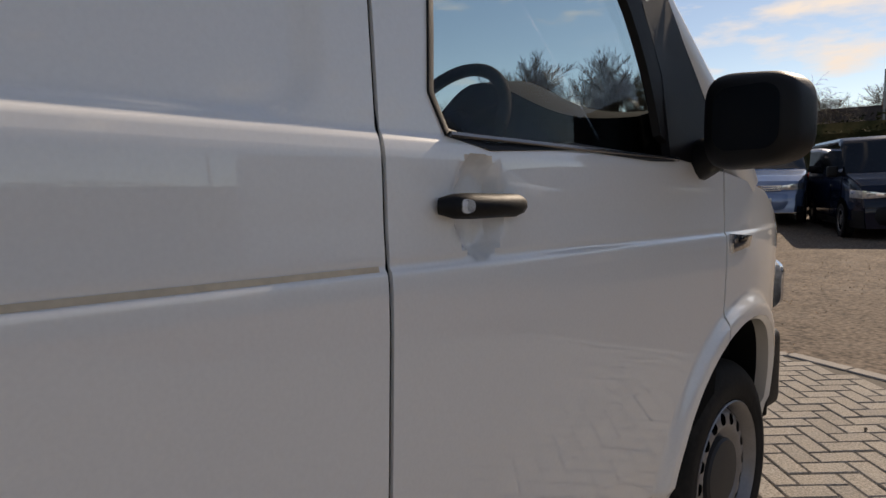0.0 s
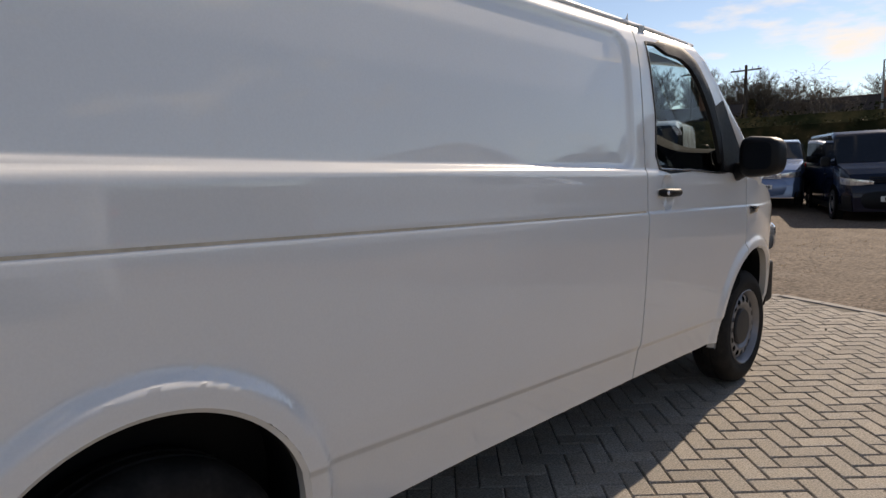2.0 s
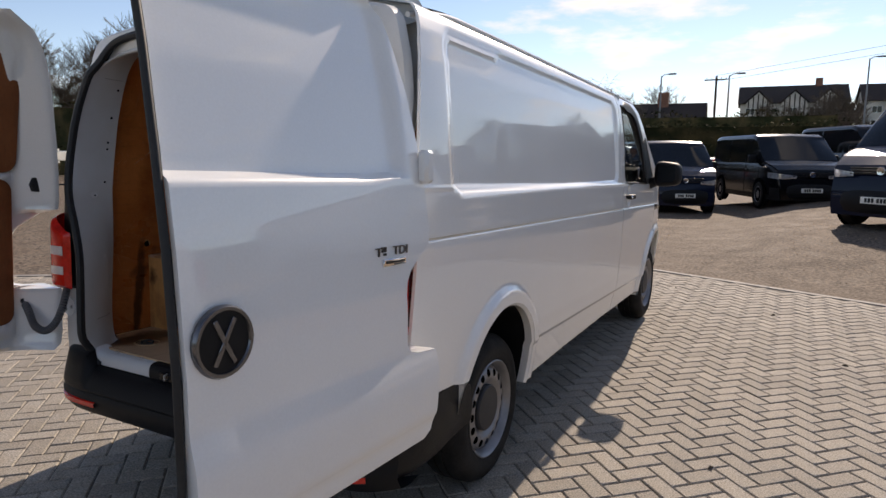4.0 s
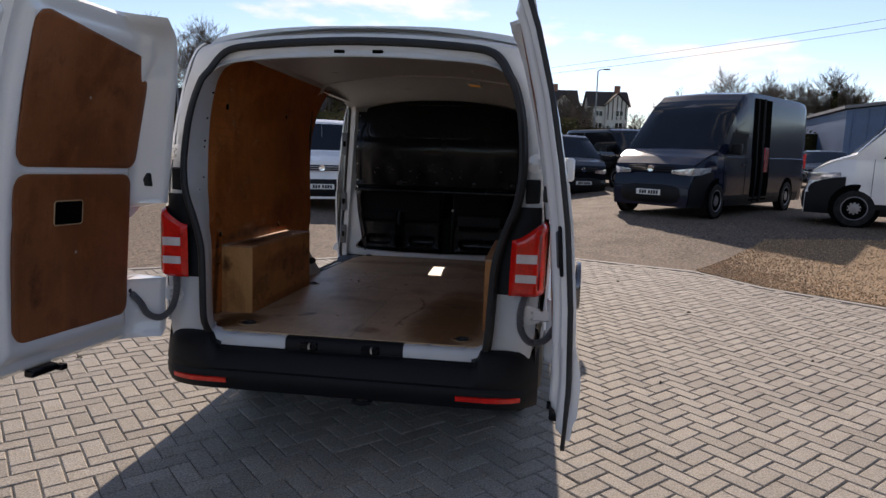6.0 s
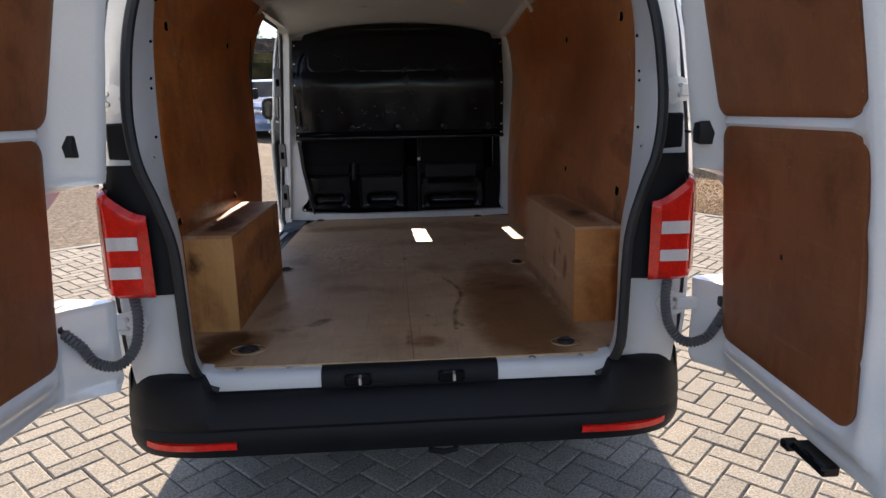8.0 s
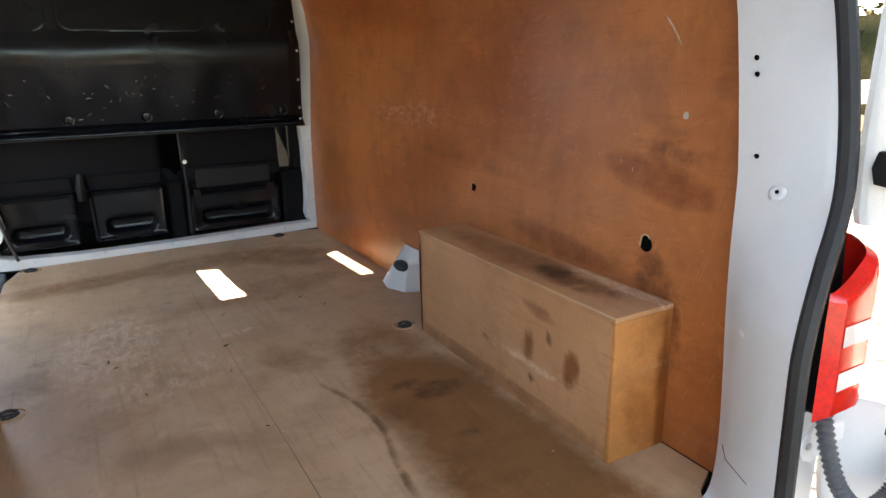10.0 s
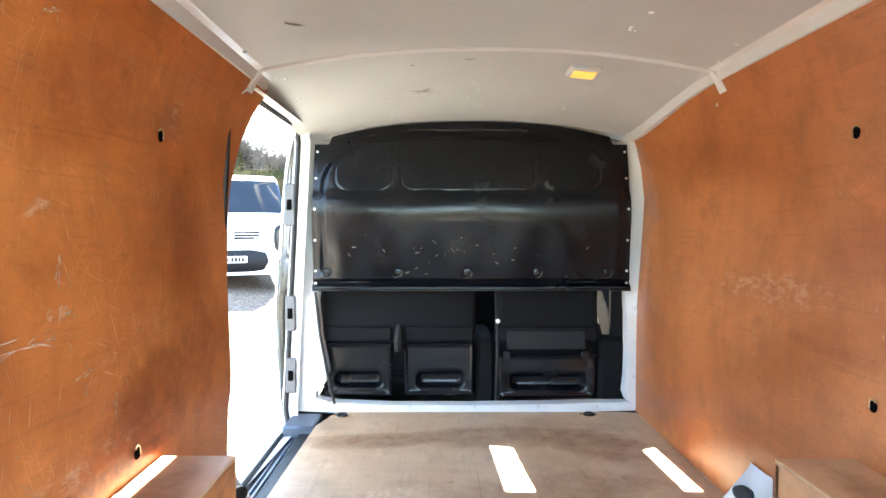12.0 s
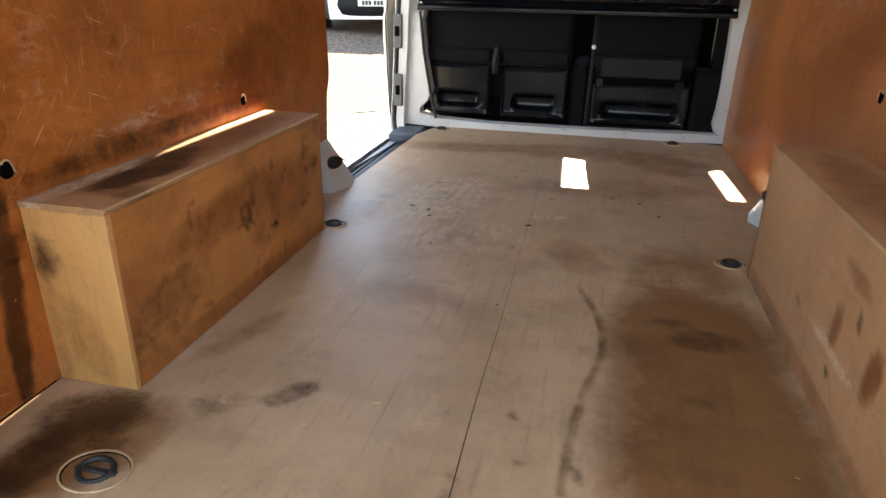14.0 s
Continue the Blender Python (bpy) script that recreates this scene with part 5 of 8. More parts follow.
for i in range(len(outline)):
    if outline[i][1] < 0.12 and outline[(i + 1) % len(outline)][1] < 0.12:
        a, b = outline[i], outline[(i + 1) % len(outline)]
        vs = [bm.verts.new((a[0], a[1] - 0.0015, FLOOR - 0.013)), bm.verts.new((b[0], b[1] - 0.0015, FLOOR - 0.013)), bm.verts.new((b[0], b[1] - 0.0015, FLOOR - 0.0005)), bm.verts.new((a[0], a[1] - 0.0015, FLOOR - 0.0005))]
        bm.faces.new(vs)
part("board_edge", bm, "ply_edge", floor_board, "pale sawn plywood edge", smooth=False)


def blot(points, material, height, parent, name="stain", axis="z", x=0.0):
    """A thin mark with an uneven rim, laid on a surface."""
    bm = bmesh.new()
    line = smooth_line(points, 5, True)
    rnd = random.Random(int(abs(points[0][0]) * 9173 + abs(points[0][1]) * 771))
    c = line.mean(axis=0)
    vs = []
    for p in line:
        q = c + (p - c) * (1 + rnd.uniform(-0.10, 0.10))
        vs.append(bm.verts.new((q[0], q[1], height) if axis == "z" else (x, q[0], q[1])))
    f = bm.faces.new(vs)
    bmesh.ops.triangulate(bm, faces=[f])
    return part(name, bm, material, parent, smooth=False)


# joint of the two sheets
bm = bmesh.new()
prev = None
for y in np.linspace(0.03, 2.12, 40):
    x = 0.013 - 0.013 * y + 0.0015 * math.sin(y * 9)
    w = 0.0005 + 0.0007 * step01(1.2, 0.2, y)
    row = [bm.verts.new((x - w, y, FLOOR + 0.0006)), bm.verts.new((x + w, y, FLOOR + 0.0006))]
    if prev:
        bm.faces.new((prev[0], prev[1], row[1], row[0]))
    prev = row
part("board_joint", bm, "stain", floor_board, smooth=False)


def soft_stain(name, tone, amount):
    """A stain that thins out towards its rim."""
    m = bpy.data.materials.new(name)
    m.use_nodes = True
    n, l = m.node_tree.nodes, m.node_tree.links
    b = n["Principled BSDF"]
    b.inputs["Base Color"].default_value = (*tone, 1)
    b.inputs["Roughness"].default_value = 0.45
    co = n.new("ShaderNodeTexCoord")
    ns = n.new("ShaderNodeTexNoise")
    ns.inputs["Scale"].default_value, ns.inputs["Detail"].default_value = 26, 8
    ns.inputs["Roughness"].default_value = 0.65
    l.new(co.outputs["Object"], ns.inputs["Vector"])
    at = n.new("ShaderNodeAttribute")
    at.attribute_name = "thick"
    mu = n.new("ShaderNodeMath")
    mu.operation = "MULTIPLY_ADD"
    mu.inputs[1].default_value = 1.9
    r = n.new("ShaderNodeMapRange")
    r.inputs["From Min"].default_value, r.inputs["From Max"].default_value = 1.05, 2.1
    r.inputs["To Min"].default_value, r.inputs["To Max"].default_value = 0.0, amount
    l.new(ns.outputs["Fac"], mu.inputs[0])
    l.new(at.outputs["Fac"], mu.inputs[2])
    l.new(mu.outputs["Value"], r.inputs["Value"])
    rim = n.new("ShaderNodeMath")
    rim.operation = "MULTIPLY"
    edge = n.new("ShaderNodeMapRange")
    edge.inputs["From Max"].default_value = 0.35
    l.new(at.outputs["Fac"], edge.inputs["Value"])
    l.new(r.outputs["Result"], rim.inputs[0])
    l.new(edge.outputs["Result"], rim.inputs[1])
    l.new(rim.outputs["Value"], b.inputs["Alpha"])
    return m


M["soft_stain"] = soft_stain("soft_stain", (0.050, 0.026, 0.014), 0.80)
M["soft_pale"] = soft_stain("soft_dust", (0.44, 0.36, 0.27), 0.45)
M["soft_brown"] = soft_stain("soft_brown", (0.155, 0.074, 0.026), 0.72)
M["soft_rust"] = soft_stain("soft_rust", (0.21, 0.088, 0.026), 0.62)
M["soft_scratch"] = soft_stain("soft_scratch", (0.74, 0.58, 0.44), 0.75)


def smear(place, length, width, turn, material, parent, name="stain", bend=0.0, n=16):
    """A soft mark on a plane given by place (a matrix): thick in the middle, thin at the rim."""
    bm = bmesh.new()
    lay = bm.verts.layers.float.new("thick")
    c, s = math.cos(radians(turn)), math.sin(radians(turn))

    def at(a, b):
        a2, b2 = a * length / 2, b * width / 2 + bend * a * a
        return place @ Vector((a2 * c - b2 * s, a2 * s + b2 * c, 0))
    rings = []
    for f, t in ((0.0, 1.0), (0.35, 1.0), (0.6, 0.85), (0.8, 0.5), (1.0, 0.0)):
        ring = []
        for k in range(n):
            a = 2 * math.pi * k / n
            wob = 1 + 0.16 * math.sin(3 * a + length * 40) + 0.10 * math.sin(5 * a + width * 70)
            v = bm.verts.new(at(f * wob * math.cos(a), f * wob * math.sin(a)))
            v[lay] = t
            ring.append(v)
            if f == 0.0:
                break
        rings.append(ring)
    for i in range(len(rings) - 1):
        a, b = rings[i], rings[i + 1]
        for k in range(n):
            if len(a) == 1:
                bm.faces.new((a[0], b[k], b[(k + 1) % n]))
            else:
                bm.faces.new((a[k], b[k], b[(k + 1) % n], a[(k + 1) % n]))
    return part(name, bm, material, parent, smooth=False)


def on_floor(x, y):
    return Matrix.Translation((x, y, FLOOR + 0.0009))


# long curved scrape
bm = bmesh.new()
lay = bm.verts.layers.float.new("thick")
prev = None
for k, (x, y) in enumerate(smooth_line([(0.165, 1.10), (0.20, 1.0), (0.232, 0.88), (0.236, 0.74), (0.205, 0.60), (0.185, 0.45), (0.178, 0.30)], 8)):
    row = [bm.verts.new((x + d, y, FLOOR + 0.0012)) for d in (-0.014, -0.003, 0.003, 0.020)]
    for v, t in zip(row, (0.0, 1.0, 0.9, 0.0)):
        v[lay] = t * min(1, k / 6) * (0.72 + 0.16 * math.sin(k * 0.9))
    if prev:
        for a in range(3):
            bm.faces.new((prev[a], prev[a + 1], row[a + 1], row[a]))
    prev = row
part("scrape", bm, "soft_rust", floor_board, smooth=False)

# crumbs and chips of wood
for k in range(26):
    rnd = random.Random(k)
    x, y = rnd.uniform(-0.55, 0.6), rnd.uniform(0.15, 2.2)
    bm = bmesh.new()
    s = rnd.uniform(0.002, 0.006)
    box(bm, (-s * 2, -s * 0.6, 0), (s * 2, s * 0.6, s * 0.7), 0.0005, Matrix.Translation((x, y, FLOOR)) @ Matrix.Rotation(rnd.uniform(0, 3), 4, "Z"))
    part("wood_chip", bm, "ply_edge" if k % 3 else "stain", floor_board, smooth=False)

# lashing points let into the floor
for x, y, r in ((-0.554, 0.171, 0.058), (0.545, 0.125, 0.050), (-0.621, 1.335, 0.044), (0.594, 1.335, 0.044), (0.567, 2.868, 0.046), (-0.622, 2.862, 0.044)):
    bm = bmesh.new()
    lathe(bm, [(r, 0.0012), (r * 0.97, 0.0008), (r * 0.9, -0.003), (0.0, -0.004)], Matrix.Translation((x, y, FLOOR + 0.0015)) @ Matrix.Diagonal((1, 0.82, 1, 1)), 28)
    cup = part("lashing_point", bm, "dark_hole", floor_board, "dark round lashing recess")
    bm = bmesh.new()
    pts = [(x + r * 1.0 * math.cos(a), y + r * 0.82 * math.sin(a), FLOOR + 0.0022) for a in np.linspace(0, 2 * math.pi, 25)]
    tube(bm, pts, 0.0022, 5, False)
    part("cut_edge", bm, "ply_edge", cup)
    bm = bmesh.new()
    pts = [(x + 0.5 * r * math.cos(a), y + 0.4 * r * math.sin(a), FLOOR + 0.004 + 0.004 * math.sin(a)) for a in np.linspace(0, 2 * math.pi, 17)]
    tube(bm, pts, 0.005, 6, False)
    box(bm, (x - r * 0.65, y - 0.006, FLOOR), (x + r * 0.65, y + 0.006, FLOOR + 0.006), 0.002)
    part("lashing_ring", bm, "rubber", cup)


# plywood wall linings; stains: y, z, length, width, turn, kind, strength
WALL_STAINS = {
    1: ((0.38, 0.95, 0.30, 0.14, 70, "oil", 0.45), (0.42, 1.25, 0.35, 0.10, 10, "brown", 0.6), (0.40, 1.32, 0.25, 0.05, 5, "oil", 0.35), (0.75, 1.02, 0.5, 0.08, 5, "brown", 0.45), (1.3, 1.2, 0.8, 0.05, 3, "brown", 0.3), (1.0, 1.55, 0.5, 0.3, 80, "brown", 0.15), (1.7, 1.8, 0.5, 0.3, 0, "brown", 0.15), (0.6, 1.8, 0.3, 0.2, 20, "brown", 0.2),
        (1.55, 0.72, 0.2, 0.2, 0, "pale", 0.25), (1.7, 1.33, 0.7, 0.10, 0, "pale", 0.2)),
    # the 1.0 m run at z 1.01 darkens the wall just above the box
    -1: ((0.322, 0.80, 0.55, 0.05, 84, "oil", 0.85), (0.33, 0.90, 0.12, 0.07, 20, "oil", 0.6), (0.85, 1.01, 1.0, 0.06, 1, "oil", 0.5), (0.70, 1.22, 0.05, 0.04, 0, "oil", 0.35), (0.45, 1.35, 0.4, 0.2, 70, "brown", 0.4), (1.3, 1.1, 0.5, 0.25, 10, "brown", 0.55), (1.55, 1.35, 0.3, 0.8, 0, "brown", 0.45), (1.0, 1.75, 0.5, 0.25, 20, "brown", 0.4), (0.7, 1.6, 0.4, 0.15, 60, "brown", 0.3),
         (0.62, 1.62, 0.16, 0.03, -40, "pale", 0.25), (0.55, 1.83, 0.14, 0.04, -50, "pale", 0.25), (0.9, 1.06, 0.6, 0.05, 3, "pale", 0.25), (0.5, 1.22, 0.3, 0.08, 70, "pale", 0.12), (0.9, 1.55, 0.1, 0.03, 30, "pale", 0.25), (1.45, 1.8, 0.12, 0.04, 60, "pale", 0.3)),
}

def wall(sign, y_rear, y_front):
    bm = bmesh.new()
    zs = np.linspace(0.609, 1.996, 77)
    rows = []
    for z in zs:
        a, b = y_rear(z), y_front(z)
        rows.append([(sign * (liner_x(z) - 0.004), a + (b - a) * k / 130, z) for k in range(131)])
    grid_mesh(bm, rows, flip=sign > 0, keep=lambda i, j: not (rows[i + 1][j][2] < 0.955 and 0.40 < rows[i][j][1] and rows[i][j + 1][1] < 1.235))
    stained(bm, WALL_STAINS[sign], lambda p: (p.y, p.z))
    rim = [e for e in bm.edges if len(e.link_faces) == 1]
    r = bmesh.ops.extrude_edge_only(bm, edges=rim)
    for v in [g for g in r["geom"] if isinstance(g, bmesh.types.BMVert)]:
        v.co.x += sign * 0.010
    bmesh.ops.recalc_face_normals(bm, faces=bm.faces[:])
    return part("plywood_wall", bm, "ply_wall" if sign > 0 else "ply_scored", van, "varnished red-brown plywood wall lining, " + ("scuffed and mottled" if sign > 0 else "heavily scratched"))


wall_r = wall(1, lambda z: interp(z, [(0.6, 0.160), (1.1, 0.166), (1.4, 0.188), (1.65, 0.235), (1.84, 0.275), (1.92, 0.31), (1.97, 0.37), (2.0, 0.45)]), lambda z: 2.94)
wall_l = wall(-1, lambda z: interp(z, [(0.6, 0.160), (1.1, 0.166), (1.4, 0.188), (1.65, 0.235), (1.84, 0.275), (1.92, 0.31), (1.97, 0.37), (2.0, 0.45)]),
              lambda z: interp(z, [(0.6, 1.735), (0.75, 1.75), (0.95, 1.775), (1.0, 1.80), (1.35, 1.835), (1.6, 1.90), (1.8, 1.985), (1.9, 2.05), (1.975, 2.10)]))


def on_wall(sign, y, z):
    x = sign * (liner_x(z) - 0.0050)
    return Matrix(((0, 0, -sign, x), (1, 0, 0, y), (0, 1, 0, z), (0, 0, 0, 1)))


for sign, parent, spots in ((1, wall_r, ((1.318, 1.736, 0.017), (0.516, 1.737, 0.021), (1.209, 1.113, 0.016), (0.43, 1.094, 0.023), (2.0, 1.93, 0.006), (0.9, 1.93, 0.006), (0.60, 1.92, 0.007), (0.36, 1.40, 0.007))),
                            (-1, wall_l, ((1.371, 1.734, 0.017), (1.175, 1.023, 0.016), (0.375, 1.033, 0.018), (0.52, 1.72, 0.02)))):
    for y, z, r in spots:
        r *= 0.75 if r > 0.01 else 1
        bm = bmesh.new()
        big = r > 0.01
        prism(bm, [(r * (1 + 0.12 * math.sin(3 * a + y * 9)) * math.cos(a), 1.25 * r * (1 + 0.10 * math.sin(2 * a + z)) * math.sin(a)) for a in np.linspace(0, 2 * math.pi, 15)[:-1]], -0.003, 0.0012, on_wall(sign, y, z))
        hole = part("drilled_hole" if big else "screw_head", bm, "dark_hole" if big else "zinc", parent, smooth=False)
        if big:
            bm = bmesh.new()
            m = on_wall(sign, y, z)
            tube(bm, [tuple(m @ Vector((r * 1.05 * (1 + 0.12 * math.sin(3 * a + y * 9)) * math.cos(a), 1.31 * r * math.sin(a), 0.0012))) for a in np.linspace(-0.4, 2.4, 9)], 0.0022, 5)
            part("splintered_rim", bm, "ply_edge", hole)
marks = random.Random(5)
for k in range(96):
    sign = 1 if k % 2 else -1
    parent = wall_r if sign > 0 else wall_l
    y = marks.uniform(0.35, 2.6) if sign > 0 else marks.uniform(0.35, 1.65)
    z = marks.choice((marks.gauss(1.29, 0.05), marks.gauss(1.30, 0.12), marks.uniform(1.0, 1.93)))
    if sign < 0 and z < 1.05:
        z += 0.3
    smear(on_wall(sign, y, z), marks.uniform(0.006, 0.034), marks.uniform(0.0014, 0.003), marks.choice((90, 80, 100, 20, -30, 130, 0)), "soft_scratch", parent, "scratch", n=10)
for y, z, ln, wd, tn in ((0.83, 1.315, 0.20, 0.007, 4), (0.94, 1.40, 0.12, 0.006, 84), (0.96, 1.36, 0.07, 0.010, 20), (0.80, 1.33, 0.12, 0.004, 2), (0.90, 1.345, 0.05, 0.008, 70), (1.02, 1.24, 0.10, 0.005, 8), (1.0, 1.225, 0.06, 0.004, 75), (1.1, 1.15, 0.07, 0.005, 80), (0.62, 1.62, 0.12, 0.006, -42), (0.60, 1.66, 0.09, 0.004, -38), (0.52, 1.84, 0.10, 0.005, -52), (0.66, 1.45, 0.16, 0.003, 60), (0.45, 1.5, 0.22, 0.003, 35), (1.35, 1.62, 0.09, 0.004, 85), (1.3, 1.3, 0.06, 0.005, 80), (0.72, 1.78, 0.05, 0.007, 10), (0.9, 1.88, 0.06, 0.006, 20), (1.2, 1.86, 0.05, 0.008, -30)):
    # a scuff is a band of short ragged scratches
    for j in range(10):
        along, over = marks.uniform(-0.5, 0.5) * ln, marks.gauss(0, 0.7) * wd
        c, d = math.cos(radians(tn)), math.sin(radians(tn))
        smear(on_wall(-1, y + along * c - over * d, z + along * d + over * c), ln * marks.uniform(0.12, 0.35), wd * marks.uniform(0.35, 0.85), tn + marks.gauss(0, 9), "soft_scratch", wall_l, "scratch", n=8)
for k in range(26):
    y = marks.uniform(1.70, 2.78)
    smear(on_wall(1, y, 1.37 - 0.12 * (2.78 - y) + marks.gauss(0, 0.028)), marks.uniform(0.012, 0.050), marks.uniform(0.0024, 0.0048), marks.gauss(90, 9), "soft_scratch", wall_r, "scratch", n=8)
smear(on_wall(1, 0.42, 1.585), 0.13, 0.006, 52, "soft_scratch", wall_r, "scuff_mark", bend=-0.008)


# boxes over the wheel arches: three boards each
def wheel_box(sign, x_in, y0, y1, top):
    b = new("wheel_box")
    b.parent = van
    tagged(b, "plywood box over the wheel arch, stained top")
    xw = 0.806
    th = 0.012
    lo, hi = sorted((sign * x_in, sign * (x_in + th)))
    bm = bmesh.new()
    box(bm, (lo, y0 + th + 0.001, FLOOR + 0.001), (hi, y1, top - th - 0.0005), 0.0012)
    rnd = random.Random(3 + sign)
    diced(bm, 0.018, (1, 2))
    side = [(rnd.uniform(y0 + 0.08, y1 - 0.06), rnd.uniform(FLOOR + 0.05, top - 0.04), rnd.uniform(0.03, 0.10), rnd.uniform(0.012, 0.03), rnd.choice((50, 60, 70, 65, 20)), "oil", rnd.uniform(0.35, 0.65)) for k in range(3 if sign > 0 else 22)]
    # brown band along the whole foot of the board
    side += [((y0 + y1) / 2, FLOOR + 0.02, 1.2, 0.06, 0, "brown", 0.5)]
    if sign > 0:
        side += [(0.64, 0.79, 0.05, 0.10, 10, "brown", 0.75), (0.555, 0.845, 0.03, 0.04, 0, "oil", 0.6), (0.66, 0.74, 0.34, 0.03, 2, "pale", 0.5), (0.47, 0.79, 0.06, 0.11, 15, "brown", 0.8), (0.60, 0.90, 0.14, 0.03, 5, "brown", 0.6)]
    else:
        side += [(0.50, 0.72, 0.3, 0.16, 20, "oil", 0.4), (0.80, 0.85, 0.6, 0.12, 3, "brown", 0.6), (1.05, 0.80, 0.4, 0.2, 10, "brown", 0.5)]
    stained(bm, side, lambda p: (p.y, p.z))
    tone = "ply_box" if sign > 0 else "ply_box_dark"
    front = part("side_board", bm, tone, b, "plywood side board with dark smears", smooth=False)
    lo, hi = sorted((sign * x_in, sign * xw))
    bm = bmesh.new()
    box(bm, (lo - 0.002, y0 - 0.001, top - th), (hi, y1 + 0.001, top), 0.0012)
    diced(bm, 0.018, (0, 1))
    m = sign
    stained(bm, [(m * 0.71, y0 + 0.20, 0.10, 0.26, 10 * m, "oil", 0.9 if m < 0 else 0.4), (m * 0.74, y0 + 0.34, 0.08, 0.2, 0, "oil", 0.7 if m < 0 else 0.0), (m * 0.66, y0 + 0.10, 0.12, 0.08, 0, "oil", 0.5 if m < 0 else 0.1), (m * 0.72, y0 + 0.33, 0.09, 0.14, 0, "oil", 0.7), (m * 0.72, y0 + 0.5, 0.14, 0.8, 0, "brown", 0.5), (m * 0.78, y0 + 0.15, 0.05, 0.4, 0, "pale", 0.5)], lambda p: (p.x, p.y))
    lid = part("top_board", bm, "ply_box", b, "stained plywood top board", smooth=False)
    bm = bmesh.new()
    box(bm, (lo, y0, FLOOR + 0.001), (hi, y0 + th, top - th - 0.0005), 0.0012)
    diced(bm, 0.018, (0, 2))
    # the last entry browns the board next to the wall
    stained(bm, [(m * 0.775, 0.87, 0.10, 0.06, 80, "oil", 0.6 if m < 0 else 0.2), (m * 0.72, 0.70, 0.10, 0.2, 20, "brown", 0.4), (m * 0.79, 0.75, 0.05, 0.4, 0, "brown", 0.4 if m < 0 else 0.8)], lambda p: (p.x, p.z))
    part("end_board", bm, "ply_pale" if sign < 0 else "ply_box_dark", b, "pale new plywood end board", smooth=False)
    bm = bmesh.new()
    box(bm, (lo, y1 - th, FLOOR + 0.001), (hi, y1 - 0.0005, top - th - 0.0005), 0.0012)
    part("end_board", bm, "ply_box", b, smooth=False)
    bm = bmesh.new()
    x = sign * (x_in - 0.0008) if sign > 0 else sign * (x_in - 0.0008)
    tube(bm, [(sign * (x_in - 0.001), y0 + 0.002, top - 0.003), (sign * (x_in - 0.001), y1 - 0.002, top - 0.003)], 0.0028, 6)
    part("worn_edge", bm, "ply_edge", lid)
    return b


wheel_box(1, 0.626, 0.328, 1.264, 0.976)
wheel_box(-1, 0.632, 0.379, 1.290, 0.976)

# ceiling: two painted boards, a cross bead, edge mouldings, rivets and the lamp
for y0, y1 in ((0.235, 1.918), (1.926, 2.97)):
    bm = bmesh.new()
    grid_mesh(bm, [[(0.815 * u, y, ceiling_z(0.815 * u, y)) for u in np.linspace(-1, 1, 33)] for y in np.linspace(y0, y1, 24)], flip=True)
    board = part("ceiling_board", bm, "ceiling_grey", van, "grey-white painted ceiling board with scrapes")
    rnd = random.Random(int(y0 * 10))
    for k in range(14):
        x, y = rnd.choice((-0.72, -0.4, 0.0, 0.4, 0.72)) + rnd.uniform(-0.03, 0.03), rnd.uniform(y0 + 0.05, y1 - 0.1)
        bm = bmesh.new()
        lathe(bm, [(0.010, 0.001), (0.007, -0.003), (0.0, -0.005)], Matrix.Translation((x, y, ceiling_z(x, y))), 10)
        part("rivet", bm, "inner_white", board)
bm = bmesh.new()
tube(bm, [(x, 1.922, ceiling_z(x, 1.922) - 0.002) for x in np.linspace(-0.80, 0.80, 33)], 0.010, 8)
part("cross_bead", bm, "inner_white", van, "white ceiling bead")
for sign in (1, -1):
    bm = bmesh.new()
    rows = []
    for y in np.linspace(0.30, 2.93 if sign > 0 else 2.06, 44):
        dz = ceiling_z(0.8, y) - ceiling_z(0.8, 1.5)
        rows.append([(sign * 0.790, y, 1.995 + dz), (sign * 0.768, y, 1.991 + dz), (sign * 0.760, y, 1.994 + dz), (sign * 0.756, y, 2.001 + dz), (sign * 0.753, y, 2.009 + dz), (sign * 0.746, y, ceiling_z(0.746, y) - 0.001)])
    grid_mesh(bm, rows, flip=sign < 0)
    part("roof_rail", bm, "inner_white", van, "white roof side rail")
    bm = bmesh.new()
    tube(bm, [(sign * 0.74, 1.922, ceiling_z(0.74, 1.92) - 0.008), (sign * 0.766, 1.922, 1.990), (sign * 0.784, 1.922, 1.958)], [0.010, 0.016, 0.018], 8)
    part("rail_bracket", bm, "inner_white", van)
bm = bmesh.new()
box(bm, (0.310, 2.075, -0.018), (0.420, 2.185, 0.004), 0.006)
for v in bm.verts:
    v.co.z += ceiling_z(v.co.x, v.co.y)
lamp = part("load_lamp", bm, "inner_white", van, "small white ceiling lamp, lit amber")
bm = bmesh.new()
box(bm, (0.322, 2.09, -0.021), (0.408, 2.17, -0.012), 0.004)
for v in bm.verts:
    v.co.z += ceiling_z(v.co.x, v.co.y)
part("lamp_lens", bm, "orange_lens", lamp, "glowing amber lens")
for x, y, ln, wd, tn in ((-0.23, 2.42, 0.10, 0.02, 10), (-0.05, 2.05, 0.05, 0.012, 0), (-0.55, 1.55, 0.09, 0.03, 30), (-0.25, 2.1, 0.03, 0.01, 40)):
    smear(Matrix.Translation((x, y, ceiling_z(x, y) - 0.003)), ln, wd, tn, "soft_brown", van, "ceiling_scrape", n=10)

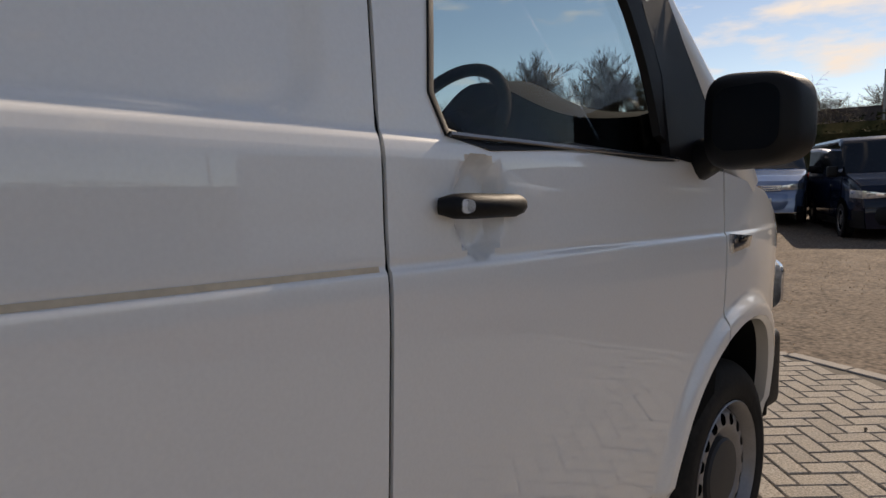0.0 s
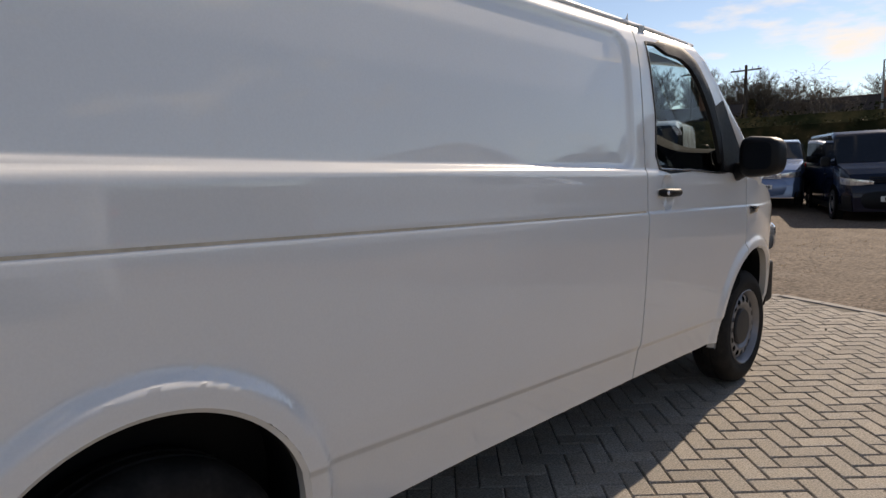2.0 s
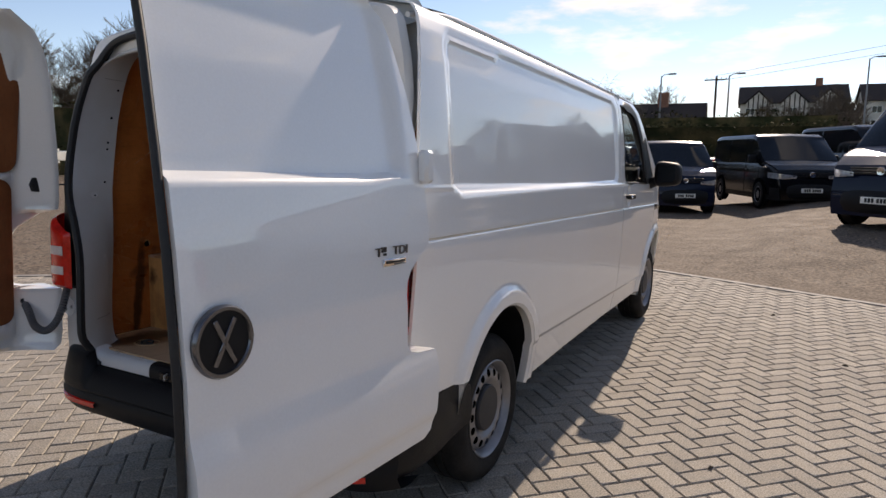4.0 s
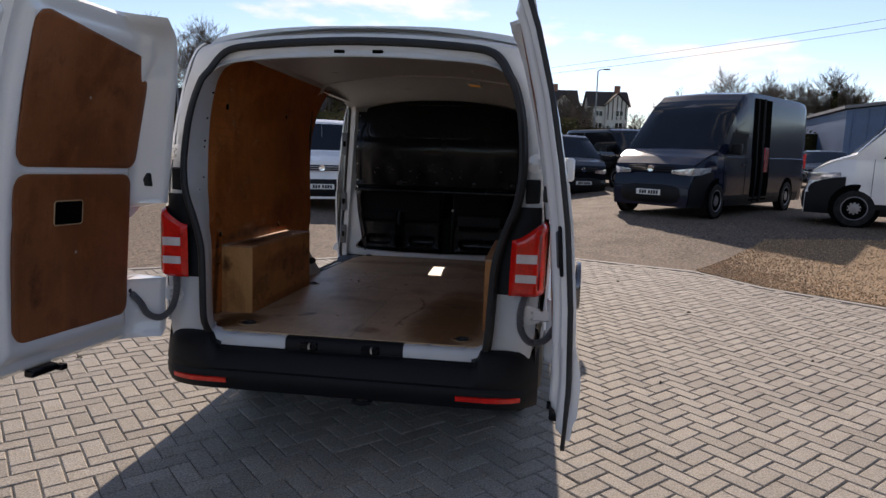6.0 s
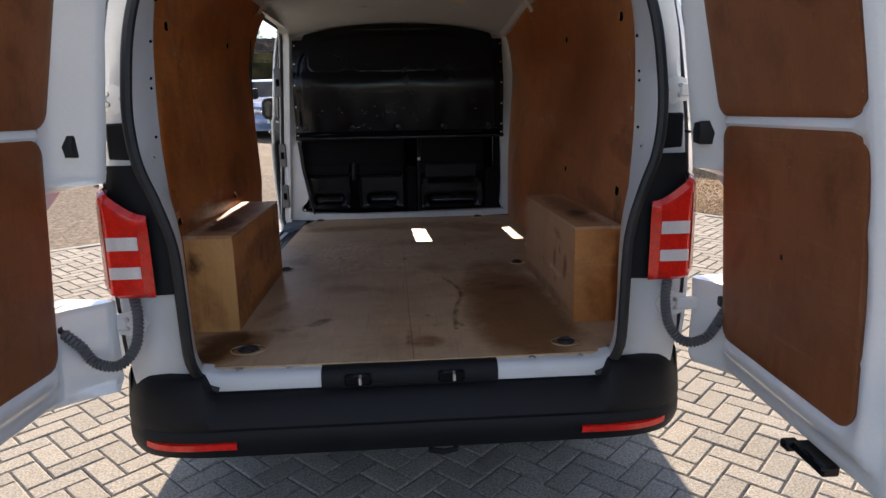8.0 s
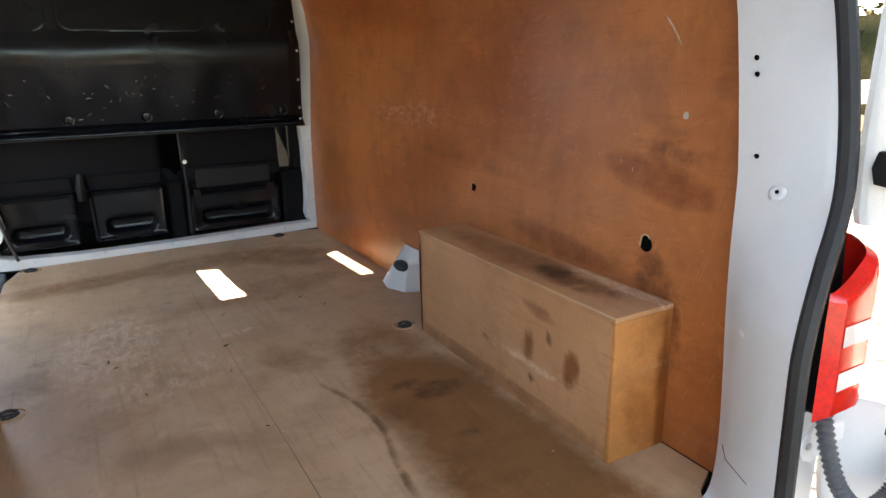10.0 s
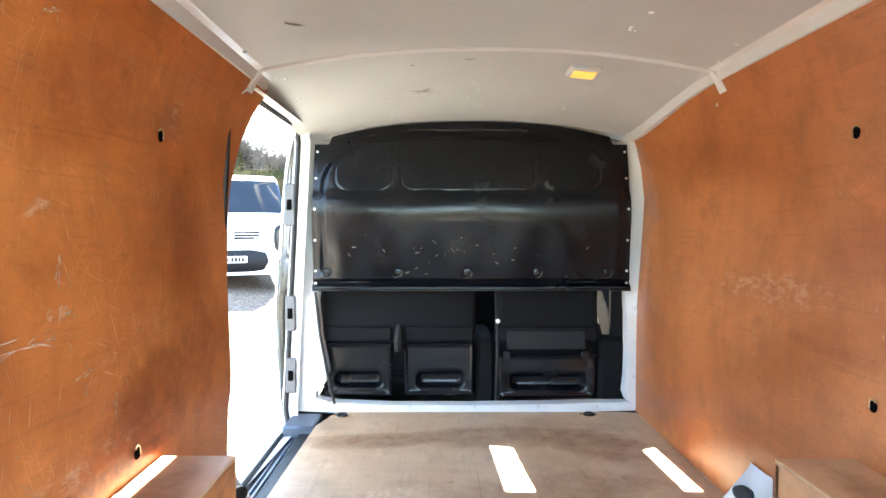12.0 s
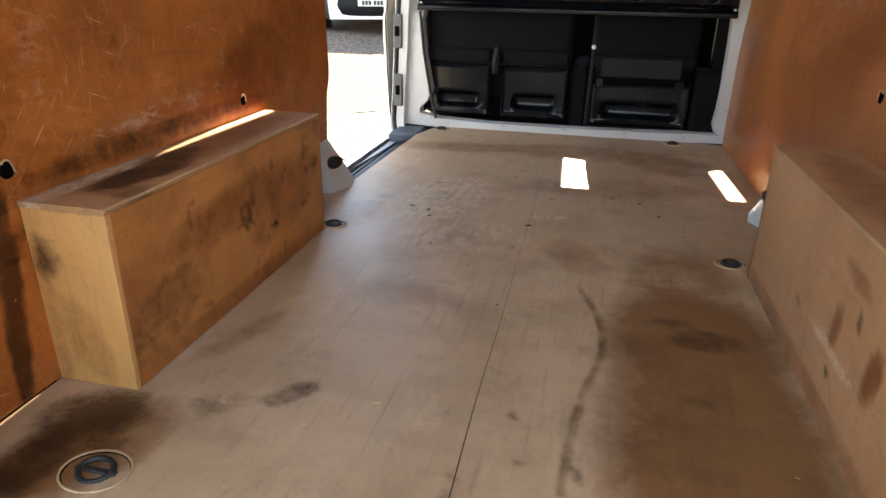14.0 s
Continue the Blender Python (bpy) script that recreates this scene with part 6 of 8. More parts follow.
rnd = random.Random(21)
for k in range(12):
    x, y = -0.215 + rnd.gauss(0, 0.035), 2.42 + rnd.gauss(0, 0.02)
    smear(Matrix.Translation((x, y, ceiling_z(x, y) - 0.0035)), rnd.uniform(0.012, 0.05), rnd.uniform(0.004, 0.012), rnd.uniform(-30, 40), "soft_stain" if k % 3 else "soft_rust", van, "ceiling_tear", n=8)
# ---- bulkhead ----
bm = bmesh.new()


def bulk_top(x):
    return 2.032 - 0.080 * (min(abs(x), 0.70) / 0.70) ** 2.4 - 0.035 * step01(0.685, 0.705, abs(x))


WINDOWS = ((-0.345, 0.305, 1.690, 1.985, 0.055), (-0.665, -0.385, 1.688, 1.960, 0.06), (0.345, 0.625, 1.688, 1.960, 0.06))


# the sheet leans back to a soft bend, where it rolls away from the load space
BEND = []
lean_y, slope_z = 0.0, 1.20
while slope_z < 2.06:
    BEND.append((slope_z, lean_y))
    lean_y += 0.005 * interp(slope_z, [(1.235, 0.0), (1.25, -0.16), (1.53, -0.16), (1.59, 0.0), (1.64, 0.16), (1.668, 0.75), (1.70, 0.12), (2.1, 0.12)])
    slope_z += 0.005


def bulk_y(x, z):
    y = 2.922 + interp(z, BEND) + 0.012 * step01(1.70, 2.0, z)
    corner = in_rounded(x, z, -0.748, 0.748, 1.0, 1.985 - 0.05 * min(1, abs(x) / 0.7) ** 2.4, 0.24)
    y += 0.020 * step01(0.045, 0.0, corner) * step01(1.24, 1.32, z)
    y += 0.014 * math.exp(-((z - 1.245) / 0.010) ** 2) - 0.016 * step01(1.240, 1.222, z)
    y += 0.0012 * math.sin(x * 9 + 1.3) * math.sin(z * 14) * step01(1.72, 1.62, z) + 0.003 * math.sin(x * 23) * math.exp(-((z - 1.35) / 0.12) ** 2)
    for i, (a, b, c, d, r) in enumerate(WINDOWS):
        s = in_rounded(x, z, a, b, c, d, r)
        if i:
            ox, oz = abs(x) - (max(abs(a), abs(b)) - 0.20), z - (d - 0.20)
            if ox > 0 and oz > 0:
                s = min(s, 0.20 - math.hypot(ox, oz))
        y += 0.0026 * math.exp(-(s / 0.0045) ** 2)
    for bx in (-0.70, -0.36, -0.02, 0.32, 0.66):
        q = math.hypot(x - bx, z - 1.293)
        y += 0.008 * (1 - step01(0.014, 0.026, q))
    return y


rows = []
for t in np.concatenate([np.linspace(0, 0.06, 12), np.linspace(0.06, 1, 170)[1:]]):
    row = []
    for x in np.linspace(-0.772, 0.772, 300):
        z = 1.213 + (bulk_top(x) - 1.213) * t
        row.append((x * (1 - 0.012 * max(0, (z - 1.21) / 0.7) ** 1.6), bulk_y(x, z), z))
    rows.append(row)
grid_mesh(bm, rows)
bulk = part("bulkhead", bm, "black_paint", van, "black gloss steel bulkhead, dented and scratched")
bm = bmesh.new()
box(bm, (-0.765, 2.868, 1.206), (0.765, 2.90, 1.216), 0.003)
part("bulkhead_lip", bm, "black_paint", bulk)
for bx in (-0.70, -0.36, -0.02, 0.32, 0.66):
    bm = bmesh.new()
    lathe(bm, [(0.0, 0.010), (0.007, 0.010), (0.009, 0.004), (0.017, 0.003), (0.018, 0.0)], Matrix.Translation((bx, bulk_y(bx, 1.293) - 0.001, 1.293)) @ Matrix.Rotation(radians(90), 4, "X"), 14)
    part("bolt", bm, "black_paint", bulk, "black bolt with washer")
rnd = random.Random(8)
for k in range(34):
    x, z = rnd.gauss(-0.15, 0.28), rnd.gauss(1.38, 0.06)
    if abs(x) > 0.68 or not 1.26 < z < 1.52:
        continue
    smear(Matrix(((1, 0, 0, x), (0, 0, -1, bulk_y(x, z) - 0.0035), (0, 1, 0, z), (0, 0, 0, 1))), rnd.uniform(0.006, 0.04), rnd.uniform(0.0012, 0.0028), rnd.uniform(-60, 90), "soft_scratch", bulk, "scratch", n=8)
for sign in (1, -1):
    for z in (1.24, 1.30, 1.45, 1.60, 1.75, 1.88):
        bm = bmesh.new()
        x = sign * 0.758 * (1 - 0.012 * max(0, (z - 1.21) / 0.7) ** 1.6)
        lathe(bm, [(0.0, 0.005), (0.005, 0.005), (0.007, 0.0)], Matrix.Translation((x, bulk_y(0.758, z) - 0.002, z)) @ Matrix.Rotation(radians(90), 4, "X"), 10)
        part("rivet", bm, "zinc", bulk)

bm = bmesh.new()
rows = [[(x, 3.02, bulk_top(x) - 0.08), (x, 3.02, ceiling_z(x, 2.93) + 0.06)] for x in np.linspace(-0.85, 0.85, 35)]
grid_mesh(bm, rows, flip=True)
part("header_plate", bm, "inner_white", van, "white plate above the bulkhead")

# white frame below and beside the bulkhead
bm = bmesh.new()
loop_out = [(-0.86, 2.04), (-0.86, 1.5), (-0.875, 1.1), (-0.875, 0.612), (-0.70, 0.612), (0.70, 0.612), (0.84, 0.612), (0.84, 1.1), (0.85, 1.5), (0.82, 2.04)]
loop_in = [(-0.70, 1.90), (-0.735, 1.5), (-0.752, 1.15), (-0.70, 0.80), (-0.662, 0.652), (0.672, 0.652), (0.752, 0.70), (0.762, 1.1), (0.742, 1.5), (0.70, 1.90)]
rows = [[(x, 2.93, z) for x, z in smooth_line(loop_out, 4)], [(x, 2.925, z) for x, z in smooth_line(loop_in, 4)], [(x * 0.995, 2.945, z + 0.003) for x, z in smooth_line(loop_in, 4)], [(x * 0.995, 2.99, z + 0.003) for x, z in smooth_line(loop_in, 4)]]
loop_out2 = [(-0.86, 2.04), (-0.86, 1.5), (-0.872, 1.1), (-0.872, 0.80), (-0.872, 0.612), (0.80, 0.612), (0.838, 0.70), (0.84, 1.1), (0.85, 1.5), (0.82, 2.04)]
rows[0] = [(x, 2.93, z) for x, z in smooth_line(loop_out2, 4)]
rows = [[(x, y + (0.085 * step01(1.15, 1.25, z) if i else 0), z) for x, y, z in row] for i, row in enumerate(rows)]
grid_mesh(bm, rows)
cab_frame = part("cab_frame", bm, "inner_white", van, "white painted frame below the bulkhead")
for x, z in [(x, 0.632) for x in (-0.60, -0.30, 0.02, 0.33, 0.62)] + [(0.80, 0.78), (0.802, 0.95), (0.802, 1.12), (-0.70, 0.66), (0.745, 0.655)]:
    bm = bmesh.new()
    lathe(bm, [(0.0, 0.005), (0.006, 0.005), (0.008, 0.0)], Matrix.Translation((x, 2.926, z)) @ Matrix.Rotation(radians(90), 4, "X"), 10)
    part("rivet", bm, "zinc", cab_frame)
bm = bmesh.new()
tube(bm, [(-0.755, 2.90, 1.20), (-0.735, 2.90, 1.0), (-0.69, 2.90, 0.75), (-0.665, 2.90, 0.655)], 0.008, 6)
part("frame_trim", bm, "rubber", cab_frame)

# side door opening: pillar faces, seal, latch plates, ribbed step
bm = bmesh.new()
ring = rounded(1.86, 2.885, 0.56, 1.972, 0.08)
tube(bm, [(-(side_x(y, z) - 0.030), y, z) for y, z in ring + ring[:1]], 0.013, 6, False)
part("side_door_seal", bm, "rubber", van, "black rubber side door seal")
bm = bmesh.new()
rows = [[(-(side_x(y, z) - 0.012), y, z) for y, z in ring + ring[:1]], [(-(side_x(y, z) - 0.032 - 0.053 * max(step01(2.1, 2.7, y), step01(1.90, 1.96, z))), y, z) for y, z in ring + ring[:1]]]
grid_mesh(bm, rows)
part("side_door_frame", bm, "inner_white", van, "white side door frame")
for z, h in ((0.80, 0.085), (1.10, 0.085), (1.62, 0.10)):
    bm = bmesh.new()
    box(bm, (-0.895, 2.868, z - h), (-0.845, 2.884, z + h), 0.005)
    lp = part("latch_plate", bm, "grey_plastic", van, "grey latch plate on the door pillar")
    bm = bmesh.new()
    box(bm, (-0.882, 2.860, z - 0.025), (-0.858, 2.870, z + 0.025), 0.004)
    part("latch_slot", bm, "dark_hole", lp)
bm = bmesh.new()
box(bm, (-0.945, 1.87, 0.47), (-0.72, 2.88, 0.545), 0.008)
step_well = part("side_step", bm, "step_plastic", van, "blue-grey ribbed plastic side step")
for k in range(9):
    bm = bmesh.new()
    x = -0.905 + 0.021 * k
    box(bm, (x - 0.005, 1.90, 0.545), (x + 0.005, 2.85, 0.553), 0.002)
    part("step_rib", bm, "step_plastic", step_well)
bm = bmesh.new()
box(bm, (-0.728, 1.85, 0.545), (-0.722, 2.75, 0.593), 0.001)
part("step_riser", bm, "plastic", step_well)
bm = bmesh.new()
box(bm, (-0.875, 2.70, 0.54), (-0.725, 2.92, 0.604), 0.01)
part("step_end", bm, "step_plastic", step_well)
# white arch brackets with a black grommet
for sign in (1, -1):
    bm = bmesh.new()
    rows = []
    for t in np.linspace(0, 1, 9):
        z = FLOOR + 0.002 + 0.180 * t
        rows.append([(sign * x, y, z) for x, y in ((0.806, 1.62), (0.752 + 0.050 * t * t, 1.645 + 0.01 * t), (0.712 + 0.090 * t, 1.74 - 0.03 * t), (0.735 + 0.068 * t, 1.84 - 0.10 * t), (0.806, 1.87 - 0.12 * t))])
    grid_mesh(bm, rows, flip=sign < 0)
    br = part("arch_bracket", bm, "inner_white", van, "white steel bracket with a black grommet")
    bm = bmesh.new()
    lathe(bm, [(0.0, 0.004), (0.020, 0.008), (0.028, 0.004), (0.03, -0.01)], Matrix.Translation((sign * 0.752, 1.685, 0.715)) @ Matrix.Rotation(radians(-75 * sign), 4, "Y") @ Matrix.Rotation(radians(25), 4, "X") @ Matrix.Diagonal((0.8, 1.3, 1, 1)), 18)
    part("grommet", bm, "rubber", br)
# pillar holes on the rear frame
for sign in (1, -1):
    for z, dx in ((1.759, 0.0), (1.633, 0.012), (1.52, 0.0), (1.49, 0.0), (1.34, -0.012)):
        bm = bmesh.new()
        k = interp(z, [(b, a) for a, b in HALF_O])
        p = interp(z, [(b, a) for a, b in HALF_P])
        x = k * 0.5 + p * 0.5
        lathe(bm, [(0.0, 0.002), (0.0042, 0.002), (0.0047, -0.004)], Matrix.Translation((sign * (x - 0.002), interp(z, REAR) + 0.105, z)) @ Matrix.Rotation(radians(-70 * sign), 4, "Y") @ Matrix.Rotation(radians(12), 4, "X"), 10)
        part("pillar_hole", bm, "dark_hole", van)

# welded seams and dimpled holes on the rear jambs
for sign in (1, -1):
    for z in (0.735, 1.80):
        o, p = interp(z, [(b, a) for a, b in HALF_O]), interp(z, [(b, a) for a, b in HALF_P])
        y = interp(z, REAR)
        bm = bmesh.new()
        tube(bm, [(sign * (o + 0.001), y + 0.014, z), (sign * (o * 0.6 + p * 0.4 - 0.0006), y + 0.085, z + 0.002), (sign * (o * 0.15 + p * 0.85 - 0.0006), y + 0.122, z + 0.004)], 0.0007, 5)
        part("jamb_seam", bm, "stain", van)
    for z, f in ((1.02, 0.065), (1.28, 0.058)):
        o, p = interp(z, [(b, a) for a, b in HALF_O]), interp(z, [(b, a) for a, b in HALF_P])
        m = Matrix.Translation((sign * (o * 0.6 + p * 0.4 - 0.001), interp(z, REAR) + f, z)) @ Matrix.Rotation(radians(-68 * sign), 4, "Y")
        bm = bmesh.new()
        lathe(bm, [(0.004, 0.0005), (0.008, 0.0018), (0.013, 0.0014), (0.018, -0.001)], m, 20)
        dimple = part("jamb_dimple", bm, "inner_white", van)
        bm = bmesh.new()
        lathe(bm, [(0.0, 0.0016), (0.0038, 0.0016), (0.0044, -0.002)], m, 10)
        part("dimple_hole", bm, "dark_hole", dimple)

# sliding side door, slid back along the outside
bm = bmesh.new()
zs = z_rows(0.47, 1.965, 0.025)
rows = [[(-(side_x(1.5 if y < 1.9 else y, z) + 0.075), y, z) for y in np.linspace(0.80, 1.86, 30)] for z in zs]
grid_mesh(bm, rows)
r = bmesh.ops.extrude_face_region(bm, geom=bm.faces[:])
bmesh.ops.translate(bm, vec=(0.045, 0, 0), verts=[g for g in r["geom"] if isinstance(g, bmesh.types.BMVert)])
bmesh.ops.recalc_face_normals(bm, faces=bm.faces[:])
slide = part("sliding_door", bm, "white", van, "white sliding side door, slid open")
bm = bmesh.new()
box(bm, (-1.035, 1.72, 1.25), (-1.02, 1.82, 1.29), 0.006)
part("door_handle", bm, "plastic", slide)

# ---- cab ----
def seat_back(x0, x1, split):
    s = new("cab_seat")
    s.parent = van
    tagged(s, "black cloth cab seat with a black steel back panel")
    bm = bmesh.new()
    box(bm, (x0, 2.985, 0.945), (x1, 3.10, 1.42), 0.035, segments=3)
    for v in bm.verts:
        v.co.y += 0.10 * (v.co.z - 0.95)
    part("backrest", bm, "seat_cloth", s, "black backrest")
    bm = bmesh.new()
    box(bm, (x0 + 0.02, 3.05, 0.76), (x1 - 0.02, 3.55, 0.93), 0.04, segments=3)
    part("cushion", bm, "seat_cloth", s)
    for a, b in ((x0, (x0 + x1) / 2 - 0.02), ((x0 + x1) / 2 + 0.02, x1)) if split else ((x0, x1),):
        bm = bmesh.new()
        box(bm, (a + 0.02, 3.04, 1.40), (b - 0.02, 3.13, 1.62) if not split else (b - 0.02, 3.13, 1.60), 0.03, segments=3)
        part("headrest", bm, "seat_cloth", s)
        bm = bmesh.new()
        box(bm, (a + 0.012, 2.972, 0.948), (b - 0.012, 2.99, 1.02), 0.008)
        part("lower_trim", bm, "seat_cloth", s)
        # pressed steel back panel with a scooped recess
        bm = bmesh.new()
        rows = []
        for z in np.linspace(0.675, 0.942, 30):
            row = []
            for x in np.linspace(a + 0.008, b - 0.008, 34):
                q = in_rounded(x, z, a + 0.06, b - 0.05, 0.705, 0.80, 0.035)
                e = in_rounded(x, z, a + 0.008, b - 0.008, 0.675, 0.942, 0.02)
                y = 2.985 + 0.045 * step01(0.0, 0.03, q) - 0.010 * math.exp(-((e - 0.010) / 0.006) ** 2)
                row.append((x + 0.05 * (0.94 - z) * (1 if x < (a + b) / 2 else -1) * 0.4, y, z))
            rows.append(row)
        if split:
            grid_mesh(bm, rows)
            part("back_panel", bm, "black_paint", s, "black pressed steel back panel")
        else:
            grid_mesh(bm, [[(p[0], p[1] + 0.03, p[2] - 0.02) for p in r] for r in rows[:-6]])
            part("back_panel", bm, "black_paint", s)
            bm = bmesh.new()
            box(bm, (a + 0.05, 2.962, 0.905), (b - 0.07, 2.985, 1.005), 0.006)
            part("map_pocket", bm, "plastic", s)
            bm = bmesh.new()
            tube(bm, [(a + 0.02, 2.985, 0.865), (b - 0.02, 2.985, 0.872)], 0.012, 6)
            box(bm, (a + 0.03, 2.97, 0.85), (a + 0.07, 2.99, 0.90), 0.004)
            box(bm, (b - 0.09, 2.97, 0.85), (b - 0.05, 2.99, 0.90), 0.004)
            part("seat_rail", bm, "black_paint", s)
    return s


seat_back(-0.748, 0.026, True)
seat_back(0.128, 0.640, False)
bm = bmesh.new()
tube(bm, [(-0.362, 2.965, 0.90), (-0.36, 2.955, 0.96), (-0.355, 2.965, 1.03)], [0.018, 0.024, 0.014], 8)
part("belt_guide", bm, "plastic", van)
bm = bmesh.new()
tube(bm, [(0.128, 2.97, 0.66), (0.132, 2.97, 0.9), (0.134, 3.02, 1.10), (0.136, 3.06, 1.26)], 0.012, 6)
part("seat_belt_stalk", bm, "plastic", van)
bm = bmesh.new()
lathe(bm, [(0.0, 0.006), (0.010, 0.005), (0.012, 0.0)], Matrix.Translation((0.132, 2.952, 1.05)) @ Matrix.Rotation(radians(90), 4, "X"), 10)
part("belt_buckle", bm, "plate", van)
bm = bmesh.new()
box(bm, (0.030, 3.0, 0.60), (0.122, 3.5, 0.955), 0.02)
part("centre_console", bm, "dash", van)
bm = bmesh.new()
box(bm, (0.642, 2.98, 0.60), (0.80, 3.15, 0.955), 0.02)
part("sill_trim", bm, "dash", van)
bm = bmesh.new()
box(bm, (-0.86, 2.96, 0.585), (0.86, 4.25, 0.60), 0.005)
part("cab_floor", bm, "rubber", van)
bm = bmesh.new()
box(bm, (0.705, 3.0, 0.95), (0.80, 3.06, 1.60), 0.015)
part("pillar_trim", bm, "dash", van)
# dashboard: lofted hump with a binnacle
bm = bmesh.new()
rows = []
for x in np.linspace(-0.84, 0.84, 43):
    hump = 0.13 * math.exp(-((x - 0.38) / 0.20) ** 2)
    rows.append([(x, 3.98, 0.75), (x, 3.90, 0.95), (x, 3.80, 1.20), (x, 3.74 - 0.4 * hump, 1.38), (x, 3.77 - 0.4 * hump, 1.47 + hump), (x, 3.88, 1.495 + hump), (x, 4.04, 1.465 + 0.6 * hump), (x, 4.26, 1.37)])
grid_mesh(bm, rows)
dash = part("dashboard", bm, "dash", van, "black plastic dashboard")
for x in (0.62, 0.76, -0.2, -0.7):
    bm = bmesh.new()
    for k in range(4):
        box(bm, (x - 0.045, 3.735, 1.30 + 0.02 * k), (x + 0.045, 3.78, 1.31 + 0.02 * k), 0.003)
    part("air_vent", bm, "plastic", dash)
bm = bmesh.new()
wheel_m = Matrix.Translation((0.40, 3.57, 1.455)) @ Matrix.Rotation(radians(62), 4, "X")
tube(bm, [tuple(wheel_m @ Vector((0.19 * math.cos(a), 0.19 * math.sin(a), 0))) for a in np.linspace(0, 2 * math.pi, 41)], 0.017, 10, False)
for a in (20, 160, 270):
    tube(bm, [tuple(wheel_m @ Vector((0.19 * math.cos(radians(a)), 0.19 * math.sin(radians(a)), 0))), tuple(wheel_m @ Vector((0.06 * math.cos(radians(a)), 0.06 * math.sin(radians(a)), -0.02)))], [0.014, 0.022], 8)
lathe(bm, [(0.0, 0.0), (0.06, -0.004), (0.075, -0.02), (0.06, -0.05)], wheel_m, 24)
tube(bm, [tuple(wheel_m @ Vector((0, 0, -0.03))), (0.38, 3.76, 1.28)], 0.04, 10)
part("steering_wheel", bm, "dash", van, "black steering wheel")
# inner skins that close the cab and load space
for sign in (1, -1):
    bm = bmesh.new()
    grid_mesh(bm, [[(sign * (min(side_x(y, z), side_x(3.5, z)) - 0.055), y, z) for y in np.linspace(3.02, 4.15, 12)] for z in np.linspace(0.50, 1.35, 10)], flip=sign > 0)
    part("door_card", bm, "dash", van, "black door trim")
bm = bmesh.new()
grid_mesh(bm, [[(0.76 * u, y, 2.03 - 0.10 * u * u - 0.06 * max(0, y - 3.3)) for u in np.linspace(-1, 1, 17)] for y in np.linspace(2.97, 3.70, 8)], flip=True)
part("headlining", bm, "ceiling_grey", van, "pale cab headlining")

# ---- ground ----
def rise(x, y):
    """The yard climbs a little beyond the paving, less so in the middle."""
    side = max(step01(0.3, 2.8, x), step01(-2.2, -3.8, x))
    return side * ((0.34 if x > 0 else 0.20) * step01(6.2, 10.5, y) + (0.14 * step01(14.0, 19.0, y) if x > 0 else 0.0))


bm = bmesh.new()
xs = sorted(set(list(np.linspace(-700, 700, 15)) + list(np.linspace(-60, 60, 121))))
ys = sorted(set(list(np.linspace(-700, 900, 17)) + list(np.linspace(-20, 90, 111))))
grid_mesh(bm, [[(x, y, rise(x, y) - 0.018 + (0.012 * math.sin(x * 0.9) * math.sin(y * 0.7) if 9 < y < 40 else 0.0)) for x in xs] for y in ys])
tagged(part("ground", bm, "tarmac", None, kind="structure"), "worn brown tarmac yard with loose grit", "ground")


def paved_to(x):
    return interp(x, [(-8, 1.2), (-3.6, 4.3), (0.2, 7.1), (0.6, 6.95), (3.05, 6.02), (3.63, 5.10), (4.9, 4.08), (9.0, 2.6)])


def strip(bm, line, width, z0, z1, gap=0.006, length=0.9):
    for a, b in zip(line[:-1], line[1:]):
        a, b = Vector((*a, 0)), Vector((*b, 0))
        d = (b - a).normalized()
        k = max(1, int((b - a).length / length))
        for i in range(k):
            p, q = a + (b - a) * i / k, a + (b - a) * (i + 1) / k
            m = Matrix.Translation((p + q) / 2) @ Matrix.Rotation(math.atan2(d.y, d.x), 4, "Z")
            yield m, (q - p).length - gap


# gravel patch
bm = bmesh.new()
outline = [(3.08, 6.08), (3.66, 5.17), (4.92, 4.18), (9.0, 2.70), (16, 1.0), (16, 9.6), (9.0, 9.0), (6.3, 8.8), (4.75, 8.5)]
rows = []
for i in range(61):
    y = 1.0 + 8.6 * i / 60
    cuts = sorted(a[0] + (y - a[1]) / (b[1] - a[1]) * (b[0] - a[0]) for a, b in zip(outline, outline[1:] + outline[:1]) if (a[1] > y) != (b[1] > y))
    if len(cuts) >= 2:
        rows.append([(cuts[0] + (cuts[-1] - cuts[0]) * k / 50, y, rise(cuts[0] + (cuts[-1] - cuts[0]) * k / 50, y) + 0.004 + 0.010 * noise.noise((k * 0.3, i * 0.3, 0)) + 0.014 * min(1, 4 * min(k, 50 - k) / 50)) for k in range(51)])
grid_mesh(bm, rows)
tagged(part("gravel_bed", bm, "gravel", None, kind="structure"), "golden gravel bed beside the paving", "gravel")
rnd = random.Random(2)
verts, faces = [], []
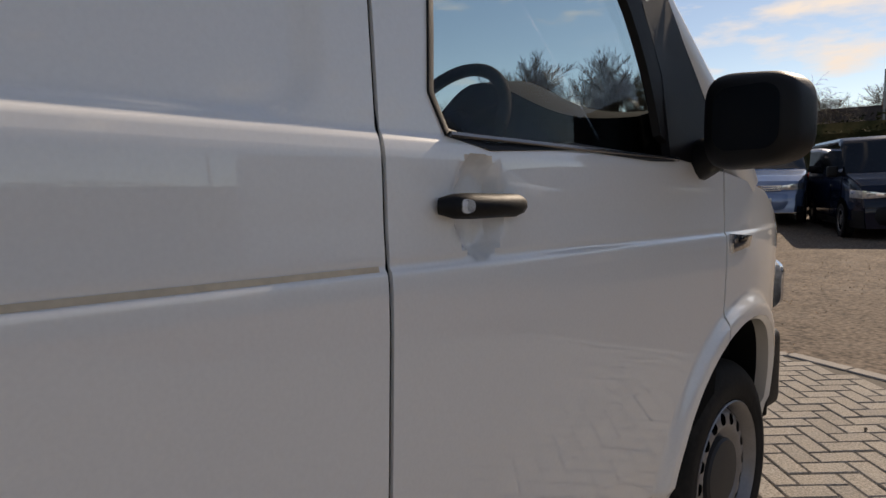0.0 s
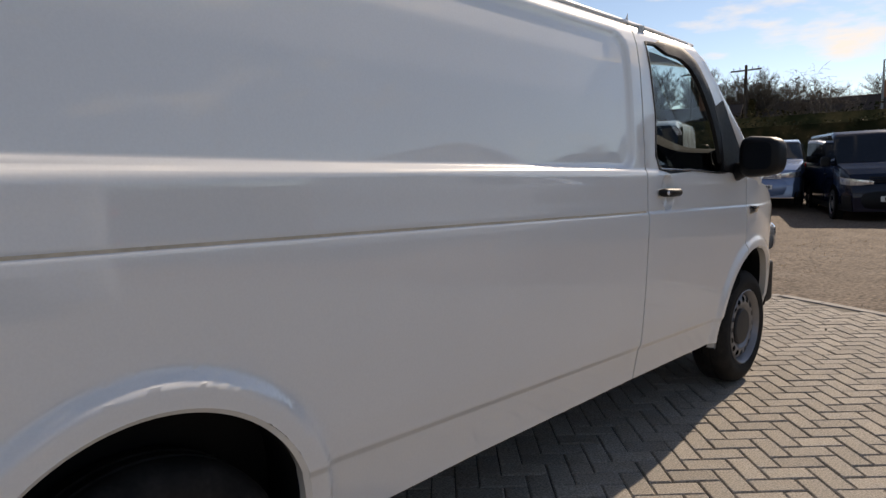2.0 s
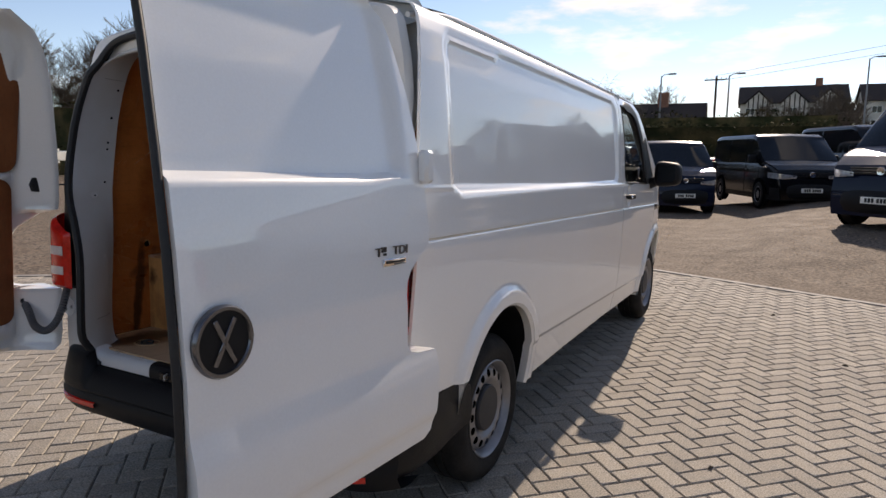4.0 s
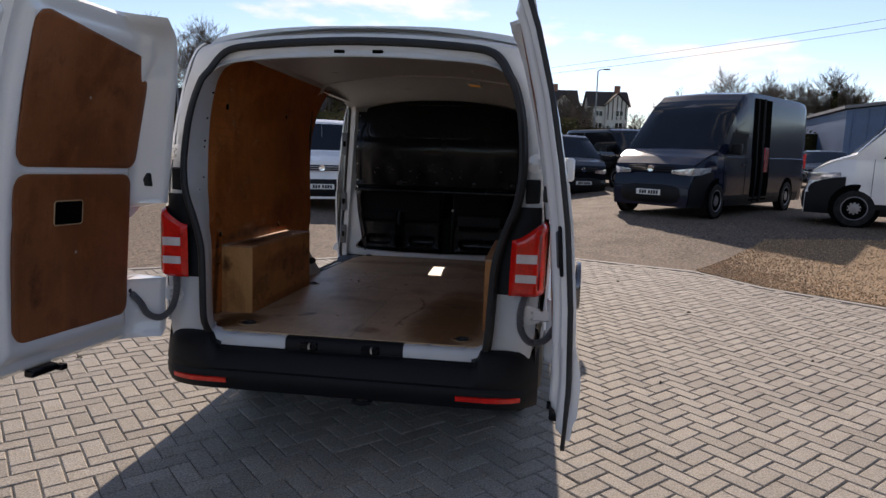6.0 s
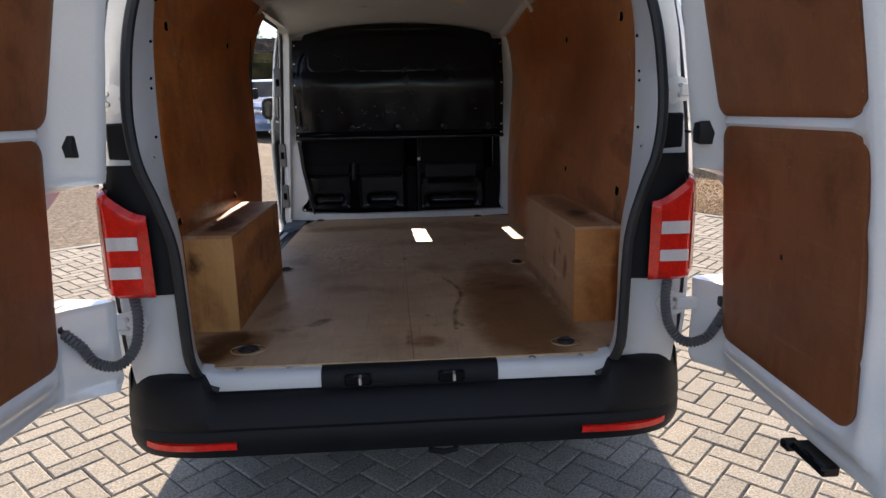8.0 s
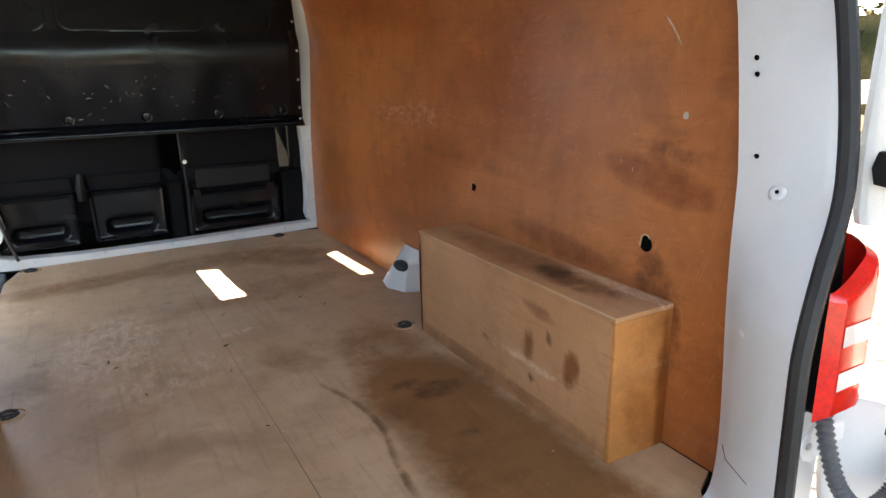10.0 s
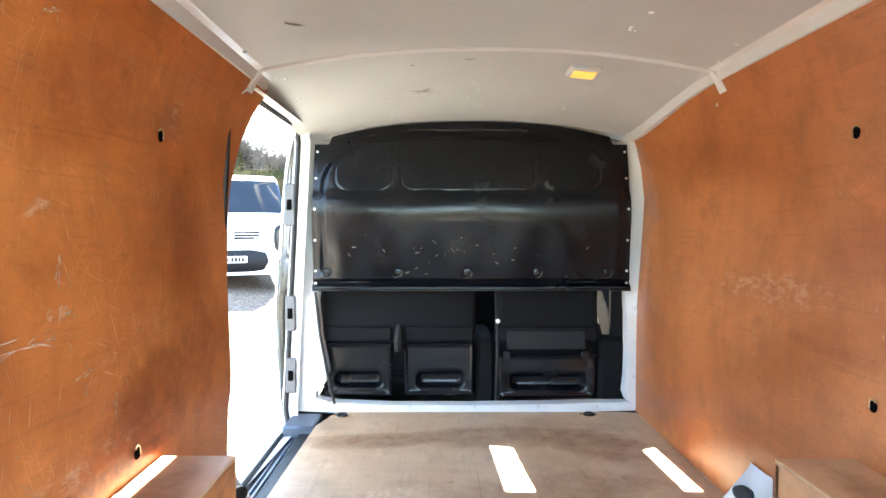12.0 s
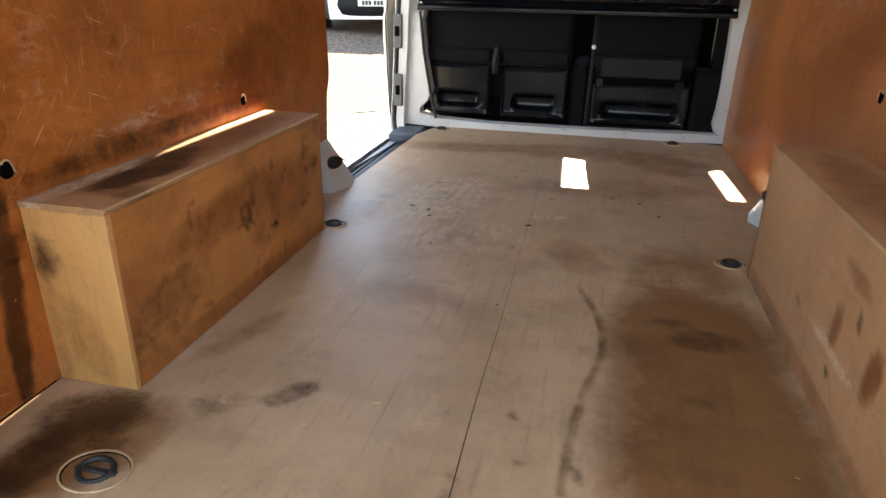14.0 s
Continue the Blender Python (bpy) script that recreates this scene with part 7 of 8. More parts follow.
for k in range(24000):
    u, v = rnd.random() ** 1.6, rnd.random()
    x = 3.1 + 9 * u
    lo = paved_to(x) + 0.05
    hi = interp(x, [(3.0, 6.0), (4.75, 8.5), (6.3, 8.8), (12, 9.2)])
    if hi < lo:
        continue
    y = lo + (hi - lo) * v
    s = rnd.uniform(0.005, 0.013)
    z = 0.014 + rise(x, y)
    b = len(verts)
    a = rnd.random() * 6.28
    for q in range(4):
        verts.append((x + s * math.cos(a + q * 1.57) * rnd.uniform(0.6, 1.2), y + s * math.sin(a + q * 1.57) * rnd.uniform(0.6, 1.2), z + rnd.uniform(-0.004, 0.004)))
    verts += [(x, y, z + s * 0.8), (x, y, z - s)]
    for q in range(4):
        faces += [(b + q, b + (q + 1) % 4, b + 4), (b + (q + 1) % 4, b + q, b + 5)]
me = bpy.data.meshes.new("gravel_stones")
me.from_pydata(verts, [], faces)
me.materials.append(M["stone"])
tagged(new("gravel_stones", me), "loose golden gravel stones", "gravel", kind="stuff")
# grit on the yard
verts, faces = [], []
for k in range(5200):
    x, y = rnd.uniform(-7, 9), 4.0 + 9.0 * rnd.random() ** 1.5
    if y < paved_to(x) + 0.03:
        continue
    s = rnd.uniform(0.004, 0.012)
    b = len(verts)
    a = rnd.random() * 6.28
    for q in range(3):
        verts.append((x + s * math.cos(a + q * 2.09), y + s * math.sin(a + q * 2.09), rise(x, y) - 0.017))
    verts.append((x, y, rise(x, y) - 0.017 + s * 0.9))
    faces += [(b, b + 1, b + 3), (b + 1, b + 2, b + 3), (b + 2, b, b + 3)]
me = bpy.data.meshes.new("loose_grit")
me.from_pydata(verts, [], faces)
me.materials.append(M["stone"])
tagged(new("loose_grit", me), "loose grit scattered on the yard", "grit", kind="stuff")


# ---- vehicles standing round the yard ----
SHAPES = {
    # y as a share of the length from the tail, roof height, belt height; then widths
    "van": dict(length=4.9, width=1.90, height=1.97, roof=[(0, 1.30), (0.008, 1.80), (0.03, 1.93), (0.10, 1.97), (0.66, 1.95), (0.705, 1.88), (0.86, 1.22), (0.93, 1.12), (0.975, 1.00), (1.0, 0.62)],
                belt=1.12, shield=(0.715, 0.855), cab=(0.60, 0.775), wheels=(0.20, 0.815), radius=0.335, rear_glass=True),
    "big_van": dict(length=5.9, width=2.04, height=2.62, roof=[(0, 1.7), (0.006, 2.45), (0.03, 2.58), (0.10, 2.62), (0.60, 2.61), (0.66, 2.55), (0.735, 2.24), (0.872, 1.34), (0.935, 1.20), (0.982, 1.04), (1.0, 0.62)],
                    belt=1.22, shield=(0.695, 0.868), cab=(0.645, 0.80), wheels=(0.21, 0.86), radius=0.345, rear_glass=False),
    "car": dict(length=4.3, width=1.76, height=1.50, roof=[(0, 0.80), (0.03, 1.02), (0.10, 1.25), (0.22, 1.46), (0.40, 1.50), (0.54, 1.45), (0.72, 0.99), (0.90, 0.86), (0.97, 0.74), (1.0, 0.50)],
                belt=0.90, shield=(0.555, 0.715), cab=(0.40, 0.60), wheels=(0.19, 0.81), radius=0.315, rear_glass=True),
    "suv": dict(length=4.5, width=1.80, height=1.70, roof=[(0, 0.95), (0.02, 1.20), (0.08, 1.55), (0.18, 1.68), (0.42, 1.70), (0.55, 1.64), (0.71, 1.16), (0.90, 1.02), (0.97, 0.90), (1.0, 0.55)],
                belt=1.02, shield=(0.56, 0.705), cab=(0.42, 0.60), wheels=(0.19, 0.81), radius=0.345, rear_glass=True),
}


def vehicle(name, kind, paint, label, at, heading, open_side=False, wheel_cap="steel", light_bumper=False):
    """A parked motor vehicle: lofted body, panes, lamps, grille, plate, mirrors, wheels. heading: the way its nose points."""
    s = SHAPES[kind]
    L, W2, top = s["length"], s["width"] / 2, s["height"]
    car = tagged(new(name), label, "van" if "van" in kind else "car")

    def section(k, t):
        """k along the length 0..1, t round the half section 0..1."""
        zr = interp(k, s["roof"])
        zb = min(s["belt"], zr - 0.06)
        nose = max(0, (k - 0.80) / 0.20) ** 2.2 * 0.20 + max(0, (0.05 - k) / 0.05) ** 2 * 0.06
        w = W2 * (1 - nose)
        lean = 0.16 if kind in ("car", "suv") else 0.07
        wr = w * (1 - lean * (zr - zb) / max(0.4, top - s["belt"]))
        pts = [(0.0, w * 0.955, 0.22), (0.14, w * 0.985, 0.36), (0.34, w, 0.62), (0.50, w * 0.985, zb), (0.54, w * 0.975, zb + 0.012), (0.80, wr, zb + (zr - zb) * 0.90), (0.88, wr * 0.94, zb + (zr - zb) * 0.985), (1.0, 0.0, zr + 0.012)]
        ts = [p[0] for p in pts]
        return float(np.interp(t, ts, [p[1] for p in pts])), float(np.interp(t, ts, [p[2] for p in pts]))

    def spot(k, t, sign, lift=0.0):
        x, z = section(k, abs(t))
        x2, z2 = section(k, min(1, abs(t) + 0.02))
        n = Vector((z2 - z, x - x2)).normalized() if (abs(z2 - z) + abs(x2 - x)) > 1e-6 else Vector((1, 0))
        return (sign * (x + n.x * lift), (k - 0.5) * L, z + n.y * lift)

    ks = sorted(set(list(np.linspace(0, 1, 46)) + [r[0] for r in s["roof"]] + list(np.linspace(0.9, 1, 8))))
    ts = [0, 0.07, 0.14, 0.24, 0.34, 0.42, 0.50, 0.54, 0.62, 0.71, 0.80, 0.84, 0.88, 0.94, 1.0]
    bm = bmesh.new()
    rows = []
    for k in ks:
        rows.append([spot(k, t, -1) for t in ts] + [spot(k, t, 1) for t in reversed(ts[:-1])])
    v = grid_mesh(bm, rows)
    bm.faces.new(v[0])
    bm.faces.new(v[-1][::-1])
    bmesh.ops.recalc_face_normals(bm, faces=bm.faces[:])
    body = part("body", bm, paint, car)

    def patch(pname, k0, k1, t0, t1, sign, material, lift=0.006, parent=None, n=8, shear=0.0):
        bm = bmesh.new()
        rows = [[spot(k0 + (k1 - k0) * i / n + shear * (j / n), t0 + (t1 - t0) * j / n, sign, lift) for j in range(n + 1)] for i in range(n + 1)]
        grid_mesh(bm, rows)
        bmesh.ops.recalc_face_normals(bm, faces=bm.faces[:])
        return part(pname, bm, material, parent or body)

    for sign in (1, -1):
        patch("cab_window", s["cab"][0], s["cab"][1], 0.555, 0.785 if kind != "big_van" else 0.70, sign, "dark_pane", shear={"car": -0.06, "big_van": -0.035}.get(kind, -0.03))
        if "van" in kind:
            patch("bumper_corner", 0.89 if kind == "big_van" else 0.925, 0.998, 0.0, 0.42 if kind == "big_van" else 0.28, sign, "plastic", 0.012)
        if kind in ("car", "suv"):
            patch("rear_window", 0.20, s["cab"][0] - 0.015, 0.56, 0.785, sign, "dark_pane", shear=0.0)
            patch("quarter_window", 0.10, 0.185, 0.57, 0.76, sign, "dark_pane", shear=0.03)
        elif kind == "van" and paint in ("navy", "blackcar"):
            patch("rear_window", 0.33, 0.585, 0.555, 0.785, sign, "dark_pane")
            patch("quarter_window", 0.05, 0.315, 0.555, 0.785, sign, "dark_pane")
        # sill and wheel openings
        patch("lower_trim", 0.02, 0.98, 0.0, 0.14 if kind != "big_van" else 0.20, sign, "plastic", 0.008, n=12)
        for k in s["wheels"]:
            y, r = (k - 0.5) * L, s["radius"]
            bm = bmesh.new()
            x = section(k, 0.2)[0]
            lathe(bm, [(0.0, 0.0), (r + 0.07, 0.0), (r + 0.075, -0.02)], Matrix.Translation((sign * (x + 0.012), y, r + 0.03)) @ Matrix.Rotation(radians(90 * sign), 4, "Y"), 28)
            part("wheel_opening", bm, "dark_hole", body)
            wh = new("wheel")
            wh.parent = car
            side = Matrix.Translation((sign * (x + 0.03), y, r)) @ Matrix.Rotation(radians(90 * sign), 4, "Y")
            bm = bmesh.new()
            lathe(bm, [(r * 0.62, -0.20), (r * 0.95, -0.20), (r, -0.17), (r, -0.04), (r * 0.93, -0.005), (r * 0.75, 0.0), (r * 0.63, -0.01)], side, 32)
            part("tyre", bm, "tyre", wh)
            bm = bmesh.new()
            rows = [[tuple(side @ Vector((q * r * math.cos(2 * math.pi * a / 40), q * r * math.sin(2 * math.pi * a / 40), h))) for a in range(40)] for q, h in ((0.64, -0.008), (0.61, -0.005), (0.57, -0.025), (0.50, -0.028), (0.38, -0.02), (0.26, -0.015), (0.0, -0.012))]
            grid_mesh(bm, rows, closed_u=True, keep=lambda i, j: not (i in (3, 4) and j % 4 in (1, 2)))
            rim = part("rim", bm, wheel_cap, wh)
            bm = bmesh.new()
            lathe(bm, [(r * 0.6, -0.06), (0, -0.06)], side, 16)
            part("brake", bm, "dark_hole", rim)
        # lamps, mirror, handles
        y_n = 0.5 * L
        bm = bmesh.new()
        zc = interp(0.965, s["roof"]) - (0.20 if "van" in kind else 0.14)
        rows = []
        for i in range(7):
            k = 0.905 + 0.082 * i / 6
            x = section(k, 0.4)[0]
            rows.append([(sign * (x + 0.008), (k - 0.5) * L, zc + 0.10 - 0.02 * i / 6), (sign * (x + 0.010), (k - 0.5) * L, zc + 0.02), (sign * (x + 0.006), (k - 0.5) * L, zc - 0.04 - 0.02 * i / 6)])
        xe = rows[-1][0][0]
        for i in range(4):
            x = abs(xe) - 0.10 * (i + 1)
            rows.append([(sign * x, y_n + 0.012 - 0.012 * (3 - i), zc + 0.065 - 0.012 * i), (sign * x, y_n + 0.016 - 0.012 * (3 - i), zc), (sign * x, y_n + 0.012 - 0.012 * (3 - i), zc - 0.06 + 0.008 * i)])
        grid_mesh(bm, rows)
        bmesh.ops.recalc_face_normals(bm, faces=bm.faces[:])
        part("headlight", bm, "headlamp", body)
        bm = bmesh.new()
        k = s["cab"][1] - 0.02
        xm, zm = section(k, 0.55)
        box(bm, (-0.10, -0.06, -0.11 if "van" in kind else -0.06), (0.10, 0.06, 0.11 if "van" in kind else 0.06), 0.04, pose(sign * (xm + 0.14), (k - 0.5) * L, zm + 0.12), 3)
        box(bm, (-0.06, -0.03, -0.03), (0.06, 0.03, 0.03), 0.01, pose(sign * (xm + 0.03), (k - 0.5) * L, zm + 0.06))
        part("mirror", bm, "plastic", body)
        bm = bmesh.new()
        k = s["cab"][0] + 0.02
        xm, zm = section(k, 0.47)
        box(bm, (-0.014, -0.09, -0.018), (0.014, 0.09, 0.018), 0.01, pose(sign * (xm + 0.012), (k - 0.5) * L, zm - 0.04))
        part("door_handle", bm, "plastic", body)
        kx = s["cab"][0] - 0.005
        for kk in (kx, s["cab"][1] + 0.02):
            bm = bmesh.new()
            tube(bm, [spot(kk, t, sign, 0.003) for t in np.linspace(0.06, 0.55, 9)], 0.005, 4)
            part("door_gap", bm, "dark_hole", body)
        if sign < 0 and open_side:
            patch("open_doorway", 0.42, 0.585, 0.08, 0.80, sign, "dark_hole", 0.010)
            bm = bmesh.new()
            tube(bm, [spot(0.50, t, sign, 0.03) for t in np.linspace(0.05, 0.8, 8)], 0.03, 8)
            tube(bm, [spot(0.55, t, sign, 0.02) for t in np.linspace(0.05, 0.8, 8)], 0.02, 8)
            part("grab_rail", bm, "plastic", body, "dull metal grab rail")
            bm = bmesh.new()
            x = section(0.46, 0.3)[0]
            box(bm, (sign * x - 0.02, (0.44 - 0.5) * L, 0.9), (sign * x + 0.02, (0.48 - 0.5) * L, 1.45), 0.02)
            part("step_seat", bm, "redcar", body, "red seat seen through the doorway")
    # windscreen over both halves
    bm = bmesh.new()
    k0, k1 = s["shield"]
    rows = []
    for i in range(9):
        k = k0 + (k1 - k0) * i / 8
        tl = [0.62, 0.70, 0.80, 0.88, 0.94, 1.0] if kind != "big_van" else [0.80, 0.84, 0.88, 0.92, 0.96, 1.0]
        rows.append([spot(k, t, -1, 0.008) for t in tl] + [spot(k, t, 1, 0.008) for t in reversed(tl[:-1])])
    grid_mesh(bm, rows)
    bmesh.ops.recalc_face_normals(bm, faces=bm.faces[:])
    part("windscreen", bm, "dark_pane", body)
    # grille, bumper, plate, emblem
    w = W2 * 0.80
    zc = interp(0.965, s["roof"]) - (0.15 if "van" in kind else 0.16)
    bm = bmesh.new()
    for j in range(3):
        box(bm, (-w * 0.62, 0.5 * L - 0.01, zc - 0.055 + 0.045 * j), (w * 0.62, 0.5 * L + 0.012, zc - 0.025 + 0.045 * j), 0.006)
    grille = part("grille", bm, "plastic" if paint != "bluecar" else "chrome", body)
    bm = bmesh.new()
    lathe(bm, [(0.0, 0.005), (0.05, 0.006), (0.065, 0.008), (0.07, 0.0)], Matrix.Translation((0, 0.5 * L + 0.018, zc + 0.005)) @ Matrix.Rotation(radians(-90), 4, "X"), 20)
    part("emblem", bm, "chrome", grille)
    bm = bmesh.new()
    rows = []
    for z, out in ((0.24, -0.03), (0.30, 0.03), (0.44, 0.05), (0.58, 0.04), (0.64, 0.0)):
        rows.append([(w * 1.04 * u, 0.5 * L + out - 0.14 * abs(u) ** 4, z) for u in np.linspace(-1, 1, 17)])
    grid_mesh(bm, rows)
    bmesh.ops.recalc_face_normals(bm, faces=bm.faces[:])
    bump = part("front_bumper", bm, "plastic" if not light_bumper else paint, body)
    bm = bmesh.new()
    box(bm, (-0.26, 0.5 * L + 0.050, 0.43), (0.26, 0.5 * L + 0.062, 0.54), 0.004)
    plate = part("number_plate", bm, "plate", bump, "white number plate")
    for x in (-0.19, -0.135, -0.08, -0.025, 0.06, 0.115, 0.17):
        bm = bmesh.new()
        box(bm, (x - 0.021, 0.5 * L + 0.061, 0.45), (x + 0.021, 0.5 * L + 0.0645, 0.52))
        part("plate_bar", bm, "ink", plate)
    # tail lamps and rear glass
    for sign in (1, -1):
        bm = bmesh.new()
        x = section(0.012, 0.4)[0]
        box(bm, (-0.05, -0.05, -0.18), (0.05, 0.03, 0.18), 0.02, pose(sign * (x - 0.04), -0.5 * L - 0.0, s["belt"] - 0.05))
        part("tail_lamp", bm, "red_lens", body)
    car.matrix_world = Matrix.Translation((at[0], at[1], rise(*at) - 0.015)) @ Matrix.Rotation(math.atan2(heading[1], heading[0]) - math.pi / 2, 4, "Z")
    return car


def front_at(front, heading, length):
    h = Vector(heading).normalized()
    return front[0] - h.x * length / 2, front[1] - h.y * length / 2


h = (0.415, -0.91)
vehicle("parked_van", "van", "navy", "dark blue window van with a sunlit windscreen, parked in the row", front_at((-0.55, 16.3), h, 4.9), h)
h = (0.40, -0.917)
vehicle("parked_van", "van", "blackcar", "black window van parked in the row", front_at((2.35, 17.2), h, 4.9), h)
vehicle("parked_van", "van", "blackcar", "black van parked behind the big van", front_at((4.75, 18.7), h, 4.9), h)
vehicle("parked_suv", "suv", "bluecar", "pale blue estate car with a silver grille", front_at((-3.55, 17.4), (0.25, -0.97), 4.5), (0.25, -0.97), light_bumper=True)
vehicle("parked_van", "van", "whitecar", "white panel van with a black bumper, facing the open side door", front_at((-3.62, 10.5), (0.32, -0.947), 4.9), (0.32, -0.947))
vehicle("minibus", "big_van", "navy", "dark blue high-roof van with its side door open", front_at((3.18, 10.65), (-0.62, -0.785), 5.9), (-0.62, -0.785), open_side=True)
vehicle("parked_van", "van", "whitecar", "white panel van parked on the paving beside the van", (6.15, -0.25), (0, -1))
vehicle("delivery_van", "big_van", "whitecar", "white high-roof van with black lower trim", (9.1, 10.2), (-0.93, 0.36))
# further rows
rnd = random.Random(11)
paints = ("silver", "whitecar", "bluecar", "blackcar", "whitecar", "silver", "navy", "redcar")
for k in range(9):
    x = -9.0 - 2.9 * k * 0.9
    kind = ("car", "suv", "van", "car")[k % 4]
    h = (0.45, -0.89)
    vehicle("parked_car" if kind != "van" else "parked_van", kind, paints[k % 8], "parked %s in the yard's far row" % ("car" if kind != "van" else "van"), (x, 17.0 + 0.6 * k + (k % 2) * 0.5), h, light_bumper=kind != "van")
for k in range(12):
    x = -26 + 3.1 * k
    kind = ("car", "car", "suv", "van")[k % 4]
    vehicle("parked_car" if kind != "van" else "parked_van", kind, paints[(k * 3 + 1) % 8], "distant parked %s behind the first row" % ("car" if kind != "van" else "van"), (x, 30.0 + (k % 3) * 0.8), (0.2, -0.98), light_bumper=kind != "van")
for k in range(6):
    vehicle("parked_car", ("car", "suv")[k % 2], ("blackcar", "navy", "silver", "blackcar")[k % 4], "dark car parked by the sheds", (12.5 + 2.7 * k, 25.5 + 0.9 * k), (-0.35, -0.94), light_bumper=True)


# ---- trees, hedge, poles, houses ----
def bare_tree(at, height, spread, seed, droop=0.0, label="bare winter tree against the sky", levels=5, thick=0.018):
    rnd = random.Random(seed)
    t = tagged(new("tree"), label, "tree")
    segs = {"trunk": [], "crown": []}

    def grow(p, d, length, r, level):
        n = 3 if level < 2 else 2
        pts, rad = [p.copy()], [r]
        for i in range(n):
            bendv = Vector((rnd.uniform(-1, 1), rnd.uniform(-1, 1), rnd.uniform(-0.4, 0.5) - droop * level * 0.42)) * 0.20
            d = (d + bendv).normalized()
            p = p + d * length / n
            pts.append(p.copy())
            rad.append(r * (1 - 0.42 * (i + 1) / n))
        segs["trunk" if level < 2 else "crown"].append((pts, rad, 6 if level < 2 else 3))
        if level >= levels:
            return
        kids = (4, 4, 4, 4, 3, 3)[level] if level < levels - 1 else 3
        for c in range(kids):
            f = rnd.uniform(0.35, 1.0) if level else rnd.uniform(0.45, 1.0)
            i = min(n - 1, int(f * n))
            q = pts[i].lerp(pts[i + 1], f * n - i)
            a = rnd.uniform(0, 6.28)
            out = Vector((math.cos(a), math.sin(a), 0)) * spread
            grow(q, (d * 0.75 + out + Vector((0, 0, 0.25 - droop * level * 0.3))).normalized(), length * rnd.uniform(0.52, 0.78), rad[min(i + 1, n)] * rnd.uniform(0.45, 0.65), level + 1)
        grow(pts[-1], d, length * 0.68, rad[-1] * 0.8, level + 1)
    grow(Vector((0, 0, -0.1)), Vector((0, 0, 1)), height * 0.36, height * thick, 0)
    for key, mat in (("trunk", "bark"), ("crown", "twig")):
        verts, faces = [], []
        for pts, rad, n in segs[key]:
            b = len(verts)
            for i, p in enumerate(pts):
                dd = (pts[min(i + 1, len(pts) - 1)] - pts[max(0, i - 1)]).normalized()
                s = dd.orthogonal().normalized()
                o = dd.cross(s)
                r = max(rad[i], 0.0085 * height / 10)
                for k in range(n):
                    verts.append(p + r * (math.cos(6.283 * k / n) * s + math.sin(6.283 * k / n) * o))
            for i in range(len(pts) - 1):
                for k in range(n):
                    faces.append((b + i * n + k, b + i * n + (k + 1) % n, b + (i + 1) * n + (k + 1) % n, b + (i + 1) * n + k))
        me = bpy.data.meshes.new(key)
        me.from_pydata([tuple(v) for v in verts], [], faces)
        me.materials.append(M[mat])
        ob = new(key, me)
        ob.parent = t
    t.location = (*at, -0.1)
    return t


base = [bare_tree((-17, 62), 10.5, 0.62, 1, levels=6), bare_tree((-20, 60), 9.0, 0.72, 2, levels=6), bare_tree((-12.2, 58), 10.5, 0.55, 3, 0.60, "bare drooping birch against the sky"), bare_tree((4, 66), 8.0, 0.70, 4, levels=6)]
spots = [(-22, 61, 0, 1.1), (-26.5, 58, 1, 1.2), (-31, 60, 0, 1.35), (-37, 57, 1, 1.25), (-44, 56, 0, 1.4), (-52, 52, 2, 1.1), (-60, 48, 0, 1.4), (-9.5, 64, 1, 1.0), (-1.5, 66, 3, 0.95), (-14.5, 66, 3, 1.15), (-20, 66, 3, 1.2),
         (8, 84, 0, 1.0), (11.5, 66, 1, 0.72), (13.2, 64, 0, 0.70), (15, 66, 3, 0.95), (16.6, 67, 1, 0.9), (24.6, 63, 0, 0.85), (22, 64, 3, 0.95), (20, 65, 1, 0.9), (21, 70, 1, 1.25), (23.5, 71, 0, 1.05), (26, 70, 3, 1.35), (28.5, 72, 1, 1.2), (31, 70, 0, 1.1), (34, 72, 3, 1.3), (41, 70, 1, 1.2), (18.5, 74, 3, 1.2), (-68, 40, 1, 1.5), (-70, 28, 0, 1.5), (-66, 16, 3, 1.7), (-26, 36, 0, 0.95), (-30, 30, 1, 1.0), (-34, 24, 0, 1.05), (-33, 16, 3, 1.2)]
for i, (x, y, k, sc) in enumerate(spots):
    copy_thing(base[k], pose(x, y, -0.1, 0, 0, 67 * i) @ Matrix.Scale(sc, 4))


def conifer(at, height, seed):
    rnd = random.Random(seed)
    t = tagged(new("conifer"), "dark narrow conifer by the houses", "tree")
    verts, faces = [], []
    for k in range(1500):
        f = rnd.random() ** 0.8
        r = (1 - f) * height * 0.17 * rnd.uniform(0.3, 1.1)
        a = rnd.random() * 6.28
        p = Vector((r * math.cos(a), r * math.sin(a), 0.4 + f * height))
        b = len(verts)
        for q in range(3):
            verts.append(tuple(p + Vector((rnd.uniform(-1, 1), rnd.uniform(-1, 1), rnd.uniform(-1, 0.6))) * 0.22))
        faces.append((b, b + 1, b + 2))
    me = bpy.data.meshes.new("foliage")
    me.from_pydata(verts, [], faces)
    me.materials.append(M["leaf"])
    new("foliage", me).parent = t
    bm = bmesh.new()
    tube(bm, [(0, 0, 0), (0, 0, height * 0.9)], [0.16, 0.03], 6)
    part("trunk", bm, "bark", t)
    t.location = (*at, -0.05)


conifer((-16.2, 52), 5.6, 1)
conifer((29.5, 66), 8.0, 2)
conifer((31.5, 66), 7.4, 3)


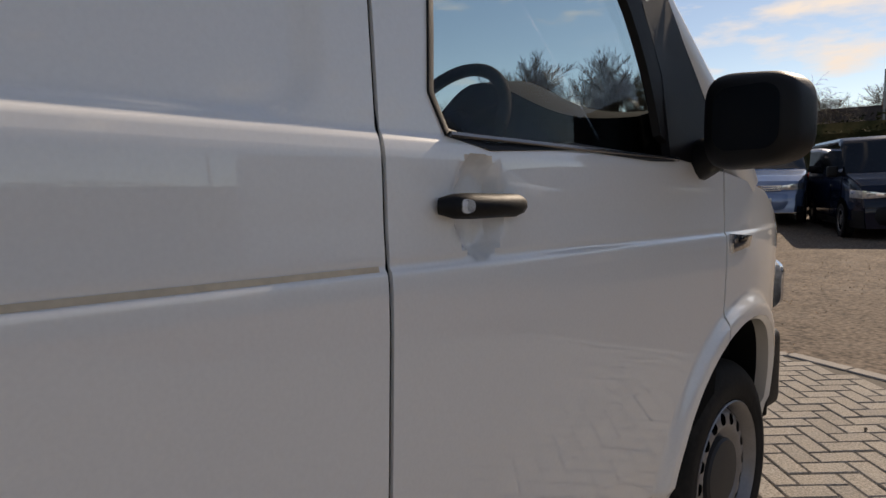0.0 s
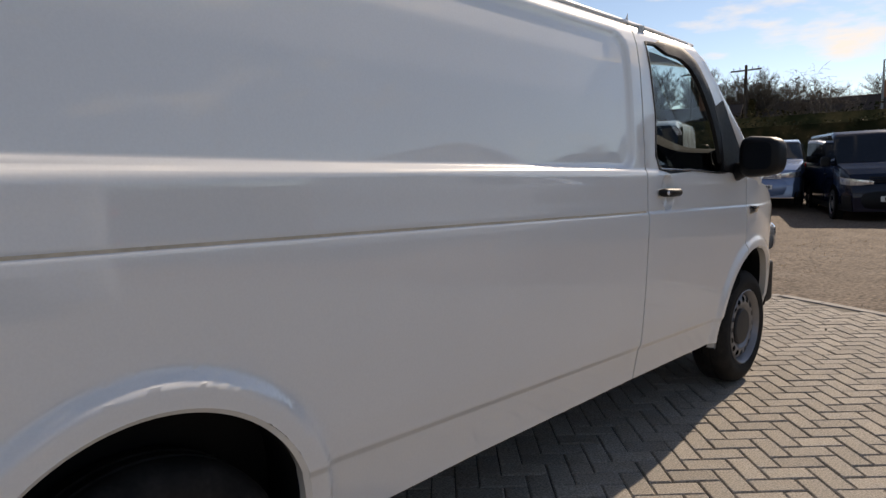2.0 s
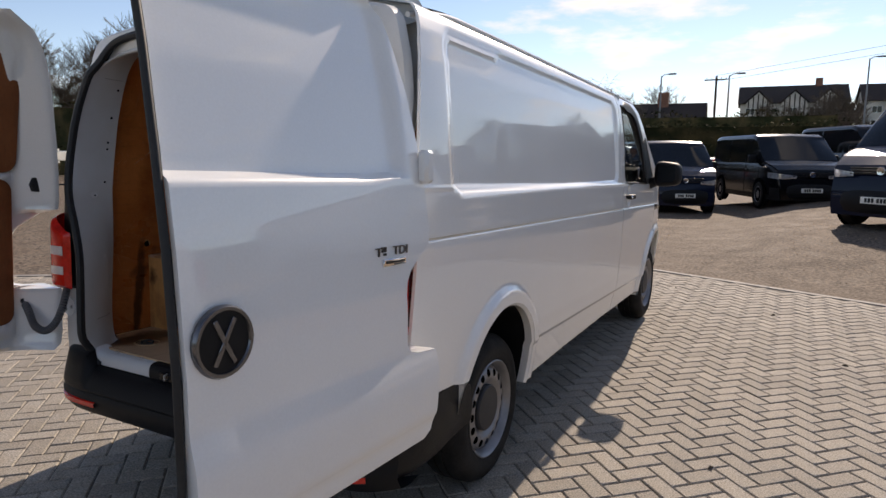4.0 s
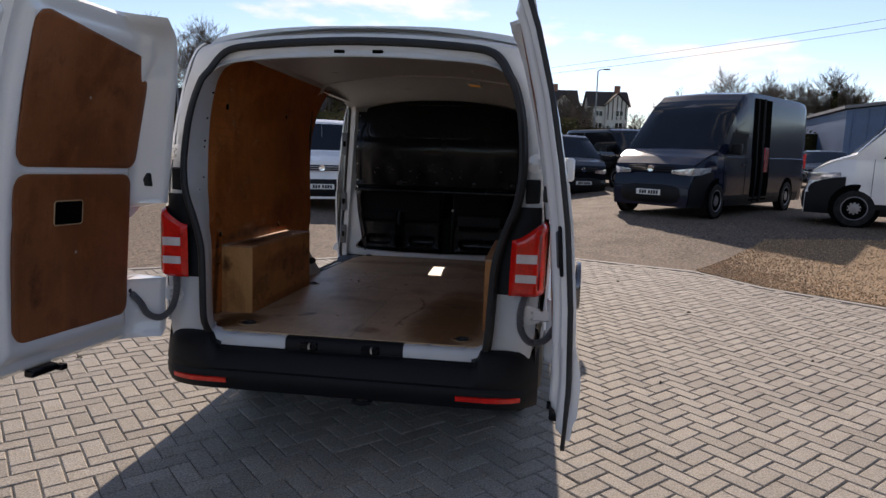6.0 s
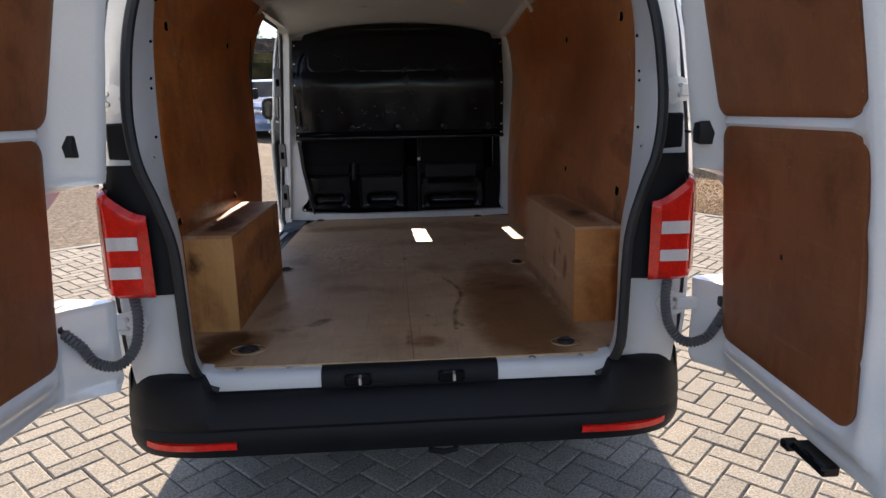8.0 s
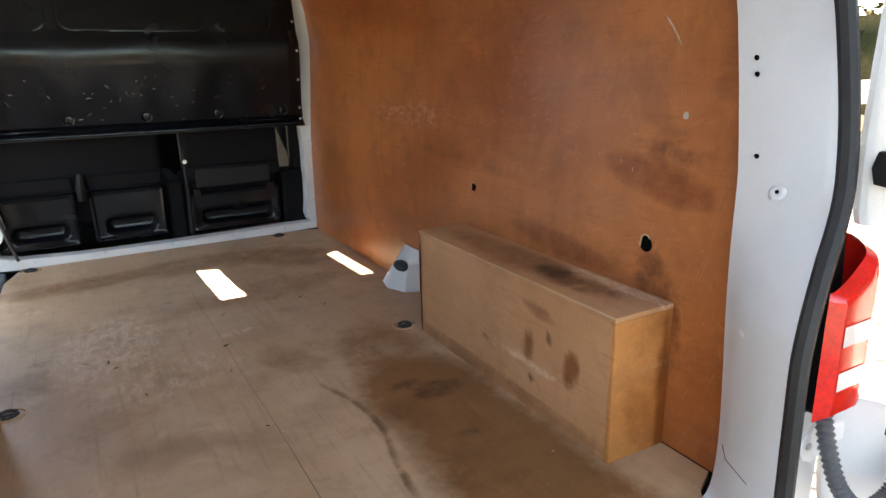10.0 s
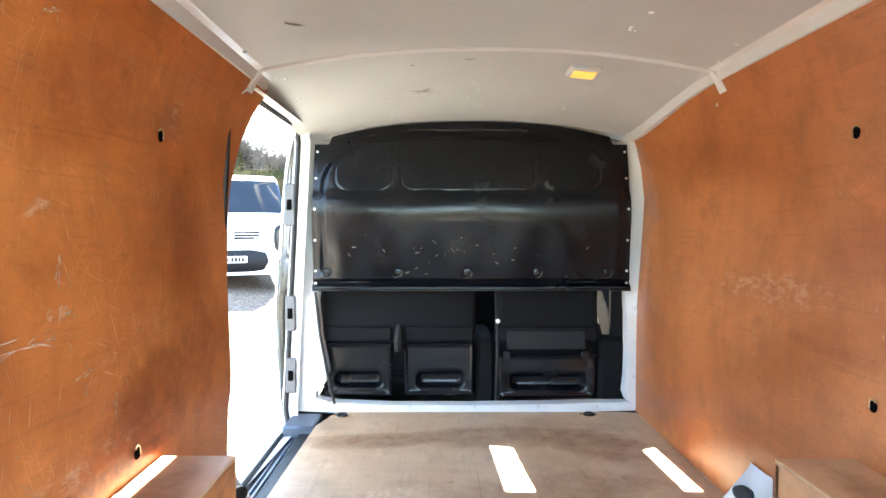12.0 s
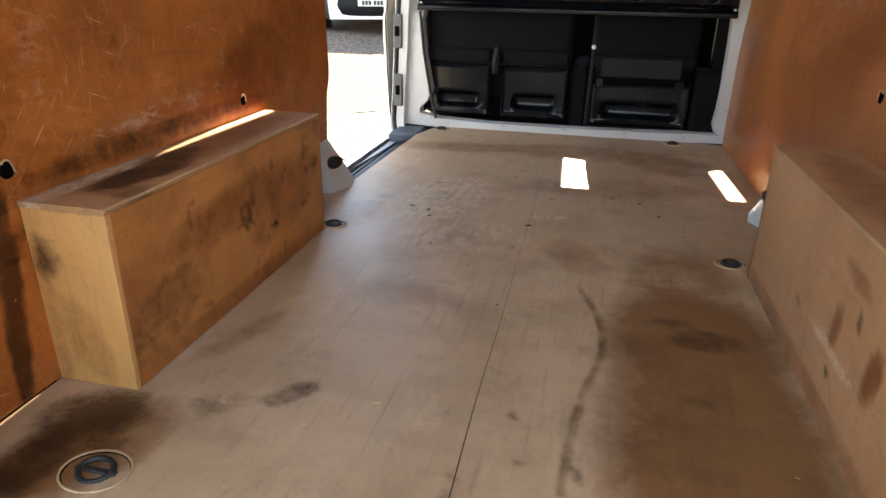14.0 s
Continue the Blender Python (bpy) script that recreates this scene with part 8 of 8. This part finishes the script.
def hedge(line, height, depth, seed, name="hedge", label="dark clipped hedge round the yard, its near run added out of view"):
    rnd = random.Random(seed)
    verts, faces = [], []
    for (ax, ay), (bx, by) in zip(line[:-1], line[1:]):
        ln = math.hypot(bx - ax, by - ay)
        nx, ny = -(by - ay) / ln, (bx - ax) / ln
        for k in range(int(ln * 170)):
            f, d = rnd.random(), rnd.uniform(-0.5, 0.5)
            z = height * (1 - rnd.random() ** 2 * 0.98) * (1 + 0.06 * math.sin(f * ln * 0.9)) if rnd.random() < 0.45 else rnd.random() * height
            p = Vector((ax + (bx - ax) * f + nx * d * depth, ay + (by - ay) * f + ny * d * depth, z))
            b = len(verts)
            s = rnd.uniform(0.07, 0.17)
            for q in range(4):
                verts.append(tuple(p + Vector((rnd.uniform(-1, 1), rnd.uniform(-1, 1), rnd.uniform(-0.8, 0.8))) * s))
            faces += [(b, b + 1, b + 2), (b, b + 2, b + 3)]
        b = len(verts)
        k = 0.42
        for x, y in ((ax, ay), (bx, by)):
            for o, z in ((-k, 0), (-k, height * 0.94), (k, height * 0.94), (k, 0)):
                verts.append((x + nx * o * depth, y + ny * o * depth, z))
        faces += [(b, b + 1, b + 5, b + 4), (b + 1, b + 2, b + 6, b + 5), (b + 2, b + 3, b + 7, b + 6)]
    me = bpy.data.meshes.new(name)
    me.from_pydata(verts, [], faces)
    me.materials.append(M["leaf"])
    tagged(new(name, me), label, "hedge", kind="stuff")


hedge([(-60, 40), (-34, 42), (-14, 43), (2, 44), (22, 46)], 3.6, 2.0, 1)
hedge([(-40, 47), (-16, 48.5), (4, 50)], 4.6, 2.0, 3)
# added out of view beside and behind the camera, to darken the paint's reflections
hedge([(17.0, 14.5), (15.5, 8.5), (16.0, -3), (12, -15), (-8, -19), (-26, -12), (-29, 2)], 2.3, 1.6, 5)
hedge([(-29, 2), (-33, 14), (-38, 28), (-52, 40)], 4.2, 2.0, 2)


def lamp_post(at, height, wooden=False, arm=1.2):
    bm = bmesh.new()
    tube(bm, [(0, 0, 0), (0, 0, height * 0.5), (0, 0, height)], [0.09, 0.075, 0.05] if not wooden else [0.14, 0.13, 0.11], 8)
    p = tagged(new("telegraph_pole" if wooden else "street_lamp"), "dark wooden pole with a cross-arm" if wooden else "slim grey street lamp", "pole")
    part("post", bm, "wood_pole" if wooden else "pole", p)
    bm = bmesh.new()
    if wooden:
        box(bm, (-arm, -0.06, height - 0.45), (arm, 0.06, height - 0.33), 0.02)
        for x in (-0.8, -0.4, 0.4, 0.8):
            tube(bm, [(arm * x, 0, height - 0.33), (arm * x, 0, height - 0.15)], 0.03, 6)
    else:
        tube(bm, [(0, 0, height - 0.05), (0.25, 0, height + 0.1), (0.6, 0, height + 0.14)], 0.035, 6)
        box(bm, (0.5, -0.1, height + 0.06), (1.1, 0.1, height + 0.18), 0.03)
    part("cross_arm" if wooden else "lamp_head", bm, "wood_pole" if wooden else "pole", p)
    p.location = (*at, -0.05)
    return p


lamp_post((-7.9, 52), 7.8)
lamp_post((-3.0, 52), 7.6)
lamp_post((6.3, 60), 9.3)
lamp_post((-17.8, 55), 9.0, True)
lamp_post((-22.2, 55), 9.2, True, 0.8)
lamp_post((-6.4, 74.8), 10.2, True)
lamp_post((58, 30), 16.5, True)
lamp_post((-29.0, 50), 9.5)
lamp_post((-30.8, 52), 8.6)
bm = bmesh.new()
for z0, z1 in ((11.0, 15.5), (11.6, 16.2)):
    tube(bm, [(-6.4 + 64.4 * f, 74.8 - 44.8 * f, z0 - 1.4 + (z1 - z0 + 1.4) * f - 1.0 * math.sin(math.pi * f)) for f in np.linspace(0, 1, 18)], 0.018, 4)
tagged(part("overhead_cable", bm, "pole", None), "thin overhead cables between distant poles", "cable")


def house(at, turn, width, depth, eaves, ridge, wall="render", gables=(), label="", beams=False):
    hs = tagged(new("house"), label, "house")
    bm = bmesh.new()
    box(bm, (-width / 2, -depth / 2, 0), (width / 2, depth / 2, eaves))
    a = [bm.verts.new((x, y, z)) for x, y, z in ((-width / 2, -depth / 2, eaves), (-width / 2, depth / 2, eaves), (-width / 2, 0, ridge), (width / 2, -depth / 2, eaves), (width / 2, depth / 2, eaves), (width / 2, 0, ridge))]
    bm.faces.new(a[:3])
    bm.faces.new(a[3:][::-1])
    part("wall", bm, wall, hs, smooth=False)
    bm = bmesh.new()
    o = 0.35
    for s in (1, -1):
        slope = (ridge - eaves) / (depth / 2)
        q = [(-width / 2 - o, s * (depth / 2 + o), eaves - o * slope + 0.1), (width / 2 + o, s * (depth / 2 + o), eaves - o * slope + 0.1), (width / 2 + o, 0, ridge + 0.1), (-width / 2 - o, 0, ridge + 0.1)]
        lo = [bm.verts.new(p) for p in q]
        hi = [bm.verts.new((p[0], p[1], p[2] + 0.12)) for p in q]
        bm.faces.new(lo)
        bm.faces.new(hi)
        for i in range(4):
            bm.faces.new((lo[i], lo[(i + 1) % 4], hi[(i + 1) % 4], hi[i]))
    bmesh.ops.recalc_face_normals(bm, faces=bm.faces[:])
    roof_ob = part("roof", bm, "roof_tile", hs, smooth=False)
    bm = bmesh.new()
    box(bm, (width * 0.22, -0.4, ridge - 0.6), (width * 0.22 + 0.9, 0.4, ridge + 1.2), 0.02)
    part("chimney", bm, "brick", roof_ob, smooth=False)
    for gx, gw in gables:
        bm = bmesh.new()
        y0 = -depth / 2 - 0.9
        gh = eaves + gw * 0.48
        v = [bm.verts.new(p) for p in ((gx - gw / 2, y0, 0), (gx + gw / 2, y0, 0), (gx + gw / 2, y0, eaves), (gx, y0, gh), (gx - gw / 2, y0, eaves))]
        w = [bm.verts.new((p.co.x, -depth / 2 + 2.2, p.co.z)) for p in v]
        bm.faces.new(v)
        for i in range(5):
            bm.faces.new((v[i], v[(i + 1) % 5], w[(i + 1) % 5], w[i]))
        bmesh.ops.recalc_face_normals(bm, faces=bm.faces[:])
        bay = part("gable_bay", bm, wall, hs, smooth=False)
        bm = bmesh.new()
        for s in (1, -1):
            q = [(gx, y0 - 0.3, gh + 0.15), (gx + s * (gw / 2 + 0.4), y0 - 0.3, eaves - 0.2), (gx + s * (gw / 2 + 0.4), -depth / 2 + 2.6, eaves - 0.2), (gx, -depth / 2 + 2.6, gh + 0.15)]
            lo = [bm.verts.new(p) for p in q]
            hi = [bm.verts.new((p[0], p[1], p[2] + 0.14)) for p in q]
            bm.faces.new(lo), bm.faces.new(hi)
            for i in range(4):
                bm.faces.new((lo[i], lo[(i + 1) % 4], hi[(i + 1) % 4], hi[i]))
        bmesh.ops.recalc_face_normals(bm, faces=bm.faces[:])
        part("gable_roof", bm, "roof_tile", bay, smooth=False)
        if beams:
            for k in range(5):
                bm = bmesh.new()
                x = gx + (k - 2) * gw / 5
                box(bm, (x - 0.09, y0 - 0.06, eaves * 0.5), (x + 0.09, y0 - 0.003, min(gh - 0.3, eaves + (gw / 2 - abs(x - gx)) * 0.9)))
                part("beam", bm, "timber", bay, smooth=False)
    n = max(2, int(width / 2.6))
    for row in ((eaves * 0.30, eaves * 0.72) if eaves > 3.5 else (eaves * 0.5,)):
        for k in range(n):
            x = (k + 0.5) / n * width - width / 2
            y = -depth / 2
            if any(abs(x - gx) < gw / 2 + 0.4 for gx, gw in gables):
                y -= 0.9
            bm = bmesh.new()
            box(bm, (x - 0.65, y - 0.06, row - 0.5), (x + 0.65, y - 0.004, row + 0.5), 0.01)
            win = part("window", bm, "plate", hs, smooth=False)
            for s in (-1, 1):
                bm = bmesh.new()
                box(bm, (x + s * 0.31 - 0.26, y - 0.075, row - 0.42), (x + s * 0.31 + 0.26, y - 0.058, row + 0.42))
                part("pane", bm, "dark_pane", win, smooth=False)
    hs.matrix_world = pose(*at, 0, 0, turn)
    return hs


bm = bmesh.new()
grid_mesh(bm, [[(x, y, -0.3 + 5.6 * step01(58, 100, y) * step01(-40, -14, x)) for x in np.linspace(-42, 90, 34)] for y in np.linspace(56, 190, 30)])
tagged(part("grass_bank", bm, "grass", None, kind="structure"), "rough grass bank behind the hedge", "ground")
house((0.3, 112, 5.1), 4, 14, 8, 4.5, 7.1, "render", ((-4.6, 3.2), (0.2, 3.2), (4.6, 3.2)), "long half-timbered house with white gables", True)
house((12.6, 114, 5.1), 4, 6.4, 7, 4.7, 7.1, "render", ((1.2, 3.6),), "half-timbered house with a white gable", True)
house((-13.0, 62, -0.1), 4, 14, 7, 3.2, 6.3, "brick", (), "low brick house with a dark tiled roof")
house((-24.5, 56, -0.1), 12, 11, 7, 3.0, 6.0, "brick", (), "brick bungalow behind the hedge")
house((-36, 52, -0.1), 25, 11, 7, 3.0, 6.4, "brick", ((-2, 4),), "brick bungalow with a dark roof")


def shed(at, turn, width, depth, low, high, material, label):
    sh = tagged(new("shed"), label, "building")
    bm = bmesh.new()
    v = [bm.verts.new(p) for p in ((-width / 2, 0, 0), (width / 2, 0, 0), (width / 2, 0, low), (-width * 0.05, 0, high), (-width / 2, 0, low + (high - low) * 0.3))]
    w = [bm.verts.new((q.co.x, depth, q.co.z)) for q in v]
    bm.faces.new(v)
    bm.faces.new(w[::-1])
    for i in range(5):
        bm.faces.new((v[i], v[(i + 1) % 5], w[(i + 1) % 5], w[i]))
    bmesh.ops.recalc_face_normals(bm, faces=bm.faces[:])
    part("wall", bm, material, sh, smooth=False)
    for k in range(int(width / 0.8)):
        bm = bmesh.new()
        x = -width / 2 + 0.4 + 0.8 * k
        z = interp(x, [(-width / 2, low + (high - low) * 0.3), (-width * 0.05, high), (width / 2, low)])
        box(bm, (x - 0.05, -0.05, 0.1), (x + 0.05, -0.003, z - 0.1), 0.01)
        part("cladding_rib", bm, material, sh, smooth=False)
    bm = bmesh.new()
    for a, b in ((3, 2), (4, 3)):
        pa, pb = ((-width * 0.05, high) if a == 3 else (-width / 2, low + (high - low) * 0.3)), ((width / 2, low) if b == 2 else (-width * 0.05, high))
        q = [(pa[0] - 0.2 * (a == 4), -0.3, pa[1] + 0.05), (pb[0] + 0.2, -0.3, pb[1] + 0.05), (pb[0] + 0.2, depth, pb[1] + 0.05), (pa[0] - 0.2 * (a == 4), depth, pa[1] + 0.05)]
        lo = [bm.verts.new(p) for p in q]
        hi = [bm.verts.new((p[0], p[1], p[2] + 0.18)) for p in q]
        bm.faces.new(lo), bm.faces.new(hi)
        for i in range(4):
            bm.faces.new((lo[i], lo[(i + 1) % 4], hi[(i + 1) % 4], hi[i]))
    bmesh.ops.recalc_face_normals(bm, faces=bm.faces[:])
    part("roof", bm, "shed_grey", sh, smooth=False)
    bm = bmesh.new()
    box(bm, (-width * 0.38, -0.09, 0.0), (-width * 0.12, -0.004, low * 0.62), 0.01)
    part("shutter", bm, "timber", sh, smooth=False)
    sh.matrix_world = pose(*at, 0, 0, turn)


shed((24.2, 37.5, -0.05), -10, 11, 16, 4.3, 5.3, "shed_blue", "blue clad workshop with a low pitched roof")
shed((13.2, 43.5, -0.05), -6, 6, 12, 3.8, 4.4, "brick", "brick workshop with a dark shutter")
shed((40, 34, -0.05), -22, 16, 14, 4.0, 4.8, "shed_grey", "grey clad workshop beside the yard")

# small branch and leaf litter on the paving
for x, y, a in ((1.75, 1.45, 20), (3.0, 2.2, 70), (-2.2, 1.1, 10), (2.4, 3.6, 50), (1.9, 5.0, 120), (0.9, 5.9, 30)):
    bm = bmesh.new()
    s = 0.02
    tube(bm, [(x, y, 0.004), (x + s * math.cos(a), y + s * math.sin(a), 0.010), (x + 2 * s * math.cos(a), y + 2 * s * math.sin(a), 0.005)], [0.003, 0.009, 0.003], 5)
    tagged(part("dead_leaf", bm, "bark", None), "curled brown leaf on the paving", "leaf")

# ---- paving: herringbone of concrete blocks, laid on the skew ----
bm = bmesh.new()
line = [(-8, 1.2), (-3.6, 4.3), (0.2, 7.1), (0.6, 6.95), (3.05, 6.02), (3.63, 5.10), (4.9, 4.08), (9.0, 2.6)]
v = [bm.verts.new((x, y, -0.007)) for x, y in line] + [bm.verts.new((x, y, -0.007)) for x, y in ((9.0, -9), (-8, -9))]
bm.faces.new(v)
pavement = tagged(part("pavement", bm, "joint", None, kind="structure", smooth=False), "pavement of pale concrete blocks laid in herringbone", "paving")
for i, (m, ln) in enumerate(strip(None, line, 0.1, 0, 0)):
    bm = bmesh.new()
    box(bm, (-ln / 2, -0.05, -0.03), (ln / 2, 0.05, 0.004), 0.006, m)
    part("kerb_stone", bm, "kerb", pavement, smooth=False)

LONG, SHORT, GAP = 0.200, 0.100, 0.005
blocks = []
turn = radians(45)
c, s = math.cos(turn), math.sin(turn)
for i in range(-110, 111):
    for j in range(-40, 41):
        for k in (0, 1):
            # herringbone cell: an L of two blocks that steps by one short side
            u = i * SHORT + j * 2 * SHORT
            w = i * SHORT - j * 2 * SHORT
            if k == 0:
                cu, cw, upright = u + LONG / 2, w + SHORT / 2, False
            else:
                cu, cw, upright = u + SHORT / 2, w + SHORT + LONG / 2, True
            x, y = cu * c - cw * s, cu * s + cw * c
            if -7.9 < x < 8.9 and -7.5 < y < paved_to(x) - 0.09:
                blocks.append((x, y, upright))
blocks = sorted(set((round(x, 4), round(y, 4), q) for x, y, q in blocks))


def block_mesh():
    a, b, h = LONG / 2 - GAP / 2, SHORT / 2 - GAP / 2, 0.0
    ch = 0.006
    v = [(-a, -b, -0.012), (a, -b, -0.012), (a, b, -0.012), (-a, b, -0.012), (-a, -b, -0.005), (a, -b, -0.005), (a, b, -0.005), (-a, b, -0.005), (-a + ch, -b + ch, h), (a - ch, -b + ch, h), (a - ch, b - ch, h), (-a + ch, b - ch, h)]
    f = [(0, 1, 5, 4), (1, 2, 6, 5), (2, 3, 7, 6), (3, 0, 4, 7), (4, 5, 9, 8), (5, 6, 10, 9), (6, 7, 11, 10), (7, 4, 8, 11), (8, 9, 10, 11)]
    return v, f


bv, bf = block_mesh()
one = bpy.data.meshes.new("paving_block")
one.from_pydata(bv, [], bf)
one.materials.append(M["paver"])
near = sorted((b for b in blocks if 0.95 < b[0] < 3.4 and 0.2 < b[1] < 5.5), key=lambda b: (b[0] - 1.6) ** 2 + (b[1] - 2.2) ** 2)[:290]
near_set = set(near)
rnd = random.Random(9)
verts, faces = [], []
for b in blocks:
    x, y, up = b
    dz, tx, ty = rnd.uniform(-0.002, 0.002), rnd.uniform(-0.006, 0.006), rnd.uniform(-0.006, 0.006)
    m = Matrix.Translation((x, y, dz)) @ Matrix.Rotation(turn + (math.pi / 2 if up else 0), 4, "Z") @ Euler((tx, ty, rnd.uniform(-0.008, 0.008))).to_matrix().to_4x4()
    if b in near_set:
        ob = new("paving_block", one)
        ob.parent = pavement
        ob.matrix_world = m
    else:
        k = len(verts)
        verts += [tuple(m @ Vector(p)) for p in bv]
        faces += [tuple(k + q for q in f) for f in bf]
me = bpy.data.meshes.new("paving_field")
me.from_pydata(verts, [], faces)
me.materials.append(M["paver_far"])
field = new("paving_field", me)
field.parent = pavement
tagged(field, kind="stuff")
